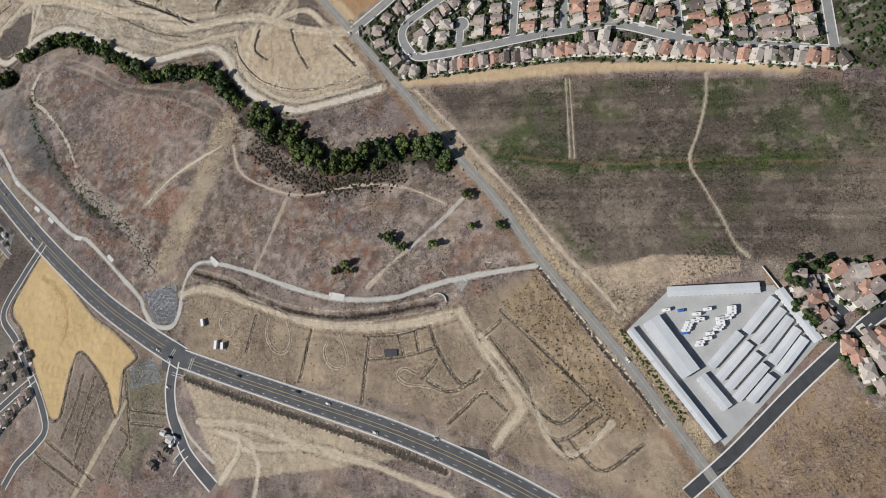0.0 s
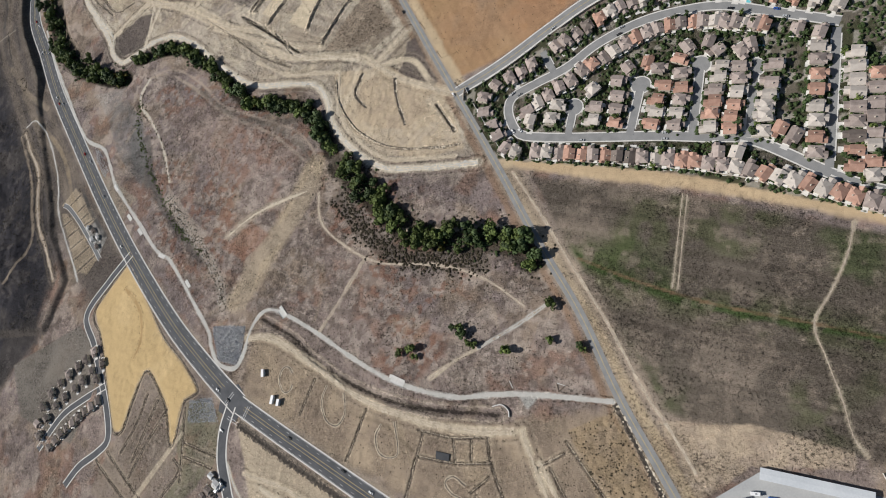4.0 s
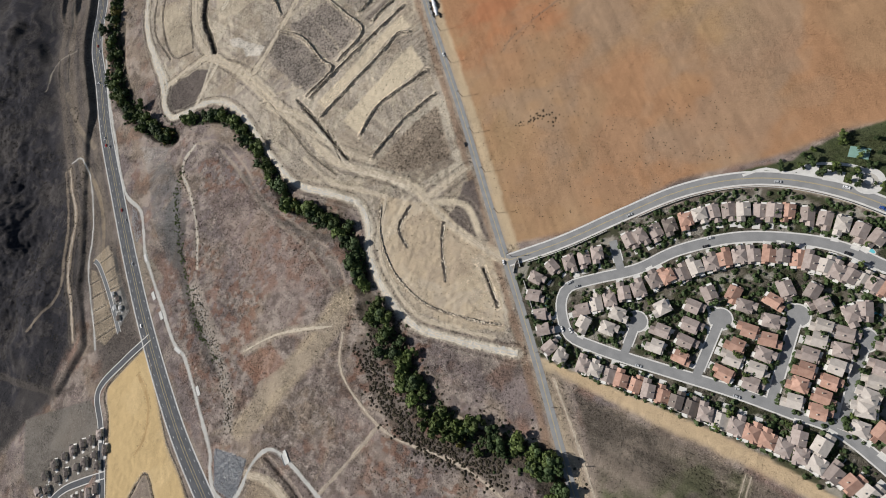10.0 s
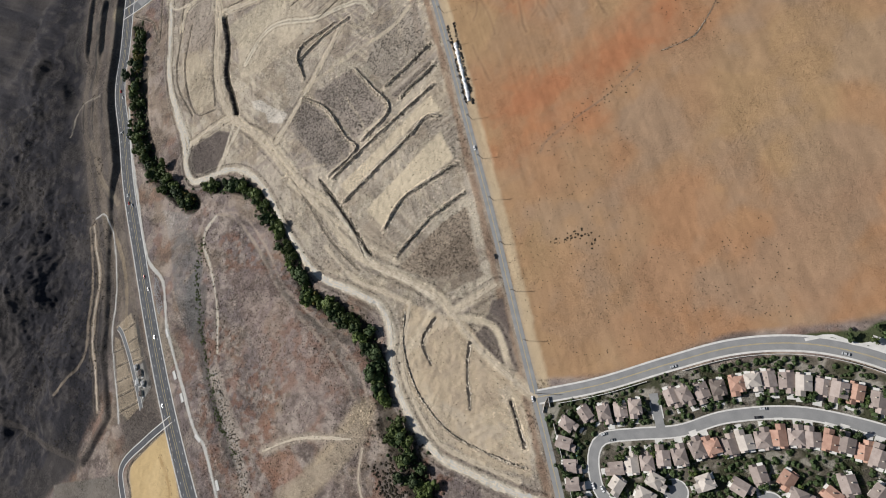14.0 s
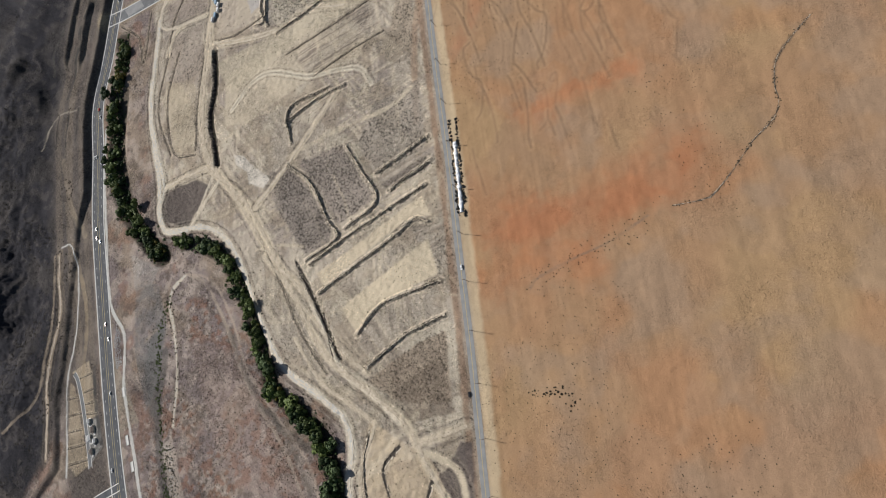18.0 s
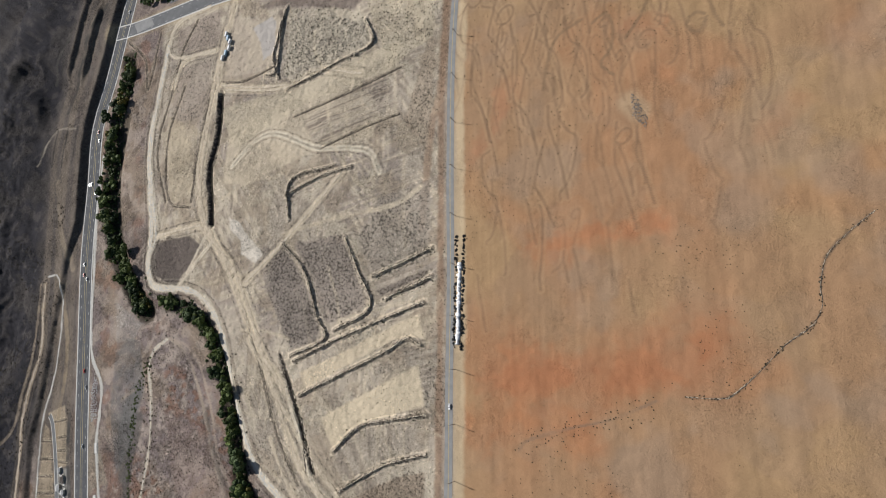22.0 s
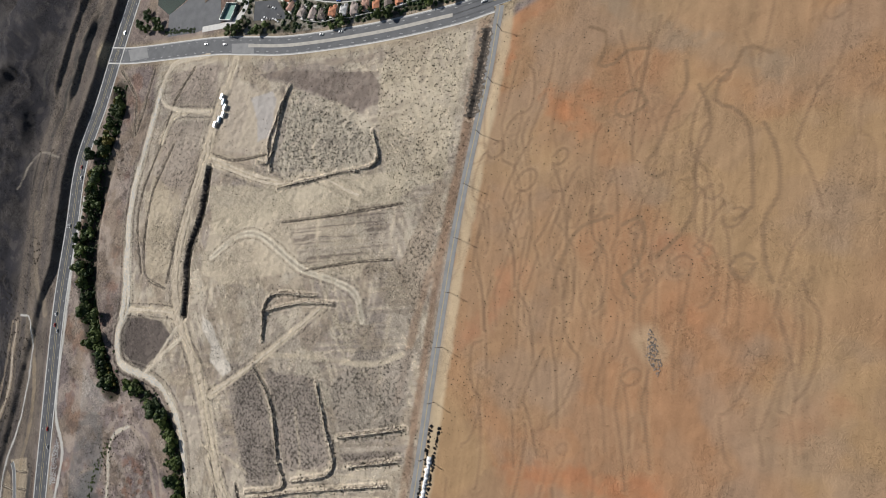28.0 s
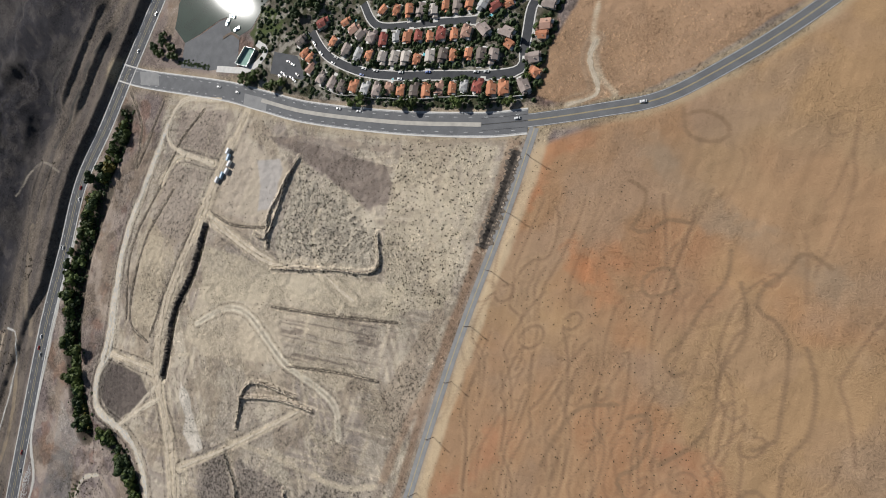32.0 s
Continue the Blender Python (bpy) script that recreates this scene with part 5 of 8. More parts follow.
    lay(fo * smooth(0.55, 0.7, fbm(48, 91)) * 0.5, (0.30, 0.215, 0.15))
    lay(fo * smooth(-6, 14, depth_in(GREYF) + wob * 2) * 0.5, (0.30, 0.205, 0.125))
    for pts, reach, rgb, power in STAINS:
        lay(fo * (1 - smooth(reach * 0.15, reach, away(pts, reach + 30) + wob * 3.0)) * power * (0.5 + 0.5 * smooth(0.35, 0.6, fbm(20, 541, 3))), rgb)
    G -= 0.6 * fo
    KD -= fo * 0.3
    KP -= fo * 0.3
    C[:] *= (1 + fo * ((plough(1.8, 30, 301) - 0.5) * 0.15 + (plough(6, 60, 305) - 0.5) * 0.10 + (fbm(7, 315, 3) - 0.5) * 0.12))[..., None]
    # fallow field with green growth
    fg = smooth(-2, 4, depth_in(GREEN) + wob * 0.4)
    lay(fg, (0.135, 0.112, 0.09))
    lay(fg * smooth(0.5, 0.62, fbm(55, 101)) * 0.6, (0.235, 0.19, 0.15))
    wet = 1 - smooth(2, 22, away(GREEN_STRIP, 40) + wob)
    lay(fg * np.clip(wet * 0.55 + smooth(0.54, 0.72, fbm(60, 105)) * 0.5, 0, 1) * smooth(0.35, 0.6, fbm(12, 108)), (0.08, 0.10, 0.036))
    lay(fg * (1 - smooth(1.5, 5, away(GREEN_STRIP, 12) + wob * 0.5)) * 0.9 * smooth(0.2, 0.45, fbm(18, 463, 2)), (0.055, 0.088, 0.028))
    for pts, power in ((GREEN_A, 0.75), (GREEN_B, 0.7), (GREEN_C, 0.6), (GREEN_D, 0.65)):
        lay(fg * smooth(-14, 10, depth_in(pts) + wob * 3) * power * smooth(0.3, 0.58, fbm(14, 467, 3)), (0.06, 0.082, 0.03))
    lay(fg * smooth(0.6, 0.7, fbm(8, 461, 3)) * 0.4, (0.30, 0.24, 0.19))
    C[:] *= (1 + fg * (plough(3, 70, 311, (1.0, -0.1)) - 0.5) * 0.45)[..., None]
    m = smooth(-1, 1, depth_in(TAN))
    G *= 1 - 0.75 * m
    KD *= 1 - m
    KP *= 1 - 0.6 * m
    # dark scrub hillside west of the highway
    dk = smooth(-8, 12, depth_in(DARK_HILLS, 60) + wob)
    lay(dk, (0.035, 0.033, 0.038))
    lay(dk * smooth(0.5, 0.66, mid) * 0.8, (0.06, 0.053, 0.05))
    west = smooth(10, 120, depth_in(DARK_HILLS, 130))
    lay(dk * smooth(0.52, 0.68, small) * 0.6, (0.085, 0.074, 0.07))
    H[:] += west * (ridges() * 19 + (fbm(48, 151, 3) - 0.5) * 11 + (fbm(15, 157, 3) - 0.5) * 6 + (fbm(6, 163, 2) - 0.5) * 2.6)
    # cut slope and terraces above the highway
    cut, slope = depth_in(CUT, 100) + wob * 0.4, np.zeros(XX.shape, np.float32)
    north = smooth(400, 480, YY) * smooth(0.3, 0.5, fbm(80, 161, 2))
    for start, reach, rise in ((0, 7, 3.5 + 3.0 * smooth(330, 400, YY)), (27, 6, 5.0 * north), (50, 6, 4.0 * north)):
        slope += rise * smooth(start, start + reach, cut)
    # shade of the east-facing cut slope, painted into the soil colour as well
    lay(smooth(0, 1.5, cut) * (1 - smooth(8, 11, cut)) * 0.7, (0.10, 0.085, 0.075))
    # bare bands of soil, the western strip darkened to imitate lens falloff
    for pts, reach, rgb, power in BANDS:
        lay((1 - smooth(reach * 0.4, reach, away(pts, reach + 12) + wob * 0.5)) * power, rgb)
    m = 1 - 0.75 * (1 - smooth(5, 10, away(BERM, 14) + wob * 0.4))
    G *= m
    KD *= m
    KP *= m
    for pts, rgb, power, weeds in PLOTS:
        m = smooth(-1.2, 1.5, depth_in(pts) + wob * 0.5) * power
        lay(m, rgb)
        KD += (weeds - 0.04 + 0.3 * (fbm(11, 651, 3) - 0.5) - KD) * m
        KP += ((0.34 if weeds > 0.3 else 0.2) - KP) * m
    m = smooth(-2, 5, depth_in(STRIPE) + wob)
    lay(m * smooth(0.5, 0.64, plough(1.5, 34, 661, (0.658, 0.753))) * 0.75, (0.17, 0.137, 0.112))
    lay(m * smooth(0.56, 0.7, plough(1.8, 28, 665, (0.658, 0.753))) * 0.7, (0.5, 0.43, 0.34))
    worn = 0.62 + 0.38 * smooth(0.38, 0.56, fbm(7, 491, 3))
    for pts, rgb, power in PATCHES:
        lay(smooth(-0.8, 1.2, depth_in(pts) + wob * 0.45) * power * (worn if power < 0.9 else 1), rgb)
    # bare tan fill
    lay(smooth(-1.0, 1.0, depth_in(TAN) + wob * 0.15), (0.51, 0.37, 0.19))
    lay(smooth(0, 2, depth_in(TAN)) * smooth(0.5, 0.62, fbm(34, 671, 3)) * 0.5, (0.56, 0.415, 0.225))
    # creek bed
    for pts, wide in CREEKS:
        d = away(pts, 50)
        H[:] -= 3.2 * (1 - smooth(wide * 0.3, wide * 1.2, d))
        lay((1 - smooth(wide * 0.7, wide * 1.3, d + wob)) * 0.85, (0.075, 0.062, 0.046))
    # banks and ditches, their shade painted dark beside a pale rim
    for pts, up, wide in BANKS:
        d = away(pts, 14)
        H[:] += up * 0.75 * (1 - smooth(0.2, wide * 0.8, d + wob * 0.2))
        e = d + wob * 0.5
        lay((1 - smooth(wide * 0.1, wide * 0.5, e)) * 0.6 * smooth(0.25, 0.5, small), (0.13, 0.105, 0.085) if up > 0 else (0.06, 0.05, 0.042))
        # dark marks thicken the painted shade along the bank
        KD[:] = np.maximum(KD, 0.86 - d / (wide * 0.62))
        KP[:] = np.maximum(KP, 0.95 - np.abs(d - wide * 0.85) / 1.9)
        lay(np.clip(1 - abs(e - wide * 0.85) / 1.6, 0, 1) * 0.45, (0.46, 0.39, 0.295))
    # curling ruts in the orange field, most of them along the ploughing
    u, v = np.array(PLOUGH), np.array((-PLOUGH[1], PLOUGH[0]))
    for i in range(215):
        r = random.Random(100 + i)
        p = np.array(RUTS[i % len(RUTS)]) + u * r.uniform(-95, 95) + v * r.uniform(-65, 65)
        if p[1] > 835 and i % 5:
            continue
        amp, ph, wave, length = r.uniform(2, 9), r.uniform(0, 6.28), r.uniform(9, 24), r.uniform(30, 110)
        line = [tuple(p + u * (k * 2.5 + 5 * math.sin(k * 5.0 / wave + ph)) + v * (amp * math.sin(k * 2.5 / wave + ph) + 4 * math.sin(k * 0.9 / wave))) for k in range(int(length / 2.5))]
        if i % 4 == 0:
            line += [(line[-1][0] + q * math.cos(a + ph) * (1 - 0.05 * a) - q * math.cos(ph), line[-1][1] + 1.3 * q * math.sin(a + ph) - 1.3 * q * math.sin(ph)) for q in (r.uniform(3, 8),) for a in np.arange(0, 5.6, 0.35)]
        d, power = away(line, 5, False), r.uniform(0.28, 0.68)
        lay(fo * (1 - smooth(0.2, 1.35, d)) * power, (0.205, 0.13, 0.082))
        lay(fo * np.clip(1 - np.abs(d - 2.2) / 1.1, 0, 1) * power * 0.5, (0.42, 0.285, 0.165))
    for pts in FIELD_RUTS:
        d = np.abs(away(pts, 6) - 0.5)
        lay(fo * (1 - smooth(0.3, 1.2, d)) * 0.7, (0.215, 0.14, 0.085))
    for pts in LINES:
        d = away(pts, 6)
        lay((1 - smooth(0.6, 1.9, d + wob * 0.1)) * 0.7, (0.13, 0.104, 0.083))
        lay(np.clip(1 - abs(d - 2.5) / 1.3, 0, 1) * 0.45, (0.42, 0.345, 0.255))
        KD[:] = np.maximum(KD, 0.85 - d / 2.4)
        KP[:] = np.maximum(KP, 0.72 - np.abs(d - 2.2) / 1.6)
        H[:] -= 0.5 * (1 - smooth(0.4, 1.8, d))
    # tracks, and narrow dark strips on the western terraces
    patchy = 0.45 + 0.75 * smooth(0.3, 0.62, fbm(13, 501, 3))
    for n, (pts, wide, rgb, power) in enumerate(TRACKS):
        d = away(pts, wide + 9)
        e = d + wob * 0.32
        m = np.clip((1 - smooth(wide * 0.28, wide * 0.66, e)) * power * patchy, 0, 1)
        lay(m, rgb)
        G *= 1 - 0.55 * m
        KD += (0.05 - KD) * m
        if wide >= 4:
            KD[:] = np.maximum(KD, (0.62 - np.abs(e - wide * 0.85) / 2.2) * power)
            KP[:] = np.maximum(KP, (0.62 - np.abs(e - wide * 0.42) / 1.8) * power)
        if wide < 5:
            m2 = np.clip(1 - abs(d - 0.85) / 0.7, 0, 1) * 0.5 * power
            lay(m2, tuple(c * 1.12 for c in rgb))
        else:
            for q, tone in ((wide * 0.16, 0.80), (wide * 0.36, 1.14)):
                lay(np.clip(1 - abs(d - q) / 0.8, 0, 1) * 0.4 * power * patchy, tuple(c * tone for c in rgb))
            lay(np.clip(1 - abs(e - wide * 0.85) / 1.6, 0, 1) * 0.35 * power, (0.17, 0.138, 0.11))
            lay(np.clip(1 - abs(e - wide * 1.1) / 1.2, 0, 1) * 0.3 * power, tuple(c * 0.95 for c in rgb))
    # faint trails of vehicles
    for area, count, rgb, seed in ((GRADED, 44, (0.58, 0.49, 0.36), 700), (HILL_LAND, 18, (0.36, 0.29, 0.22), 800), (PARCELS, 12, (0.38, 0.30, 0.21), 900)):
        q = np.array(area)
        inside = smooth(-1, 2, depth_in(area))
        for k in range(count):
            r = random.Random(seed + k)
            c = q[r.randrange(len(q))] * 0.62 + q[r.randrange(len(q))] * 0.38
            h, bend, line = r.uniform(0, 6.28), r.uniform(-0.05, 0.05), []
            x, y = c
            for _ in range(r.randrange(14, 34)):
                h += bend + r.uniform(-0.09, 0.09)
                x, y = x + 4 * math.cos(h), y + 4 * math.sin(h)
                line.append((x, y))
            lay(inside * (1 - smooth(0.4, r.uniform(1.4, 3.0), away(line, 5, False))) * r.uniform(0.2, 0.5) * patchy, rgb if k % 3 else tuple(v * 0.45 for v in rgb))
    # gardens: lawns and patios over ground already darkened for shade
    for pts in (SUBDIVISION, TOWN):
        m = smooth(-1, 1, depth_in(pts))
        lay(m * smooth(0.46, 0.56, fbm(8, 401, 3)) * 0.85, (0.048, 0.052, 0.026))
        KD *= 1 - m
        KP *= 1 - m
        lay(m * smooth(0.56, 0.62, fbm(5, 411, 2)) * 0.6, (0.42, 0.385, 0.33))
    G *= 0.35 + 0.8 * smooth(0.36, 0.64, fbm(38, 521, 4))
    for pts in (PAD1, PAD2, PAD3, MOUND2, NEDIRT):
        m = smooth(-1, 2, depth_in(pts))
        G *= 1 - 0.5 * m
        KD *= 1 - 0.6 * m * (KD < 0.5)
    # small relief, kept off the paved ground
    lumps = fbm(3.4, 171, 2) - 0.5
    H[:] += lumps * (0.55 + 0.5 * smooth(-1, 3, depth_in(GRADED)) + 1.6 * smooth(-1, 4, depth_in(MND)) + 1.3 * smooth(-1, 4, depth_in(ROUGH))) * (1 - 0.75 * fo) + (fbm(60, 121) - 0.5) * 2.2 + (fbm(14, 125, 3) - 0.5) * 0.9 + (fbm(4.5, 131, 2) - 0.5) * 0.35
    keep = np.ones(XX.shape, np.float32)
    for pts, wide in PAVED:
        keep *= smooth(wide, wide + 7, away(pts, wide + 10))
    for pts in LEVEL:
        keep *= 1 - smooth(-6, 0, depth_in(pts))
    keep *= 1 - smooth(300, 1500, np.maximum(np.maximum(GX[0] * 0 + XX - 200, -1300 - XX), np.maximum(-95 - YY, YY - 1075)))
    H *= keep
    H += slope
    H[:] -= 0.04
    ny, nx = XX.shape
    me = bpy.data.meshes.new("ground")
    me.vertices.add(nx * ny)
    me.vertices.foreach_set("co", np.stack([XX, YY, H], -1).astype(np.float32).ravel())
    i = np.arange(nx * ny).reshape(ny, nx)
    quads = np.stack([i[:-1, :-1], i[:-1, 1:], i[1:, 1:], i[1:, :-1]], -1).reshape(-1).astype(np.int32)
    nq = len(quads) // 4
    me.loops.add(nq * 4)
    me.loops.foreach_set("vertex_index", quads)
    me.polygons.add(nq)
    me.polygons.foreach_set("loop_start", np.arange(0, nq * 4, 4, dtype=np.int32))
    me.polygons.foreach_set("use_smooth", np.ones(nq, bool))
    me.update(calc_edges=True)
    layer = me.color_attributes.new("soil", "FLOAT_COLOR", "POINT")
    layer.data.foreach_set("color", np.concatenate([C, np.clip(G, 0.12, 1.2)[..., None]], -1).astype(np.float32).ravel())
    layer = me.color_attributes.new("marks", "FLOAT_COLOR", "POINT")
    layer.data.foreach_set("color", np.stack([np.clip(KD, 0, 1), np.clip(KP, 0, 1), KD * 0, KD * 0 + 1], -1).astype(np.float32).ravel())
    me.materials.append(M_GROUND)
    tagged(new("ground", me), "dry graded land with brown grass, orange ploughed soil and dirt tracks", "ground", kind="structure")
    return H


PLOUGH = (-0.62, 0.785)


def plough(across, along, seed, way=PLOUGH):
    return vnoise(1.0, seed, (XX * way[1] - YY * way[0]) / across, (XX * way[0] + YY * way[1]) / along)


def ridges():
    return 1 - np.abs(fbm(170, 141, 5) * 2 - 1) * 2.2


HEIGHT = build_ground()


def ground_z(x, y):
    return float(HEIGHT[min(np.searchsorted(GY, y), len(GY) - 1), min(np.searchsorted(GX, x), len(GX) - 1)])


# ---- roads ----
def road(name, pts, width, mat, label, z=0.03, kerb=0.0, centre=None, lanes=(), edge=False, category="road", trim=(0, 0)):
    line = rings(pts, 5.0)
    ob = tagged(new(name, ribbon_mesh(name, line, width, z, mat)), label, category, kind="structure")
    if kerb:
        for side in (1, -1):
            part_mesh("pavement", ribbon_mesh("pavement", offset(line, side * (width / 2 + kerb / 2))[trim[0]:len(line) - trim[1]], kerb, z + 0.08, M_CONCRETE, 0.25), ob, "pale concrete pavement with a kerb")
    if centre:
        for side in (0.22, -0.22):
            part_mesh("centre_line", ribbon_mesh("centre_line", offset(line, side), 0.2, z + 0.015, centre, 0.01), ob)
    if edge:
        for side in (1, -1):
            part_mesh("edge_line", ribbon_mesh("edge_line", offset(line, side * (width / 2 - 0.5)), 0.22, z + 0.015, M_WHITE, 0.01), ob)
    for lane in lanes:
        v, f = [], []
        fine = rings([tuple(p) for p in offset(line, lane)], 3.0)
        a, b = offset(fine, 0.12), offset(fine, -0.12)
        for i in range(0, len(fine) - 2, 4):
            k = len(v)
            v += [(*a[i], z + 0.016), (*b[i], z + 0.016), (*b[i + 1], z + 0.016), (*a[i + 1], z + 0.016)]
            f.append((k, k + 1, k + 2, k + 3))
        part_mesh("lane_dashes", mesh_of("lane_dashes", v, f, M_WHITE), ob)
    return ob, line


def disc(pts_center, r, n=24):
    return [(pts_center[0] + r * math.cos(6.2832 * i / n), pts_center[1] + r * math.sin(6.2832 * i / n)) for i in range(n)]


for piece, wide in ((HIGHWAY[:6], 15.5), (HIGHWAY[5:], 19.0)):
    highway, highway_line = road("highway_road", piece, wide, M_ASPHALT, "grey four-lane asphalt highway with a painted median", 0.05, 1.0, None, (wide * 0.33, -wide * 0.33), True)
    for side in (1.4, -1.4):
        part_mesh("median_line", ribbon_mesh("median_line", offset(highway_line, side), 0.3, 0.066, M_YELLOW, 0.01), highway)
tagged(new("junction_slab", slab("junction_slab", SPUR, 0.045, M_ASPHALT_DARK, 0.1)), "dark asphalt apron at a new highway entrance", "road", kind="structure")
north_road, north_line = road("north_road", NORTH_ROAD, 17.0, M_ASPHALT_MID, "wide grey asphalt boulevard with a bare median", 0.045, 1.1, None, (5.6, -5.6), True)
part_mesh("median", ribbon_mesh("median", rings(NORTH_ROAD[3:7], 5), 3.2, 0.16, M_GRAVEL, 0.2), north_road, "bare gravel median")
road("east_road", EAST_ROAD, 10.0, M_ASPHALT_MID, "grey two-lane road bending away over bare hills", 0.03, 0, M_YELLOW, (), True)
long_road, long_line = road("long_road", LONG_ROAD, 6.6, M_ASPHALT_OLD, "worn pale grey two-lane country road", 0.04, 0, M_YELLOW)
road("collector_road", COLLECTOR, 8.6, M_ASPHALT_OLD, "grey asphalt collector road curving round the houses", 0.035, 1.3, M_YELLOW)
road("loop_street", LOOP_STREET, 6.8, M_ASPHALT_OLD, "grey residential street looping between houses", 0.03, 1.0)
road("link_street", LINK, 6.0, M_ASPHALT_OLD, "short grey street joining two roads", 0.125, 0.8, trim=(1, 1))
for c in COURTS:
    court, _ = road("court_street", c, 5.8, M_ASPHALT_OLD, "grey cul-de-sac street with a round end", 0.125, 0.9, trim=(1, 1))
    part_mesh("turning_circle", slab("turning_circle", disc(c[1], 7.2), 0.134, M_ASPHALT_OLD), court)
    part_mesh("pavement", slab("pavement", disc(c[1], 8.2), 0.119, M_CONCRETE), court)
for c in CROSS_STREETS:
    road("cross_street", c, 5.6, M_ASPHALT_OLD, "grey residential cross street", 0.125, 0.8, trim=(1, 1))
road("south_street", SOUTH_STREET, 7.5, M_ASPHALT_DARK, "dark asphalt street beside the storage yard", 0.03, 1.0)
road("south_court", SOUTH_COURT, 5.5, M_ASPHALT_DARK, "dark asphalt cul-de-sac street", 0.02, 0.8)
road("branch_road", BRANCH_ROAD, 9.0, M_ASPHALT, "grey side road leaving the highway", 0.03, 1.4)
road("branch_fork", BRANCH_FORK, 6.5, M_ASPHALT, "grey asphalt street forking off the side road", 0.025, 1.0)
road("site_lane", WLANE, 4.6, M_ASPHALT_MID, "narrow grey lane between building lots", 0.03, 0.6)
road("west_road", WEST_ROAD, 6.5, M_ASPHALT, "grey new road round the bare fill", 0.03, 1.0)
road("west_street", WEST_STREET, 6.0, M_ASPHALT, "grey new residential street", 0.025, 1.0)
road("town_street", TOWN_STREET, 6.6, M_ASPHALT_DARK, "dark residential street looping through the town", 0.03, 0.9)
road("town_court", TOWN_COURT, 5.8, M_ASPHALT_DARK, "dark residential street between gardens", 0.025, 0.9)


tagged(new("bridge_deck", slab("bridge_deck", BRIDGE, 0.14, M_ASPHALT_OLD, 0.3)), "pale concrete bridge deck at the junction", "bridge", kind="structure")
tagged(new("junction_slab", slab("junction_slab", JUNC, 0.075, M_ASPHALT_OLD, 0.1)), "pale worn asphalt at a street junction", "road", kind="structure")
# painted crossings where the side road meets the highway
cx, cy = (CROSSW[0][0] + CROSSW[1][0]) / 2, (CROSSW[0][1] + CROSSW[1][1]) / 2
tagged(new("junction_slab", slab("junction_slab", [(-418, 30), (-396, 24), (-386, 44), (-402, 58), (-420, 52)], 0.07, M_ASPHALT, 0.1)), "grey asphalt of the highway junction", "road", kind="structure")
for dx, dy, turn in ((-11, 5, -30), (12, -4, -16), (-1, -13, 75)):
    crossing = empty("zebra_crossing", pose(cx + dx, cy + dy, 0.085, 0, 0, turn), "faded white crossing painted on asphalt", "crossing", "crossings")
    for k in (-1, 1):
        part("stripe", box_bm(k * 1.1 - 0.2, k * 1.1 + 0.2, -7, 7, 0, 0.012), M_WHITE, crossing)


# ---- dirt tracks, banks and ditches laid over the ground ----
def drape(name, pts, profile, mats, label, category, step=1.5, rough=0.22, seed=1, lift=0.10, mixed=0.0, thin=0.75):
    """A strip that follows the ground, with an uneven edge: profile gives (offset, height) across it, mats one material a strip."""
    line = rings(pts, step)
    rr = np.random.default_rng(seed)
    k, m = len(line), len(profile)
    t = np.gradient(line, axis=0)
    t /= np.hypot(t[:, 0], t[:, 1])[:, None] + 1e-9
    nrm = np.c_[-t[:, 1], t[:, 0]]
    swell = np.interp(np.arange(k), np.arange(0, k + 9, 9), rr.uniform(thin, 1.2, len(np.arange(0, k + 9, 9))))
    v = np.empty((k, m, 3))
    for j, (o, z) in enumerate(profile):
        p = line + nrm * (o * swell * (1 + rr.uniform(-rough, rough, k)) + rr.normal(0, 0.12, k))[:, None]
        gy, gx = np.clip(np.searchsorted(GY, p[:, 1]), 1, len(GY) - 1), np.clip(np.searchsorted(GX, p[:, 0]), 1, len(GX) - 1)
        g = np.maximum(np.maximum(HEIGHT[gy, gx], HEIGHT[gy - 1, gx]), np.maximum(HEIGHT[gy, gx - 1], HEIGHT[gy - 1, gx - 1]))
        fade = np.minimum(1, np.minimum(np.arange(k), np.arange(k)[::-1]) / 4)
        v[:, j, :2], v[:, j, 2] = p, g + lift + z * fade * (1 + rr.uniform(-rough, rough, k))
    used = []
    for x in mats:
        if x not in used:
            used.append(x)
    me = bpy.data.meshes.new(name)
    f = [(i * m + j, i * m + j + 1, (i + 1) * m + j + 1, (i + 1) * m + j) for i in range(k - 1) for j in range(m - 1)]
    me.from_pydata(v.reshape(-1, 3).tolist(), [], f)
    for x in used:
        me.materials.append(x)
    me.polygons.foreach_set("material_index", [used.index(mats[n % (m - 1)] if rr.random() > mixed else mats[rr.integers(len(mats))]) for n in range(len(f))])
    me.flip_normals()
    return tagged(new(name, me), label, category, kind="structure")


def track(pts, w, a, b, label, n):
    drape("dirt_track", pts, [(w * q, 0.02) for q in (-0.5, -0.3, -0.12, 0.1, 0.3, 0.5)], [a, b, a, b, a], label, "track", 1.4, 0.3, n, 0.10, 0.3, 0.5)


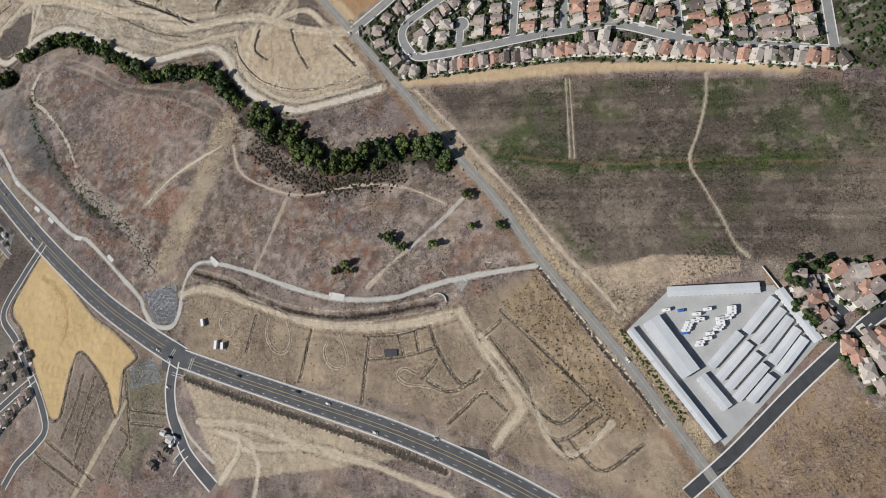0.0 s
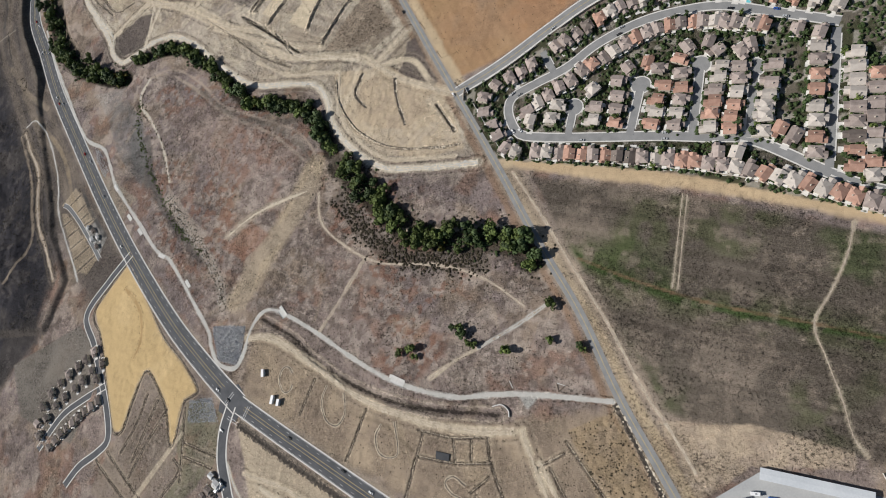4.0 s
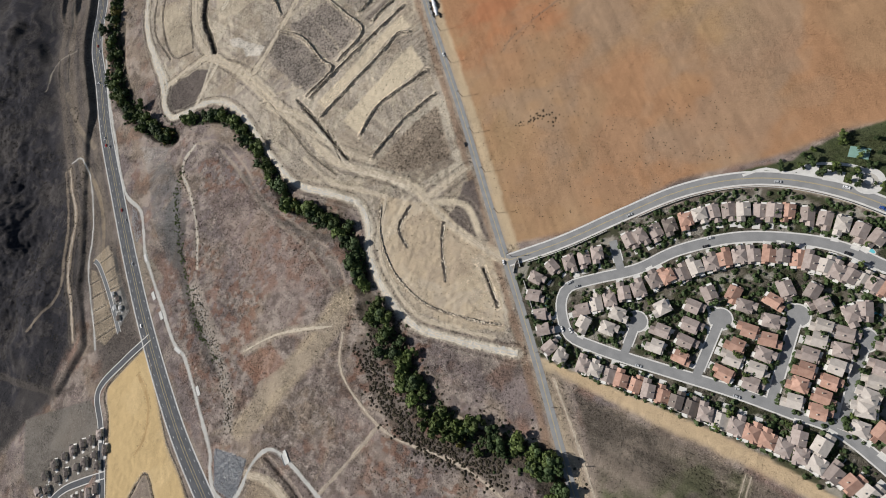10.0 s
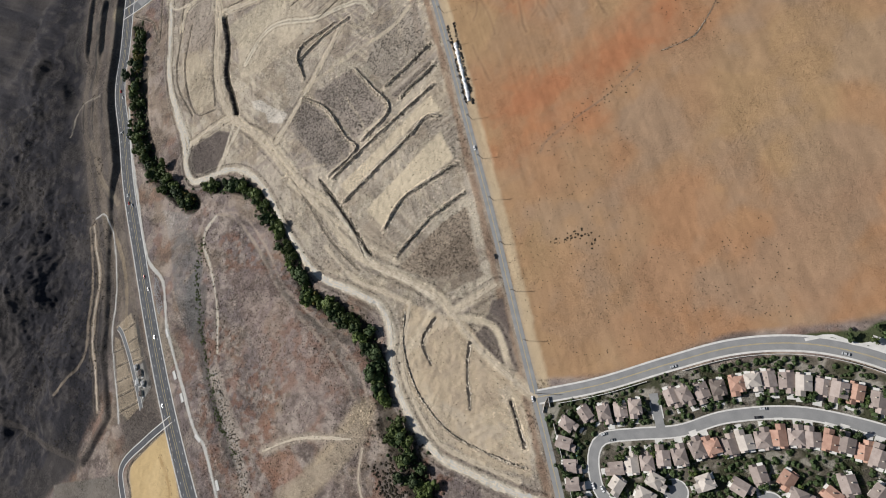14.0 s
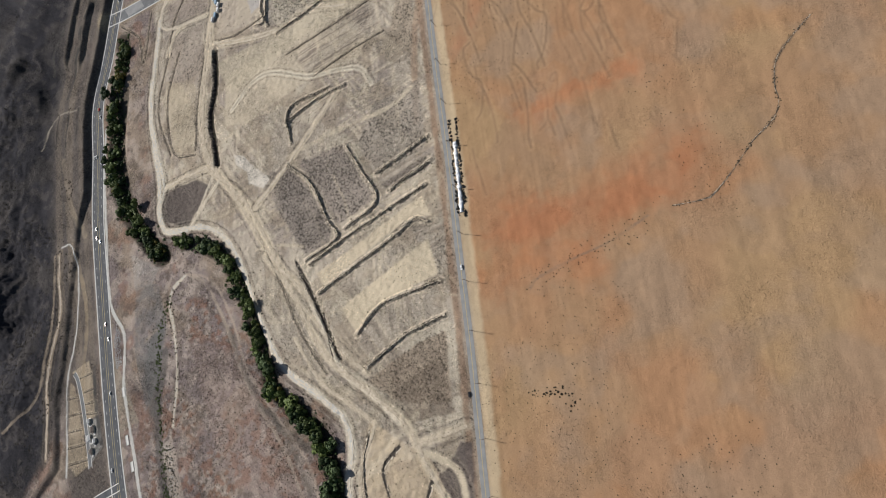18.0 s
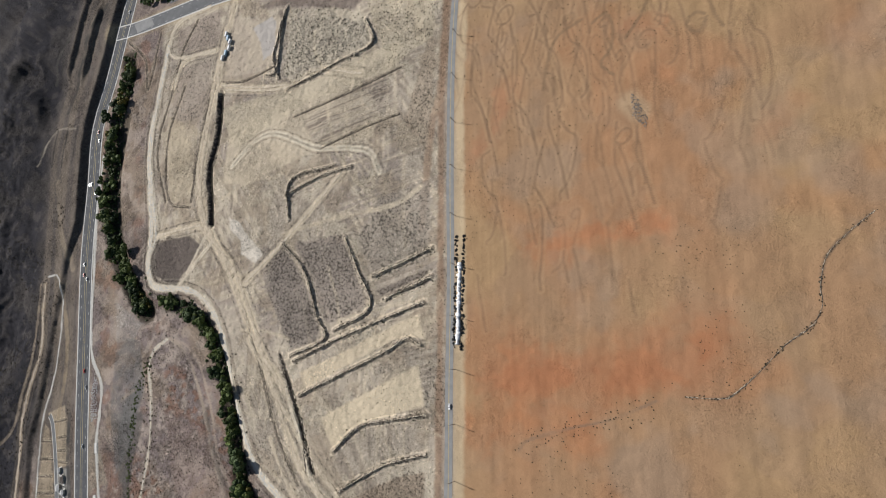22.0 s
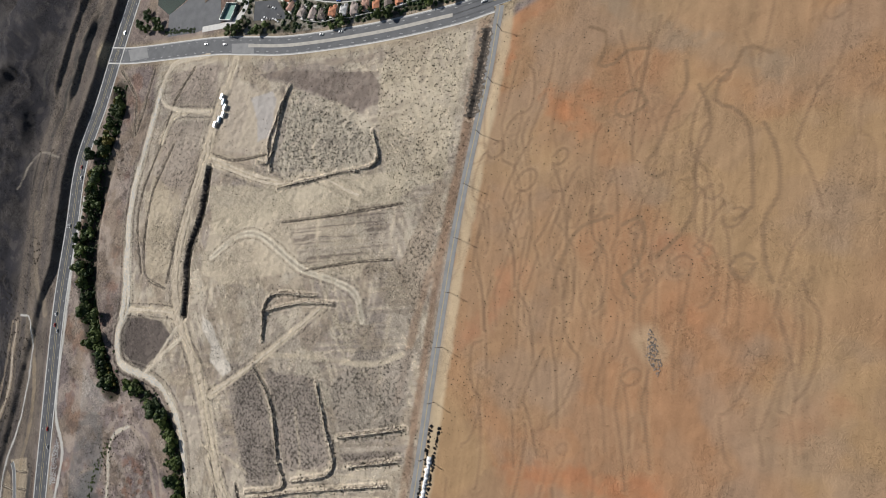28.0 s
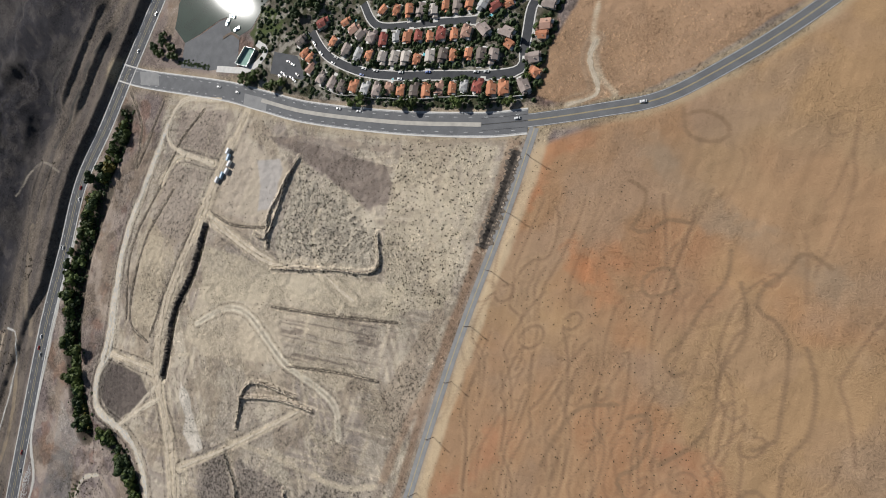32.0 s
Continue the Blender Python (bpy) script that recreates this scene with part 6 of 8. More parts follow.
n = 0
for pts, w, a, b, label in ((D1, 5.6, M_PALE, M_PATH, "pale haul road of packed dirt along the creek"), (D1N, 5.0, M_PALE, M_PATH, "pale haul road of packed dirt along the creek"), (D2, 3.6, M_TRACK, M_RUT, "tan dirt track with wheel ruts"),
                            (D2N, 3.4, M_TRACK, M_RUT, "tan dirt track with wheel ruts"), (D2P, 3.0, M_TRACK, M_RUT, "narrow tan dirt track"), (D3, 3.2, M_TRACK, M_PALE, "tan dirt track with wheel ruts"), (D4, 2.6, M_PALE, M_TRACK, "narrow pale dirt track"),
                            (D5, 2.4, M_TRACK, M_PALE, "tan dirt track across graded land"), (D9, 2.4, M_TRACK, M_PALE, "tan dirt track across graded land"), (D13, 3.4, M_TRACK, M_RUT, "tan dirt track beside a ditch"),
                            (D12, 3.2, M_TRACK, M_PALE, "tan dirt track across graded land"), (D15, 2.4, M_PALE, M_TRACK, "pale dirt track between plots"), (D21, 4.4, M_TRACK, M_RUT, "tan dirt track beside the channel"), (D20, 3.4, M_PATH, M_PATH, "pale grey surfaced path by the channel"),
                            (D22, 2.2, M_PATH, M_HILLTRACK, "grey path from the road"), (D22B, 2.4, M_HILLTRACK, M_TRACK, "brown track over dry grass"), (HILL2, 2.6, M_HILLTRACK, M_TRACK, "brown track along the creek bank"), (HILL4, 1.5, M_PALE, M_PATH, "narrow pale trail on the hill"),
                            (HILL5, 2.0, M_HILLTRACK, M_HILLTRACK, "narrow brown trail"), (D30, 3.0, M_TRACK, M_RUT, "tan dirt track between parcels"), (D31, 2.2, M_HILLTRACK, M_TRACK, "brown trail over dry grass"), (HILL3, 2.6, M_TRACK, M_PALE, "pale dirt track over dry grass"),
                            (D32, 2.2, M_PALE, M_TRACK, "narrow pale trail"), (D34, 3.0, M_TRACK, M_RUT, "tan dirt track to the road"), (GR2A, 0.9, M_HILLTRACK, M_TRACK, "narrow wheel track across the field"), (GR2B, 0.9, M_HILLTRACK, M_TRACK, "narrow wheel track across the field"), (VERGE_TRACK, 2.0, M_TRACK, M_HILLTRACK, "tan trail beside the country road"), (D30B, 2.6, M_TRACK, M_RUT, "tan dirt track between parcels"), (SD1, 3.0, M_TRACK, M_RUT, "tan dirt track on bare soil"), (WTRAIL, 3.0, M_HILLTRACK, M_TRACK, "brown track under dark hills"), (WDRAIN, 1.6, M_PATH, M_CONCRETE, "pale concrete drain along a cut slope"), (BRANCH_PATH, 2.0, M_PATH, M_PALE, "pale path beside the side road"), (GR3, 1.0, M_HILLTRACK, M_TRACK, "narrow track across the field"), (E1, 2.6, M_TRACK, M_RUT, "tan dirt track with wheel ruts"),
                            (E5, 2.4, M_PALE, M_TRACK, "pale scraped track"), (SW1, 3.0, M_TRACK, M_RUT, "tan dirt track"), (SW2, 2.4, M_PALE, M_TRACK, "pale dirt track"), (NEP1, 3.0, M_TRACK, M_RUT, "tan dirt track"),
                            (D33, 2.6, M_TRACK, M_RUT, "tan dirt track round a mound"), (N4, 2.8, M_TRACK, M_PALE, "tan dirt track between plots")):
    n += 1
    track(pts, w, a, b, label, n)
# dark strips paint the shaded sides of each bank below the crest
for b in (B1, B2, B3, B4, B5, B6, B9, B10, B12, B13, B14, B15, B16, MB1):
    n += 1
    drape("earth_bank", b, [(-1.5, -0.2), (-0.7, 0.4), (-0.1, 0.9), (0.4, 0.8), (1.0, 0.1), (1.7, -0.3)], [M_RUT, M_SCARP, M_PALE, M_SCARP, M_TRACK], "crumbling earth bank with shade painted dark and a pale crest", "bank", 1.1, 0.5, n, 0.0, 0.4, 0.35)
# near-black strips paint the shade inside each ditch
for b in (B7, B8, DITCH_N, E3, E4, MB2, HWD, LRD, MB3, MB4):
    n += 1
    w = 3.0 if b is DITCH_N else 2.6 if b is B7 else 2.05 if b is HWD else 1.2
    drape("ditch", b, [(-w * 1.5, 0.12), (-w, 0.05), (0, 0.02), (w, 0.05), (w * 1.6, 0.16)], [M_SCARP, M_DITCH, M_DITCH, M_SCARP if w > 2 else M_PALE], "drainage ditch cut in bare soil, its shade painted dark", "ditch", 1.2, 0.45, n, 0.04, 0.08 if w > 2 else 0.25, 0.8 if w > 2 else 0.5)
for b in (P0, P1, P2, P3, P4, P5, P6, P7, P8, P9, P10, P11, P12, P13, P14, P15, P16, *WFURROWS, *SFURROWS, E2, RP1, RP2, N1, N2, N3, N6, N7, N8, TAN + TAN[:1]):
    n += 1
    drape("plot_furrow", b, [(-0.6, 0.0), (0.0, -0.02), (0.15, 0.12), (0.7, 0.0)], [M_SCARP, M_SCARP, M_RUT], "shallow furrow marking a plot", "furrow", 1.1, 0.5, n, 0.08, 0.35, 0.3)
for b in (Q0, Q1, Q2, Q3):
    n += 1
    drape("plot_furrow", b, [(-1.3, 0.0), (-0.5, 0.05), (0.5, 0.05), (1.3, 0.0)], [M_RUT, M_SCARP, M_RUT], "looping track worn in bare soil", "furrow", 1.3, 0.35, n, 0.08)
drape("dry_wash", CRK, [(-0.4, 0.0), (-0.15, 0.02), (0.2, 0.02), (0.4, 0.0)], [M_RUT, M_DITCH, M_SCARP], "thin dark wash across the ploughed field", "ditch", 1.1, 0.7, 77, 0.08, 0.3, 0.15)


# ---- houses ----
def hip(bm, x0, x1, y0, y1, z, rise, over=0.45):
    """A hipped roof with eaves over a rectangle."""
    x0, x1, y0, y1 = x0 - over, x1 + over, y0 - over, y1 + over
    w, d = x1 - x0, y1 - y0
    e = min(w, d) / 2
    if w < d:
        a, b = (x0 + e, y0 + e * 0.9), (x0 + e, y1 - e * 0.9)
    else:
        a, b = (x0 + e * 0.9, y0 + e), (x1 - e * 0.9, y0 + e)
    lo = [bm.verts.new((x, y, z)) for x, y in ((x0, y0), (x1, y0), (x1, y1), (x0, y1))]
    un = [bm.verts.new((x, y, z - 0.22)) for x, y in ((x0, y0), (x1, y0), (x1, y1), (x0, y1))]
    p, q = bm.verts.new((*a, z + rise)), bm.verts.new((*b, z + rise))
    if w < d:
        fs = [(lo[0], lo[1], p), (lo[1], lo[2], q, p), (lo[2], lo[3], q), (lo[3], lo[0], p, q)]
    else:
        fs = [(lo[0], lo[1], q, p), (lo[1], lo[2], q), (lo[2], lo[3], p, q), (lo[3], lo[0], p)]
    for f in fs:
        bm.faces.new(f)
    for i in range(4):
        bm.faces.new((un[i], un[(i + 1) % 4], lo[(i + 1) % 4], lo[i]))
    bm.faces.new(un[::-1])


def gable(bm, x0, x1, y0, y1, z, rise, over=0.4):
    """A gabled roof, ridge along y."""
    x0, x1, y0, y1 = x0 - over, x1 + over, y0 - over, y1 + over
    m = (x0 + x1) / 2
    lo = [bm.verts.new(c) for c in ((x0, y0, z), (x1, y0, z), (x1, y1, z), (x0, y1, z), (m, y0, z + rise), (m, y1, z + rise))]
    for f in ((0, 4, 5, 3), (4, 1, 2, 5), (0, 1, 4), (2, 3, 5), (3, 2, 1, 0)):
        bm.faces.new([lo[i] for i in f])


HOUSES = {}
ROOF_WORD = ("grey-brown tile", "terracotta tile", "pale buff tile", "dark brown tile", "bright orange tile", "dark red tile", "pale grey")


def house_kit(shape, roof):
    """One house, front towards -y, 8.6 m wide, with its garage wing, cross gables, patio and drive."""
    w, d, h = 4.3, 6.2, (4.4, 3.0, 4.7)[shape % 3]
    mir = 1 if shape < 3 else -1
    ob = empty("house", pose(0, 0, 0), f"stucco suburban house with a {ROOF_WORD[roof]} roof and concrete drive", "house", "houses of the suburb")
    X = lambda a, b: (min(a * mir, b * mir), max(a * mir, b * mir))
    part("wall", box_bm(-w, w, -d + 3.0, d - 0.8, 0, h), M_STUCCO, ob)
    gx0, gx1 = X(-w, 0.6)
    part("garage_wall", box_bm(gx0, gx1, -d - 0.4, -d + 3.0, 0, h - 1.2), M_STUCCO, ob)
    bm = bmesh.new()
    if shape % 3 < 2:
        gable(bm, -w, w, -d + 3.0, d - 0.8, h, 1.75)
    else:
        hip(bm, -w, w, -d + 3.0, d - 0.8, h, (1.8, 1.6, 1.9)[shape % 3])
    roof_ob = part("roof", bm, M_ROOFS[roof], ob)
    bm = bmesh.new()
    gable(bm, gx0, gx1, -d - 0.4, -d + 4.6, h - 1.2, 1.35)
    part("garage_roof", bm, M_ROOFS[roof], ob)
    if shape % 3:
        bm = bmesh.new()
        x0, x1 = X(0.9, w - 0.1)
        gable(bm, x0, x1, -d + 2.0, -d + 6.2, h - 0.5, 1.35)
        part("porch_roof", bm, M_ROOFS[roof], ob)
    x0, x1 = X(-w + 0.3, -0.4)
    bm = bmesh.new()
    gable(bm, x0, x1, d - 3.6, d + 0.5, h - 0.9, 1.5)
    part("rear_roof", bm, M_ROOFS[roof], ob)
    part("rear_wall", box_bm(x0 + 0.1, x1 - 0.1, d - 0.8, d + 0.35, 0, h - 0.9), M_STUCCO, ob)
    x0, x1 = X(0.4, w - 0.4)
    part("patio_cover", box_bm(x0, x1, d - 0.7, d + 1.3, 2.35, 2.5), M_GARAGE, ob, "white patio cover")
    part("patio", box_bm(x0 - 0.3, x1 + 0.3, d - 0.8, d + 1.8, -0.1, 0.07), M_CONCRETE, ob, "pale concrete patio")
    bx = mir * 1.9
    part("chimney", box_bm(bx - 0.35, bx + 0.35, 1.6, 2.2, h, h + 2.3), M_STUCCO, roof_ob)
    part("garage_door", box_bm(gx0 + 0.4, gx1 - 0.4, -d - 0.46, -d - 0.4, 0.05, 2.15), M_GARAGE, ob, "white panelled garage door")
    x0, x1 = X(0.9, 1.8)
    part("front_door", box_bm(x0, x1, -d + 2.94, -d + 3.0, 0.05, 2.1), M_WOOD, ob)
    x0, x1 = X(2.2, 3.6)
    part("window", box_bm(x0, x1, -d + 2.96, -d + 3.0, 1.0, 2.3), M_GLASS, ob)
    for sx in (-1, 1):
        part("window", box_bm(min(sx * w, sx * (w + 0.04)), max(sx * w, sx * (w + 0.04)), 0.4, 2.0, 1.0, 2.2), M_GLASS, ob)
    part("driveway", box_bm(gx0 + 0.1, gx1 + 0.2, -d - 4.2, -d - 0.4, -0.1, 0.09), M_CONCRETE, ob, "pale concrete driveway")
    return ob


def put_house(x, y, face, roof=None, scale=1.0, wide=1.0):
    r = random.random()
    roof = roof if roof is not None else (1 if r < 0.27 else 0 if r < 0.68 else 2 if r < 0.97 else 3)
    shape = random.randrange(6)
    m = pose(x, y, 0, 0, 0, math.degrees(face)) @ Matrix.Diagonal((scale * wide * random.uniform(0.95, 1.04), scale * random.uniform(0.94, 1.05), scale, 1))
    if (shape, roof) not in HOUSES:
        ob = HOUSES[shape, roof] = house_kit(shape, roof)
        ob.matrix_basis = m
    else:
        copy_thing(HOUSES[shape, roof], m)


def facing(x, y, street):
    """The turn that points a house's front at the nearest point of a street."""
    line = rings(street, 2.0)
    k = np.argmin(np.hypot(line[:, 0] - x, line[:, 1] - y))
    return math.atan2(line[k, 1] - y, line[k, 0] - x) + math.pi / 2


def house_row(pts, street, **k):
    for x, y in pts:
        put_house(x, y, facing(x, y, street), **k)


random.seed(5)
GARDENS = []
spots = rings(ROW_SOUTH, 9.3)
house_row(spots, LOOP_STREET)
GARDENS += [tuple(p) for p in spots]
for row, street in ((ROW_R2, LOOP_STREET), (ROW_R3, LOOP_STREET), (ROW_R3B, LOOP_STREET), (ROW_R4, LOOP_STREET), (ROW_C1, COURTS[0]), (ROW_C2W, COURTS[1]), (ROW_C2E, COURTS[1]), (ROW_C2N, COURTS[1]),
                    (ROW_C3W, COURTS[2]), (ROW_C3N, COURTS[2]), (ROW_C3E, COURTS[2]), (ROW_C4W, COURTS[3]), (ROW_C4N, COURTS[3]), (ROW_C4E, COURTS[3])):
    house_row(row, street)
    GARDENS += row
for c in COLUMNS:
    s = min(CROSS_STREETS, key=lambda q: abs(q[0][0] + q[1][0] - c[0][0] - c[1][0]))
    pts = [tuple(p) for p in rings(c, 10.6)]
    house_row(pts, s)
    GARDENS += pts
for row, street in ((TOWN_A, TOWN_STREET), (TOWN_B, TOWN_STREET), (TOWN_C, TOWN_COURT), (TOWN_D, TOWN_COURT), (TOWN_E, TOWN_STREET), (TOWN_F, TOWN_STREET)):
    for x, y in row:
        put_house(x, y, facing(x, y, street), random.choice((1, 4, 4, 4, 5, 0, 0, 2, 6, 3, 1)), 0.84)
    GARDENS += row
# fill the gaps along the inner streets
streets = [np.vstack([rings(s, 3.0) for s in (LOOP_STREET, COLLECTOR, LINK, LONG_ROAD, *COURTS, *CROSS_STREETS)])][0]
left = 14
for c in COURTS + [LOOP_STREET]:
    line = rings(c, 5.0)
    for side in (12.6, -12.6):
        for x, y in offset(line, side):
            if left and -190 < x < 60 and np.hypot(streets[:, 0] - x, streets[:, 1] - y).min() > 11.0 and min(math.hypot(x - a, y - b) for a, b in GARDENS) > 10.2:
                put_house(x, y, facing(x, y, c))
                GARDENS.append((x, y))
                left -= 1
house_row(SOUTH_HOUSES, SOUTH_COURT)
GARDENS += SOUTH_HOUSES
for x, y in WEST_HOUSES:
    put_house(x, y, facing(x, y, WEST_STREET), random.choice((3, 3, 0)), 0.8)
for (x, y), roof in zip(((-674, 190), (-664, 187), (-653, 180), (-650, 169), (-662, 177)), (6, 3, 6, 3, 6)):
    put_house(x, y, 0.9, roof, 0.6)
for k, (x, y) in enumerate(BRANCH_HOUSES):
    put_house(x, y, 1.2, 6 if k < 2 else 3, 0.75)



# ---- trees ----
def crown_mesh(name, seed, rx, rz, base, mat, cards=420, size=0.75):
    """A crown of many small leaf sprays gathered in uneven clumps."""
    r = np.random.default_rng(seed)
    n = 9
    cen = r.normal(0, 0.5, (n, 3)) * (rx, rx, rz)
    cen[:, 2] = base + rz + np.clip(cen[:, 2], -rz * 0.6, rz * 0.8)
    rad = r.uniform(0.35, 0.62, n) * rx
    v, f = [], []
    for i in range(cards):
        k = r.integers(n)
        d = r.normal(0, 1, 3)
        d /= np.linalg.norm(d)
        c = cen[k] + d * rad[k] * r.uniform(0.7, 1.05) * (1, 1, 0.8)
        a = np.cross(d, r.normal(0, 1, 3))
        a *= size * r.uniform(0.5, 1.1) / (np.linalg.norm(a) + 1e-6)
        b = np.cross(d + r.normal(0, 0.35, 3), a) * r.uniform(0.5, 0.9)
        q = len(v)
        v += [c - a, c - b * 0.8, c + a, c + b]
        f.append((q, q + 1, q + 2, q + 3))
    return mesh_of(name, v, f, mat)


def trunk_bm(h, r0, seed):
    rnd = random.Random(seed)
    bm = bmesh.new()
    bmesh.ops.create_cone(bm, segments=7, radius1=r0, radius2=r0 * 0.5, depth=h, cap_ends=True, matrix=Matrix.Translation((0, 0, h / 2)))
    for i in range(4):
        a = i * 1.57 + rnd.uniform(-0.4, 0.4)
        m = Matrix.Translation((0, 0, h * rnd.uniform(0.6, 0.9))) @ Euler((0, radians(rnd.uniform(35, 60)), a)).to_matrix().to_4x4() @ Matrix.Translation((0, 0, h * 0.3))
        bmesh.ops.create_cone(bm, segments=5, radius1=r0 * 0.45, radius2=r0 * 0.15, depth=h * 0.6, cap_ends=True, matrix=m)
    return bm


def tree_kit(name, seed, rx, rz, trunk, mat, label, group, cards=420, size=0.75):
    ob = empty(name, pose(0, 0, 0), label, "tree", group)
    part("trunk", trunk_bm(trunk + rz * 0.7, 0.11 * rx, seed), M_BARK, ob)
    part_mesh("crown", crown_mesh("crown", seed, rx, rz, trunk, mat, cards, size), ob)
    return ob


KITS = {}


def put_tree(kind, x, y, s):
    m = pose(x, y, ground_z(x, y) - 0.1, 0, 0, random.uniform(0, 360)) @ Matrix.Scale(s, 4)
    if kind not in KITS:
        n, k = kind
        if n == "creek":
            ob = tree_kit("creek_tree", 10 + k, 3.2, 2.3, 1.6, (M_LEAF, M_LEAF2, M_LEAF, M_LEAF3)[k], ("broad olive-green cottonwood by the creek", "dense dark green willow by the creek", "leaning olive-green sycamore by the creek", "yellowing willow by the creek")[k], "trees along the creek", 520, 0.85)
        else:
            ob = tree_kit("garden_tree", 30 + k, 1.9, 1.6, 1.3, (M_LEAF2, M_LEAF, M_LEAF2)[k], "small dark green garden tree", "garden trees", 300, 0.55)
        ob.matrix_basis = m
        KITS[kind] = ob
    else:
        copy_thing(KITS[kind], m)


random.seed(11)
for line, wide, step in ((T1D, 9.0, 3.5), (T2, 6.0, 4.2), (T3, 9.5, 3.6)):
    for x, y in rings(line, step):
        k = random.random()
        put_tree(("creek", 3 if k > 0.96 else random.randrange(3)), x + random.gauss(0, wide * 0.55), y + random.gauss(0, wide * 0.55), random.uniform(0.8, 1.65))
for x, y in TREES:
    put_tree(("creek", random.randrange(3)), x, y, random.uniform(0.6, 1.0))
clumps = []
left = 285
for n, (x, y) in enumerate(GARDENS):
    for _ in range(random.choice((13, 15, 17, 19))):
        a = random.uniform(0, 6.28)
        q = random.uniform(5.2, 8.4)
        px, py, sc = x + q * math.cos(a), y + q * math.sin(a), random.uniform(0.6, 1.3)
        if left and random.random() < 0.07:
            put_tree(("garden", random.randrange(3)), px, py, sc)
            left -= 1
        else:
            clumps.append((px, py, 0.0, sc * random.uniform(1.0, 2.5)))
for x, y in NTR:
    put_tree(("creek", random.randrange(3)), x, y, random.uniform(0.8, 1.2))


def bushes(name, spots, mat, label, category, seed, flat=0.7):
    """Many low bushes in one mesh: uneven domes of leaf sprays."""
    r = np.random.default_rng(seed)
    kits = []
    for k in range(5):
        n = 26
        d = r.normal(0, 1, (n, 3))
        d[:, 2] = abs(d[:, 2])
        d /= np.linalg.norm(d, axis=1)[:, None]
        c = d * r.uniform(0.6, 1.0, (n, 1)) * (1, 1, flat)
        a = np.cross(d, r.normal(0, 1, (n, 3)))
        a *= 0.42 / np.linalg.norm(a, axis=1)[:, None]
        b = np.cross(d, a) * 0.9
        kits.append(np.stack([c - a, c - b, c + a, c + b], 1).reshape(-1, 3))
    v = np.concatenate([kits[i % 5] * s + (x, y, z) for i, (x, y, z, s) in enumerate(spots)])
    f = np.arange(len(v)).reshape(-1, 4)
    me = bpy.data.meshes.new(name)
    me.from_pydata(v.tolist(), [], f.tolist())
    me.materials.append(mat)
    return tagged(new(name, me), label, category, kind="stuff")


def sprinkle(count, seed, size, pts=None, line=None, wide=8.0, clump=None):
    """Spots for bushes inside an outline or along a line, thinned into drifts."""
    r = np.random.default_rng(seed)
    if line is not None:
        l = rings(line, 1.0)
        p = l[r.integers(0, len(l), count)] + r.normal(0, wide, (count, 2))
    else:
        q = np.array(pts)
        p = r.uniform(q.min(0), q.max(0), (count * 3, 2))
        ins = np.zeros(len(p), bool)
        for a, b in zip(q, np.roll(q, -1, axis=0)):
            ins ^= ((a[1] > p[:, 1]) != (b[1] > p[:, 1])) & (p[:, 0] < (b[0] - a[0]) * (p[:, 1] - a[1]) / (b[1] - a[1] + 1e-9) + a[0])
        p = p[ins]
    if clump:
        p = p[fbm(clump, seed, 3, p[:, 0], p[:, 1]) > 0.5]
    near = np.min([np.hypot(*(p[:, None] - rings(q, 8.0)[None]).transpose(2, 0, 1)).min(1) - w for q, w in ((LONG_ROAD, 4.5), (HIGHWAY, 10), (NORTH_ROAD, 12), (COLLECTOR, 6), (D1, 4), (D20, 3.5), (D2, 3))], axis=0)
    p = p[near > 0]
    return [(x, y, ground_z(x, y) - 0.05, r.uniform(*size)) for x, y in p[:count]]


for x, y in ((112, 92), (118, 97), (125, 93), (133, 97), (110, 84), (112, 66), (118, 60), (124, 47), (128, 42), (116, 78), (121, 54), (132, 88)):
    put_tree(("creek", 1), x, y, random.uniform(0.7, 1.05))
def yard_spots(pts, ways, count, seed, free=()):
    """Spots for trees and shrubs in yards, clear of houses, streets and open plots."""
    homes, road_pts = np.array(GARDENS), np.vstack([rings(w, 3.0) for w in ways])
    out = []
    for x, y, z, q in sprinkle(count, seed, (0.9, 2.3), pts):
        if np.hypot(homes[:, 0] - x, homes[:, 1] - y).min() > 6.3 and np.hypot(road_pts[:, 0] - x, road_pts[:, 1] - y).min() > 6.2 and all(math.hypot(x - a, y - b) > c for a, b, c in free):
            out.append((x, y, 0.0, q))
    return out


clumps += yard_spots(SUBDIVISION, (LOOP_STREET, COLLECTOR, LINK, *COURTS, *CROSS_STREETS), 4200, 55)
clumps += yard_spots(TOWN, (TOWN_STREET, TOWN_COURT, NORTH_ROAD), 2600, 56, ((-842, 756, 24), (-882, 726, 14), (-915, 700, 30)))
bushes("garden_shrubs", clumps, M_LEAF2, "dark green shrubs and hedges in house gardens", "shrubs", 3, 1.0)
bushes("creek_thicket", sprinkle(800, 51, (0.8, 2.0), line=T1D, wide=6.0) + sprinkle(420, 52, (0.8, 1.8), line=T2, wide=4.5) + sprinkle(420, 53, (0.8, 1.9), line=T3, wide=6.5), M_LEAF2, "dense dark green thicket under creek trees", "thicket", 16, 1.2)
CREEK_SCRUB = sprinkle(900, 21, (0.5, 1.5), line=SCRUB3, wide=7) + sprinkle(700, 22, (0.5, 1.4), line=T3, wide=11) + sprinkle(300, 23, (0.5, 1.1), line=T2, wide=8)
bushes("creek_scrub", CREEK_SCRUB, M_SCRUB, "dry dark scrub on the creek banks", "scrub", 5)
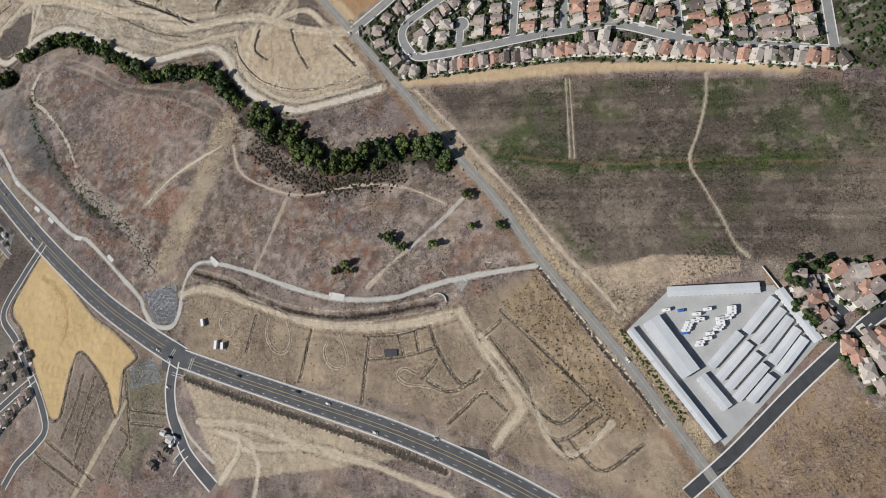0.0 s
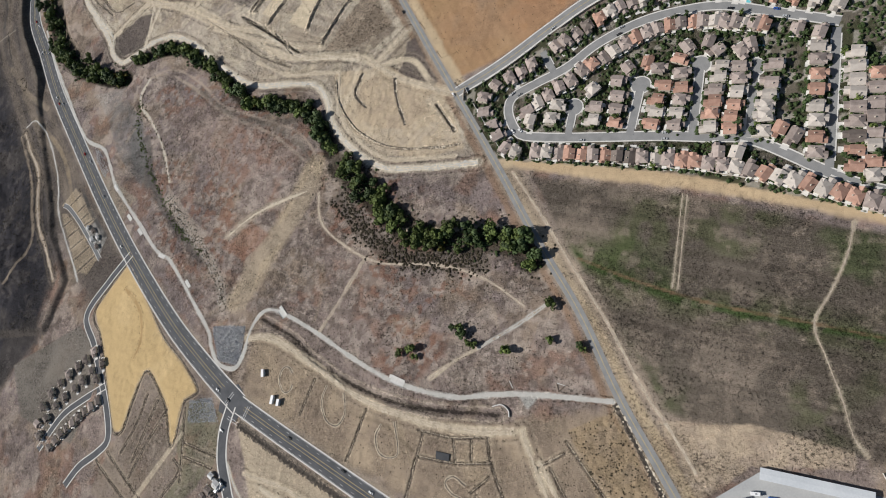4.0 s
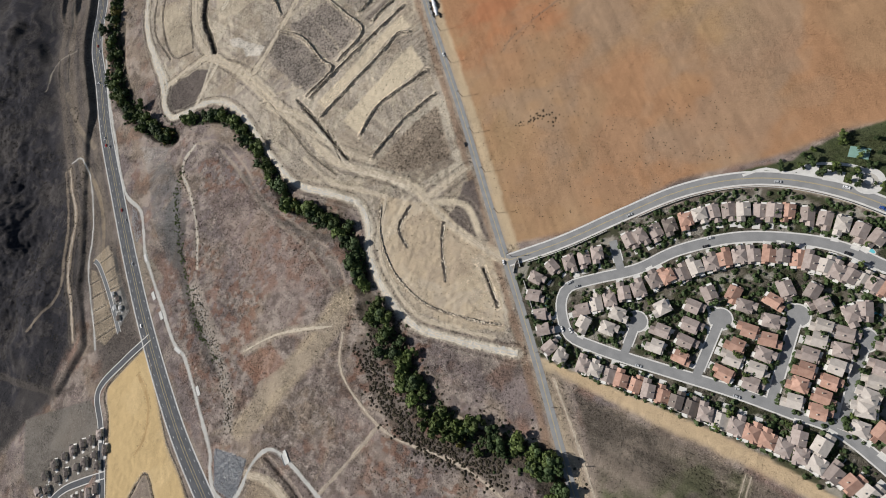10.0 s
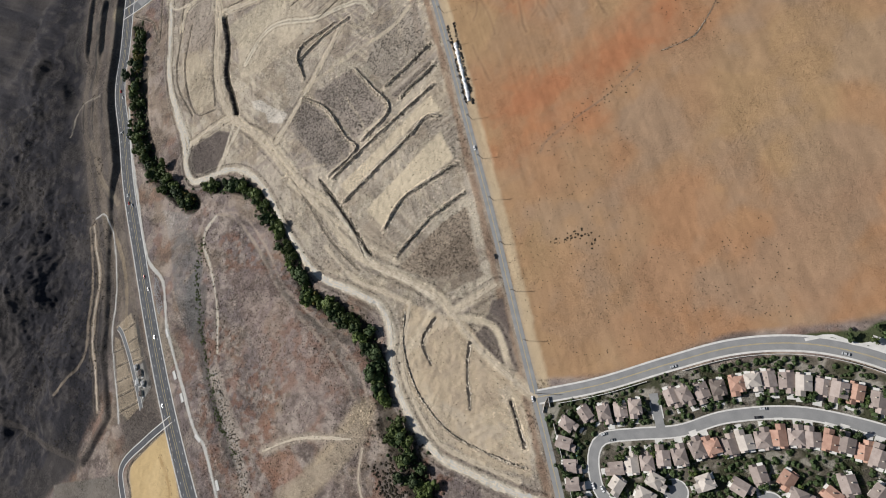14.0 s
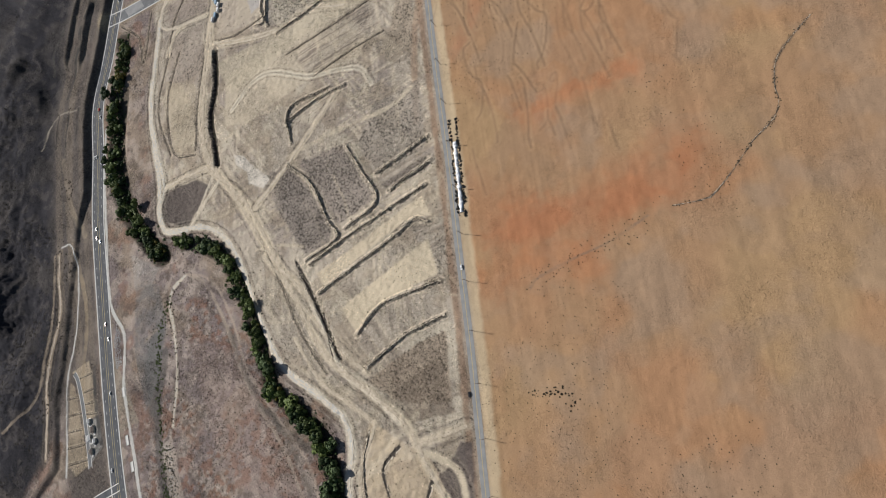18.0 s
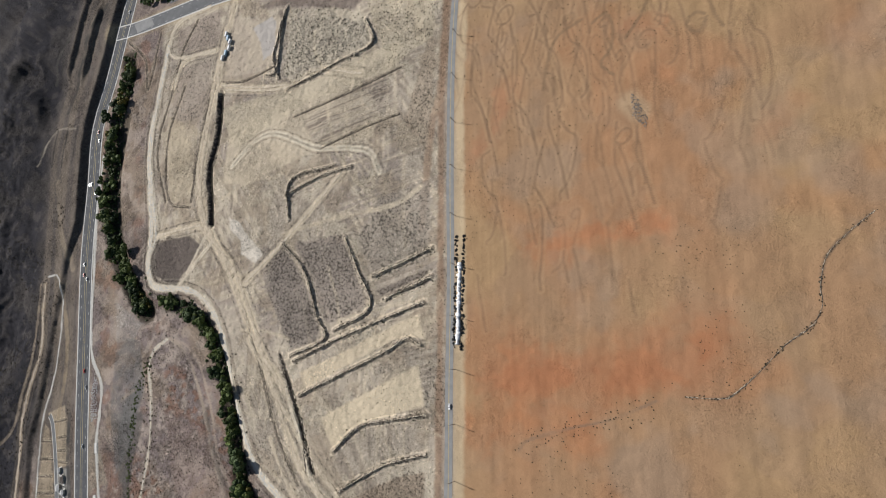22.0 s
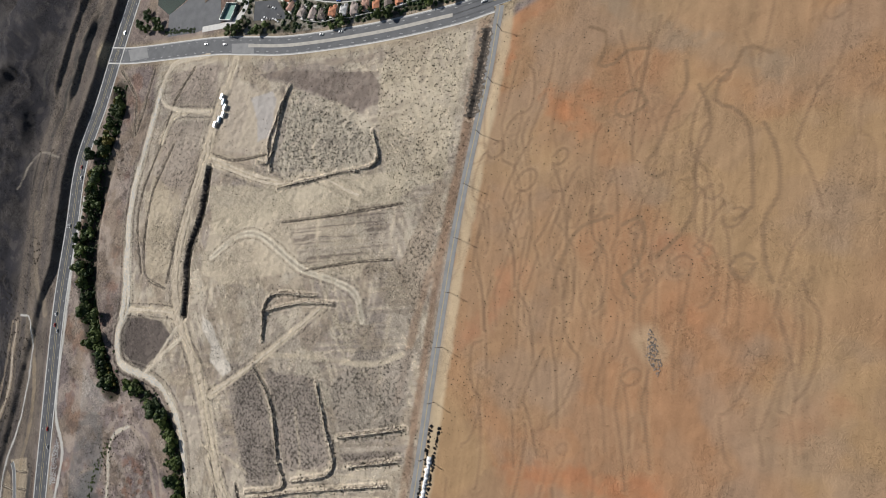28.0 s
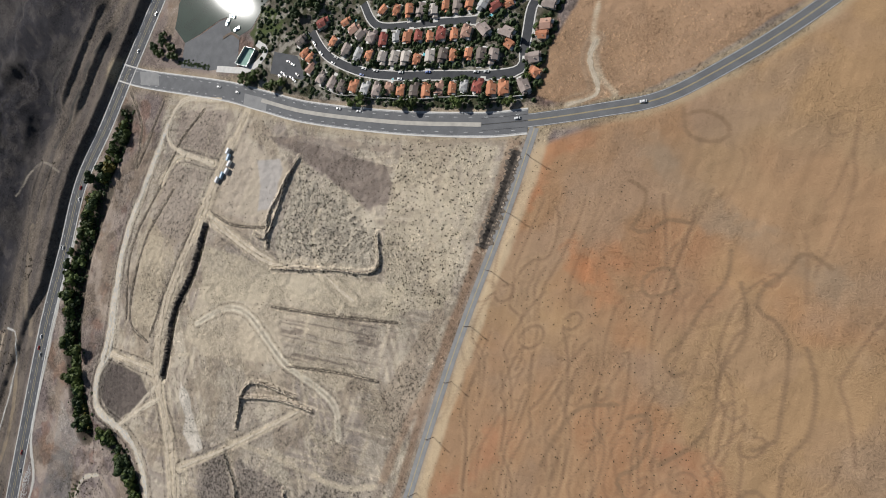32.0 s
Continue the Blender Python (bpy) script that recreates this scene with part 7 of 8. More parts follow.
bushes("hill_scrub", sprinkle(4200, 24, (0.22, 0.65), HILL_LAND, clump=30), M_SCRUB, "small dark bushes scattered over dry hills", "scrub", 6)
bushes("gully_scrub", sprinkle(420, 25, (0.4, 1.0), line=ROCKY, wide=4.5) + sprinkle(160, 26, (0.5, 1.0), line=HILL4, wide=5), M_SCRUB, "dark bushes along a dry rocky gully", "scrub", 7)
bushes("site_scrub", sprinkle(5200, 27, (0.18, 0.55), GRADED, clump=26) + sprinkle(700, 28, (0.3, 0.7), SPECK) + sprinkle(420, 29, (0.3, 0.8), MND), M_SCRUB, "small weeds scattered over graded soil", "scrub", 8)
bank_spots = sprinkle(420, 39, (0.5, 1.3), line=B7, wide=1.8) + sprinkle(200, 38, (0.4, 1.0), line=B8, wide=1.4)
for k, b in enumerate((B1, B2, B3, B4, B5, B6, B9, B12, B13, B15)):
    bank_spots += sprinkle(110, 40 + k, (0.3, 0.85), line=b, wide=1.6)
bushes("bank_scrub", bank_spots, M_SCRUB, "dark weeds along earth banks", "scrub", 9)
FIELD = [(-250, 375), (-430, 615), (-635, 885), (-560, 930), (-330, 820), (-190, 640), (-90, 480), (-160, 430)]
bushes("field_scrub", sprinkle(3200, 30, (0.18, 0.5), FIELD, clump=90) + sprinkle(190, 31, (0.2, 0.6), line=CRK, wide=0.9) + sprinkle(46, 57, (0.4, 0.95), line=FIELD_CLUMP, wide=2.6) + sprinkle(110, 32, (0.25, 0.6), line=CRK2, wide=5), M_SCRUB, "sparse dark weeds in an orange ploughed field", "scrub", 10)
bushes("parcel_scrub", sprinkle(900, 33, (0.2, 0.6), PARCELS, clump=22) + sprinkle(500, 34, (0.3, 0.8), ROUGH), M_SCRUB, "dry weeds on vacant parcels", "scrub", 12)
bushes("wash_shrubs", sprinkle(260, 37, (0.5, 1.4), line=WASHG, wide=2.2), M_LEAF, "olive green shrubs in a grey dry wash", "shrubs", 15)
bushes("verge_hedge", sprinkle(150, 35, (0.6, 1.1), line=HEDGE, wide=1.4), M_LEAF, "green hedge beside the storage yard", "hedge", 13)
bushes("west_scrub", sprinkle(2600, 36, (0.4, 1.1), [(-1000, 500), (-860, 360), (-740, 200), (-720, 60), (-900, 60), (-1150, 350), (-1150, 600)], clump=60), M_SCRUB, "dark scrub on the western hillside", "scrub", 14)


def rock_pile(name, pts, count, size, label, seed, mat=None):
    r = np.random.default_rng(seed)
    base = np.array([(1, 0, 0), (-1, 0, 0), (0, 1, 0), (0, -1, 0), (0, 0, 1), (0, 0, -0.4)], float)
    fs = np.array([(0, 2, 4), (2, 1, 4), (1, 3, 4), (3, 0, 4), (2, 0, 5), (1, 2, 5), (3, 1, 5), (0, 3, 5)])
    spots = sprinkle(count, seed, size, pts)
    v = np.concatenate([base * r.uniform(0.6, 1.3, (6, 1)) * s + (x, y, z) for x, y, z, s in spots])
    f = np.concatenate([fs + 6 * i for i in range(len(spots))])
    me = bpy.data.meshes.new(name)
    me.from_pydata(v.tolist(), [], f.tolist())
    me.materials.append(mat or M_ROCK)
    return tagged(new(name, me), label, "rocks", kind="stuff")


rock_pile("riprap", RIP, 1500, (0.35, 0.9), "grey broken stone laid in a drainage basin", 61)
rock_pile("white_riprap", WHITE_ROCK, 420, (0.3, 0.9), "pale broken stone beside a channel path", 64, M_WHITE_ROCK)
rock_pile("riprap_apron", RIP2, 600, (0.35, 0.9), "grey broken stone beside a road junction", 62)
x, y = ROCKS[0]
rock_pile("field_rocks", [(x - 4, y + 6), (x + 5, y + 4), (x + 20, y - 6), (x + 22, y - 12), (x + 8, y - 8)], 260, (0.3, 0.8), "heap of brown-grey stones left in a ploughed field", 63, M_FIELDROCK)

rl = rings(ROCKY, 6.0)
rock_pile("gully_rocks", [tuple(p) for p in offset(rl, 5)] + [tuple(p) for p in offset(rl, -5)[::-1]], 520, (0.3, 0.8), "pale stones strewn along a dry gully", 65, M_WHITE_ROCK)

# ---- storage yard ----
yard = tagged(new("storage_yard", slab("storage_yard", STORAGE, 0.05, M_YARD)), "bright concrete yard of a storage depot", "yard", kind="structure")


def shed(a, b, width, h, label):
    """A long metal storage building from a to b."""
    a, b = Vector((*a, 0)), Vector((*b, 0))
    n = (b - a).length / 2
    ob = empty("storage_shed", Matrix.Translation((a + b) / 2) @ pose(0, 0, 0, 0, 0, math.degrees(math.atan2(b.y - a.y, b.x - a.x))), label, "shed", "storage sheds")
    part("wall", box_bm(-n, n, -width / 2, width / 2, 0, h), M_METALDOOR, ob)
    bm = bmesh.new()
    w = width / 2 + 0.25
    v = [bm.verts.new(p) for p in ((-n - 0.25, -w, h + 0.03), (n + 0.25, -w, h + 0.03), (n + 0.25, 0, h + 0.35), (-n - 0.25, 0, h + 0.35), (n + 0.25, w, h + 0.03), (-n - 0.25, w, h + 0.03))]
    for f in ((0, 1, 2, 3), (3, 2, 4, 5), (0, 3, 5), (1, 4, 2), (5, 4, 1, 0)):
        bm.faces.new([v[i] for i in f])
    part("roof", bm, M_METAL, ob)
    for side in (-1, 1):
        bm = bmesh.new()
        for i in range(int(2 * n / 3.2)):
            x = -n + 1.6 + i * 3.2
            box(bm, x - 1.1, x + 1.1, min(side * width / 2, side * (width / 2 + 0.05)), max(side * width / 2, side * (width / 2 + 0.05)), 0.1, h - 0.5)
        part("roller_doors", bm, M_GARAGE, ob, "row of white roller doors")
    return ob
SHEDS = [((29.4, 79), (90, 78.7), 7, 3.4),
         ((16.4, 59), (39.8, 20.4), 13, 4),
         ((1.4, 52.5), (52.2, -24.1), 5.5, 3.2),
         ((45.9, 18.7), (60.6, -2.6), 7, 3.2),
         ((102, 76.8), (120.7, 40.9), 6, 3.2),
         ((52.9, 25.2), (74, 47.4), 5.6, 3),
         ((57.4, 16.9), (79.3, 40.5), 5.6, 3),
         ((62.1, 10.3), (83.7, 32.9), 5.6, 3),
         ((66.6, 3), (87.3, 25.5), 5.6, 3),
         ((74.6, 1.4), (90, 18.1), 5.6, 3),
         ((77.9, 48.1), (98.2, 71), 5.6, 3),
         ((82.4, 41.2), (102.5, 63.1), 5.6, 3),
         ((86.8, 34.1), (106.2, 57.1), 5.6, 3),
         ((91.2, 27), (109.6, 49.5), 5.6, 3),
         ((94.8, 21), (113.1, 42.8), 5.6, 3)]
for a, b, w, h in SHEDS:
    shed(a, b, w, h, "long low storage shed with a white metal roof")



def wheel(bm, x, y, r, w):
    bmesh.ops.create_cone(bm, segments=10, radius1=r, radius2=r, depth=w, cap_ends=True, matrix=Matrix.Translation((x, y, r)) @ Euler((radians(90), 0, 0)).to_matrix().to_4x4())


def tapered(x0, x1, y0, y1, z0, z1, inset_x, inset_y):
    bm = box_bm(x0, x1, y0, y1, z0, z1)
    cx, cy = (x0 + x1) / 2, (y0 + y1) / 2
    for v in bm.verts:
        if v.co.z > (z0 + z1) / 2:
            v.co.x += -inset_x if v.co.x > cx else inset_x
            v.co.y += -inset_y if v.co.y > cy else inset_y
    return bm


def car(paint, label, m):
    ob = empty("car", m, label, "car", "cars")
    part("body", tapered(-2.2, 2.2, -0.9, 0.9, 0.3, 0.85, 0.1, 0.06), paint, ob)
    part("cabin", tapered(-1.5, 1.0, -0.82, 0.82, 0.85, 1.42, 0.45, 0.14), M_GLASS, ob)
    part("roof", tapered(-1.05, 0.55, -0.68, 0.68, 1.42, 1.48, 0.1, 0.06), paint, ob)
    for sx in (-1.35, 1.4):
        for sy in (-0.82, 0.82):
            bm = bmesh.new()
            wheel(bm, sx, sy, 0.33, 0.22)
            part("wheel", bm, M_TYRE, ob)
    return ob


def along(line, x, y):
    l = rings(line, 2.0)
    k = int(np.clip(np.argmin(np.hypot(l[:, 0] - x, l[:, 1] - y)), 1, len(l) - 2))
    return math.degrees(math.atan2(*(l[k + 1] - l[k - 1])[::-1]))


CARS = {}


def put_car(k, m):
    if k not in CARS:
        CARS[k] = car(M_CARS[k], ("white saloon car", "silver saloon car", "black saloon car", "dark red saloon car", "blue saloon car")[k] + " on the asphalt", m)
    else:
        copy_thing(CARS[k], m)


random.seed(21)
for spots, line, z in ((CARS_H, HIGHWAY, 0.06), (CARS_L, LONG_ROAD, 0.05), (CARS_N, NORTH_ROAD, 0.055)):
    for x, y in spots:
        put_car(random.choice((0, 0, 1, 2, 0)), pose(x, y, z, 0, 0, along(line, x, y) + random.choice((0, 180))))
hl = rings(HIGHWAY[8:], 6.0)
for k in range(14):
    p = offset(hl, random.choice((-5.8, -2.6, 2.6, 5.8)))[random.randrange(3, len(hl) - 12)]
    put_car(random.choice((0, 1, 2, 0, 3)), pose(p[0], p[1], 0.06, 0, 0, along(HIGHWAY, *p) + random.choice((0, 180))))
for street in (LOOP_STREET, TOWN_STREET, COLLECTOR):
    l = rings(street, 4.0)
    for k in range(14):
        p = offset(l, random.choice((-2.6, 2.6)))[random.randrange(2, len(l) - 2)]
        put_car(random.choice((0, 1, 2, 1, 4)), pose(p[0], p[1], 0.045, 0, 0, along(street, *p)))
for x, y in LOTC:
    put_car(random.choice((0, 1, 2)), pose(x, y, 0.08, 0, 0, 20 + random.uniform(-8, 8)))


# ---- things in the storage yard ----
def motorhome(m, n, mat, label):
    ob = empty("motorhome", m, label, "motorhome", "parked motorhomes")
    part("body", tapered(-n, n * 0.8, -1.15, 1.15, 0.5, 2.9, 0.08, 0.06), mat, ob)
    part("cab", tapered(n * 0.8, n, -1.0, 1.0, 0.4, 1.7, 0.25, 0.08), mat, ob)
    part("windscreen", tapered(n * 0.8, n * 0.8 + 0.06, -0.9, 0.9, 1.75, 2.4, 0, 0), M_GLASS, ob)
    part("roof_vent", box_bm(-0.5, 0.5, -0.4, 0.4, 2.9, 3.08), M_STEEL, ob)
    for sx in (-n * 0.55, n * 0.62):
        for sy in (-1.0, 1.0):
            bm = bmesh.new()
            wheel(bm, sx, sy, 0.42, 0.28)
            part("wheel", bm, M_TYRE, ob)
    return ob


rv_a = None
between = [((p[0] + q[0]) / 2, (p[1] + q[1]) / 2) for p, q in zip(RVS[4:], RVS[5:]) if 3.5 < math.hypot(p[0] - q[0], p[1] - q[1]) < 9][:8]
for i, (x, y) in enumerate(RVS + between):
    m = pose(x, y, 0.05, 0, 0, 4 + random.uniform(-6, 6))
    if i in (1, 7):
        boat = empty("covered_boat", m, "boat under a blue tarpaulin in a yard", "boat")
        part("hull", tapered(-2.6, 2.6, -1.0, 1.0, 0.3, 1.1, -0.1, -0.12), M_METAL, boat)
        part("cover", tapered(-2.7, 2.7, -1.1, 1.1, 1.1, 1.7, 0.9, 0.7), M_BLUE, boat)
    elif rv_a is None:
        rv_a = motorhome(m, 3.1, M_CARS[0], "white motorhome parked in a storage yard")
    else:
        copy_thing(rv_a, m)

# ---- utility poles beside the long road ----
pole = None
pl = offset(rings(LONG_ROAD, 1.0), -5.2)
for k in range(46, len(pl) - 20, 41):
    x, y = pl[k]
    m = pose(x, y, ground_z(x, y) - 0.3, 0, 0, along(LONG_ROAD, x, y))
    if pole is None:
        pole = empty("utility_pole", m, "weathered timber utility pole with two crossarms", "utility pole", "poles along the road")
        bm = bmesh.new()
        bmesh.ops.create_cone(bm, segments=8, radius1=0.22, radius2=0.14, depth=12.0, cap_ends=True, matrix=Matrix.Translation((0, 0, 6)))
        part("post", bm, M_WOOD, pole)
        for z in (10.4, 11.5):
            arm = part("crossarm", box_bm(-0.09, 0.09, -1.5, 1.5, z - 0.08, z + 0.08), M_WOOD, pole)
            for yy in (-1.35, -0.6, 0.6, 1.35):
                bm = bmesh.new()
                bmesh.ops.create_cone(bm, segments=6, radius1=0.07, radius2=0.05, depth=0.22, cap_ends=True, matrix=Matrix.Translation((0, yy, z + 0.18)))
                part("insulator", bm, M_STEEL, arm)
        bm = bmesh.new()
        bmesh.ops.create_cone(bm, segments=8, radius1=0.28, radius2=0.28, depth=0.9, cap_ends=True, matrix=Matrix.Translation((0, 0.45, 9.4)))
        part("transformer", bm, M_STEEL, pole)
    else:
        copy_thing(pole, m)

# ---- white covered row beside the road, with dark heaps ----
a, b = Vector(TENT[0]), Vector(TENT[1])
way = (b - a).normalized()
n = 26
for k in range(4):
    p = a.lerp(b, (k + 0.5) / 4)
    L = (b - a).length / 4 * 0.5
    cover = empty("covered_stack", pose(p.x, p.y, 0, 0, 0, math.degrees(math.atan2(way.y, way.x)) + random.uniform(-2, 2)), "long heap covered with white plastic sheeting by the road", "stack", "covered stacks")
    bm = bmesh.new()
    rows = []
    for i in range(15):
        u, w, h = -L + 2 * L * i / 14, random.uniform(1.3, 2.6), random.uniform(0.9, 1.7)
        s = random.uniform(-0.5, 0.5)
        rows.append([bm.verts.new(q) for q in ((u, s - w, 0.02), (u, s - w * 0.55, h * 0.8), (u, s, h), (u, s + w * 0.5, h * 0.75), (u, s + w * 0.9, 0.02))])
    for p0, p1 in zip(rows, rows[1:]):
        for i in range(4):
            bm.faces.new((p0[i], p1[i], p1[i + 1], p0[i + 1]))
    for q in (rows[0], rows[-1]):
        bm.faces.new(q)
    part("cover", bm, M_PLASTIC, cover)
    part("base", box_bm(-L * 0.98, L * 0.98, -1.3, 1.2, 0, 0.18), M_WOOD, cover)
side = Vector((-way.y, way.x))
heaps = []
for k in range(170):
    p = a - way * 22 + (b - a + way * 26) * random.random() + side * random.choice((-3.0, -3.8, 2.6, 3.3)) * random.uniform(0.75, 1.25)
    heaps.append((p.x, p.y, 0.0, random.uniform(0.4, 1.3)))
bushes("debris_heaps", heaps, M_TYRE, "dark heaps of debris beside white covers", "debris", 71, 0.9)

# ---- walls round the houses ----
def garden_wall(name, pts, h, label):
    line = rings(pts, 6.0)
    v, f = [], []
    l, r = offset(line, 0.12), offset(line, -0.12)
    k = len(line)
    v = [(*p, -0.2) for p in l] + [(*p, h) for p in l] + [(*p, h) for p in r] + [(*p, -0.2) for p in r]
    for i in range(k - 1):
        for q in range(3):
            f.append((q * k + i, q * k + i + 1, (q + 1) * k + i + 1, (q + 1) * k + i))
    wall = tagged(new(name, mesh_of(name, v, f, M_FENCE)), label, "wall", kind="structure")
    cl, cr = offset(line, 0.18), offset(line, -0.18)
    v = [(*p, h + z) for z in (0.0, 0.1) for p in cl] + [(*p, h + z) for z in (0.1, 0.0) for p in cr]
    part_mesh("coping", mesh_of("coping", v, [(q * k + i, q * k + i + 1, (q + 1) * k + i + 1, (q + 1) * k + i) for i in range(k - 1) for q in range(3)], M_CONCRETE), wall)


garden_wall("boundary_wall", [tuple(p) for p in offset(rings(ROW_SOUTH, 10), -6.6)], 1.9, "tan block wall behind the row of houses")
garden_wall("boundary_wall", [tuple(p) for p in offset(rings(LONG_ROAD[8:10], 8), -9.5)][:2] + [(-228, 346)], 1.9, "tan block wall between road and houses")
garden_wall("boundary_wall", [tuple(p) for p in offset(rings(LONG_ROAD, 5), -9.0) if 288 < p[1] < 344], 1.9, "tan block wall between road and houses")
garden_wall("boundary_wall", [tuple(p) for p in offset(rings(COLLECTOR, 5), -7.2) if -222 < p[0] < -166], 1.9, "tan block wall along the collector road")
garden_wall("boundary_wall", [tuple(p) for p in offset(rings(COLLECTOR, 5), -7.2) if p[0] > -152], 1.9, "tan block wall along the collector road")
garden_wall("boundary_wall", [tuple(p) for p in offset(rings(TOWN_A[1:], 8), -7.0)], 1.9, "tan block wall behind the town houses")

garden_wall("boundary_wall", YARD_WALL, 2.0, "pale wall between storage yard and houses")

# fences between gardens of the south row
fences = rings(ROW_SOUTH, 9.3)
g = np.gradient(fences, axis=0)
for i in range(len(fences) - 1):
    p, t = (fences[i] + fences[i + 1]) / 2, g[i] / np.hypot(*g[i])
    nrm = np.array((t[1], -t[0]))
    part_ob = tagged(new("garden_fence", ribbon_mesh("garden_fence", np.array([p - nrm * 3.0, p + nrm * 6.3]), 0.08, 1.7, M_WOOD, 1.9)), "weathered timber fence between gardens", "fence", "garden fences")

# pools
random.seed(31)
for x, y in random.sample([p for p in GARDENS if p[0] > -200], 16) + random.sample([p for p in GARDENS if p[0] < -600], 7):
    a = random.uniform(0, 6.28)
    px, py = x + 7.2 * math.cos(a), y + 7.2 * math.sin(a)
    pool = empty("swimming_pool", pose(px, py, 0.0, 0, 0, random.uniform(0, 180)), "turquoise swimming pool with a concrete rim", "swimming pool", "garden pools")
    shape = [(1.9 * math.cos(t) * (1 + 0.25 * math.cos(2 * t)), 1.3 * math.sin(t)) for t in np.arange(0, 6.28, 0.4)]
    part_mesh("rim", slab("rim", [(u * 1.22, v * 1.25) for u, v in shape], 0.06, M_CONCRETE), pool)
    part_mesh("water", slab("water", shape, 0.075, M_POOL, 0.03), pool)

# ---- channel works south of the creek ----
for (x, y), turn, sx in ((HEAD[0], -40, 5.0), (HEAD[1], -12, 6.5)):
    hw = empty("culvert_headwall", pose(x, y, 0, 0, 0, turn), "white concrete culvert crossing on a channel path", "culvert", "culverts")
    part("deck", box_bm(-sx, sx, -3.0, 3.0, -0.3, 0.22), M_CONCRETE, hw)
    for s in (-1, 1):
        part("parapet", box_bm(-sx, sx, s * 3.0 - 0.15, s * 3.0 + 0.15, 0.22, 0.85), M_CONCRETE, hw)
    part("wing_wall", box_bm(-sx - 2.2, -sx, -0.3, 2.8, -0.3, 0.5), M_CONCRETE, hw)
tagged(new("outfall_wall", ribbon_mesh("outfall_wall", rings(CURVE, 1.0), 0.8, 1.0, M_CONCRETE, 1.3)), "curved pale concrete outfall wall", "wall")
tagged(new("lined_basin", slab("lined_basin", BASIN, 0.12, M_ASPHALT_DARK, 0.3)), "small dark lined basin on bare ground", "basin")
for (x, y), L in zip(TRAIL, (3.4, 3.8, 3.0, 5.0)):
    tr = empty("site_trailer", pose(x, y, ground_z(x, y), 0, 0, random.uniform(60, 110)), "white site trailer on bare soil", "trailer", "site trailers")
    part("body", tapered(-L, L, -1.3, 1.3, 0.5, 3.0, 0.02, 0.02), M_METAL, tr)
    part("roof", box_bm(-L - 0.1, L + 0.1, -1.4, 1.4, 3.0, 3.12), M_CARS[0], tr)
    part("step", box_bm(-0.6, 0.6, -2.0, -1.3, 0, 0.45), M_STEEL, tr)
for x, y in RACK:
    rk = empty("timber_frame", pose(x, y, ground_z(x, y), 0, 0, random.uniform(0, 90)), "triangular stack of pale timbers", "timber", "timber stacks")
    for k in range(3):
        part("beam", box_bm(-3.4, 3.4, -0.25, 0.25, 0.0, 0.5), M_WOOD if k else M_CONCRETE, rk).matrix_basis = pose(1.9 * math.cos(k * 2.09), 1.9 * math.sin(k * 2.09), 0.02 * k, 0, 0, k * 120 + 90)
for k, (x, y) in enumerate(CAMP):
    m = pose(x, y, ground_z(x, y) + 0.02, 0, 0, along(D13, x, y) + random.uniform(-8, 8))
    if k % 3 == 1:
        motorhome(m, 3.4, M_SITEBLUE, "pale blue box truck on a dirt track")
    else:
        copy_thing(rv_a, m)
# culvert slabs along the path by the highway
for x, y in D20_CULV:
    cs = empty("culvert_slab", pose(x, y, ground_z(x, y), 0, 0, along(D20, x, y)), "pale concrete culvert slab on a path", "culvert", "culvert slabs")
    part("deck", box_bm(-5.0, 5.0, -1.9, 1.9, -0.2, 0.3), M_CONCRETE, cs)
    for q in (-1, 1):
        part("kerb", box_bm(-5.0, 5.0, q * 1.9 - 0.12, q * 1.9 + 0.12, 0.3, 0.55), M_CONCRETE, cs)

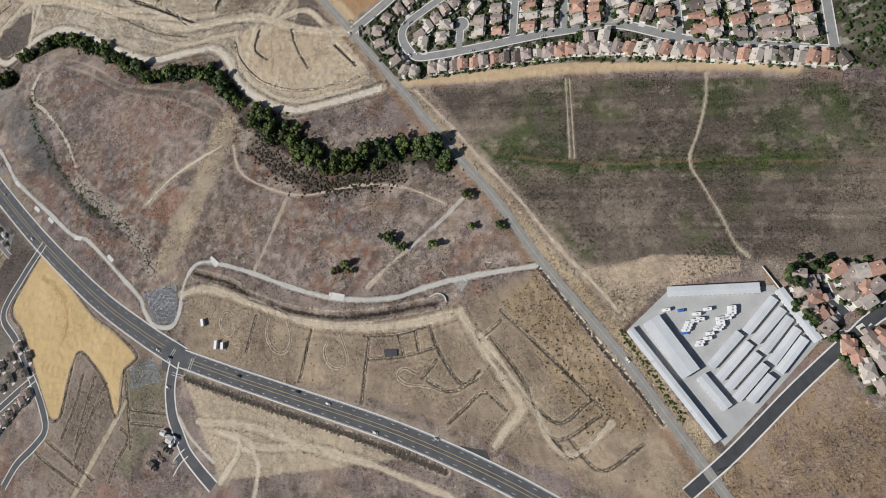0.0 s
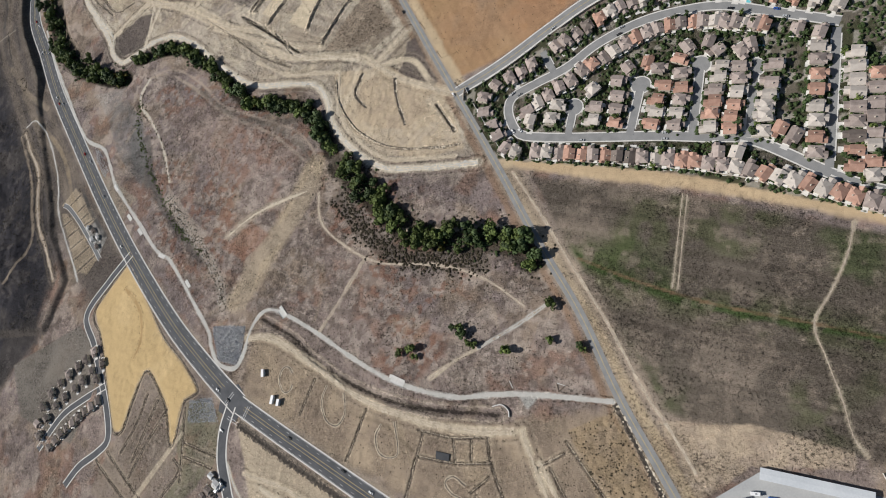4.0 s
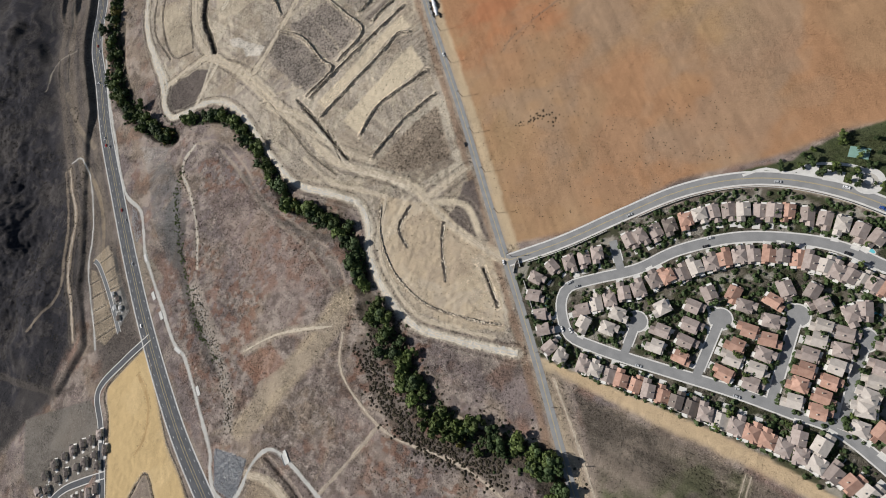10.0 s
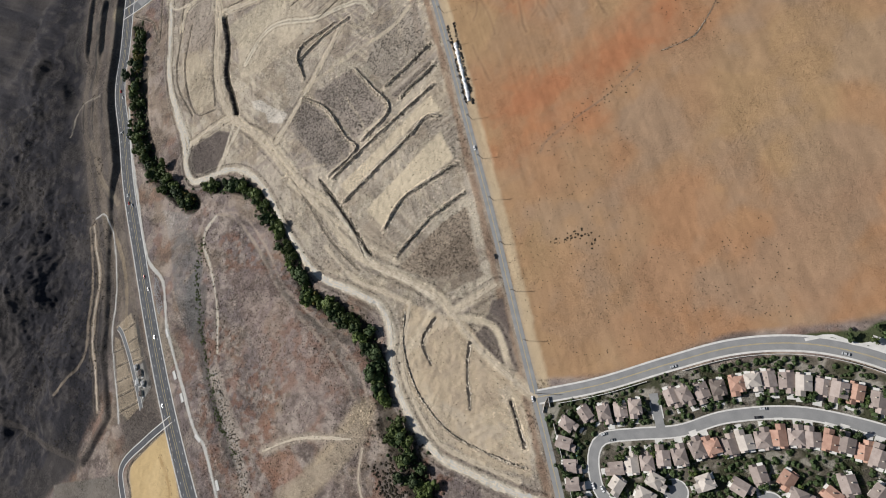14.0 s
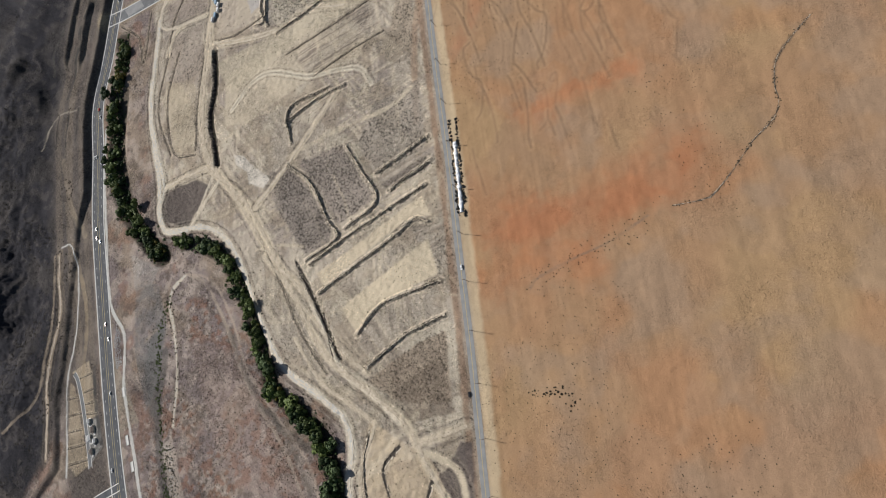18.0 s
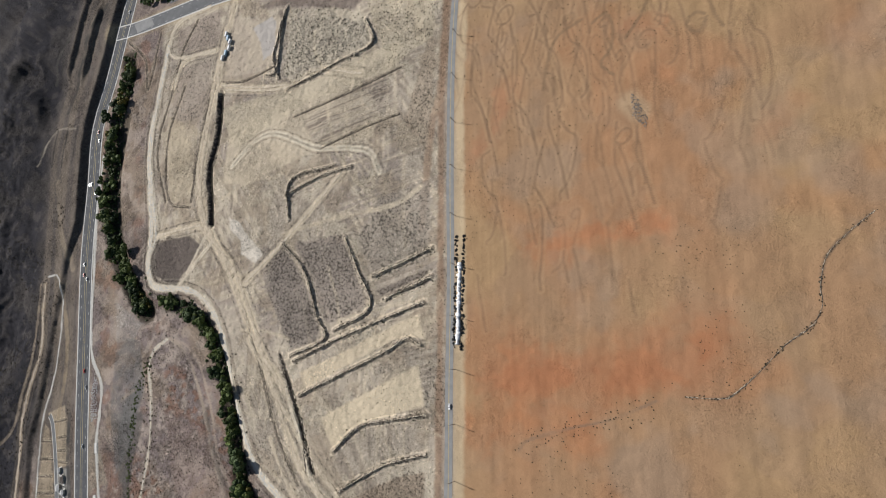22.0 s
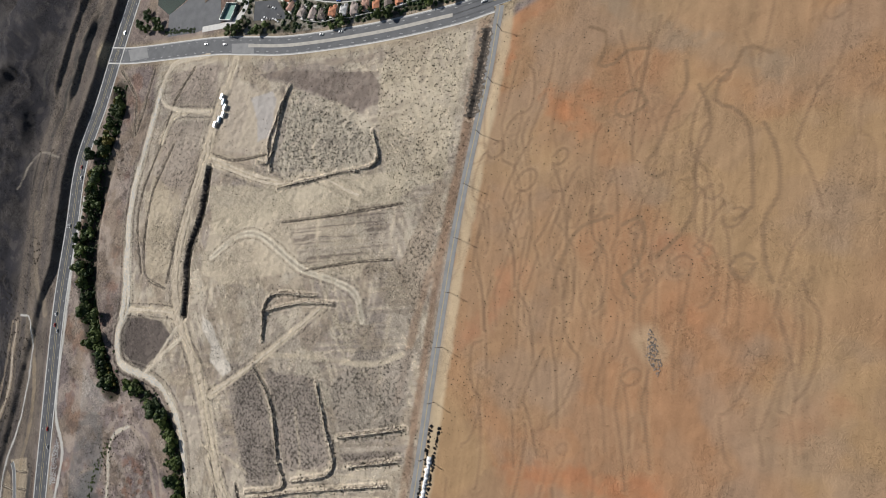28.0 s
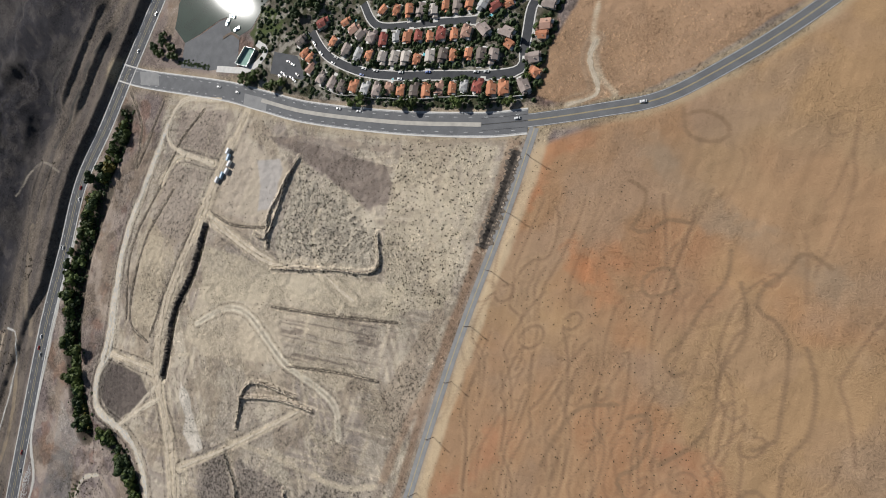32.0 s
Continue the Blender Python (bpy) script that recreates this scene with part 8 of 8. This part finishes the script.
# ---- lake shore by the town ----
tagged(new("water", slab("water", WATER[:-2] + [(WATER[-3][0] - 30, WATER[-3][1] + 120), (WATER[-2][0] - 90, WATER[-2][1] + 60), WATER[-1]], 0.06, M_WATER)), "still green lake water glaring in the sun", "water", kind="structure")
tagged(new("quay", slab("quay", QUAY, 0.1, M_ASPHALT_MID)), "grey paved boat yard beside the lake", "pavement", kind="structure")
tagged(new("car_park", slab("car_park", LOT2, 0.06, M_ASPHALT)), "grey asphalt car park of the town", "car park", kind="structure")
court = tagged(new("tennis_court", slab("tennis_court", COURT, 0.12, M_COURT)), "green sports court with a fence", "court")
for p, q in zip(COURT, COURT[1:] + COURT[:1]):
    part_mesh("net_fence", ribbon_mesh("net_fence", np.array([p, q]), 0.1, 3.0, M_STEEL, 3.0), court)
road("shore_road", GCR, 6.0, M_CONCRETE, "pale concrete drive by the lake", 0.11)

# ---- park beside the collector road ----
px, py = PARKP[2]
plaza = tagged(new("plaza", slab("plaza", disc((px, py), 9.5), 0.08, M_CONCRETE)), "round pale concrete plaza in a park", "plaza")
part_mesh("ring", slab("ring", disc((px, py), 5.5), 0.1, M_GRAVEL, 0.05), plaza)
part_mesh("centre", slab("centre", disc((px, py), 2.5), 0.6, M_CONCRETE, 0.6), plaza)
for k, (x, y) in enumerate((PARKP[1], PARKP[3], PARKP[4])):
    tagged(new("park_pad", slab("park_pad", [(x - 6, y - 4), (x + 6, y - 4), (x + 6, y + 4), (x - 6, y + 4)], 0.07, M_CONCRETE if k != 1 else M_COURT)), "flat paved pad in a green park", "pad", "park pads")
road("park_path", [(-88, 462), (-75, 470), (-60, 470), (-45, 480), (-20, 482), (-5, 470)], 2.0, M_CONCRETE, "pale curving path through a park", 0.06, category="path")
for k, (x, y, z, q) in enumerate(sprinkle(36, 81, (0.8, 1.4), PARK)):
    put_tree(("garden", k % 3), x, y, q)

# ---- boats and quay side ----
dock = tagged(new("dock", ribbon_mesh("dock", rings(DOCK, 1.5), 2.4, 0.5, M_WOOD, 0.35)), "weathered timber dock at the lake shore", "dock")
for k, (x, y) in enumerate(BOATS):
    boat = empty("motor_boat", pose(x, y, 0.06, 0, 0, 35 + 40 * k), "white motor boat moored by a quay", "boat", "moored boats")
    part("hull", tapered(-3.2, 3.2, -1.2, 1.2, 0.0, 0.9, -0.3, -0.1), M_CARS[0], boat)
    part("cabin", tapered(-1.4, 1.0, -0.85, 0.85, 0.9, 1.8, 0.35, 0.15), M_CARS[0], boat)
    part("windscreen", tapered(0.7, 0.95, -0.8, 0.8, 0.95, 1.6, 0.05, 0.1), M_GLASS, boat)
bushes("quay_hedge", sprinkle(120, 54, (0.7, 1.3), line=HEDGE_N, wide=1.2), M_LEAF2, "dark hedge along a paved quay", "hedge", 17)
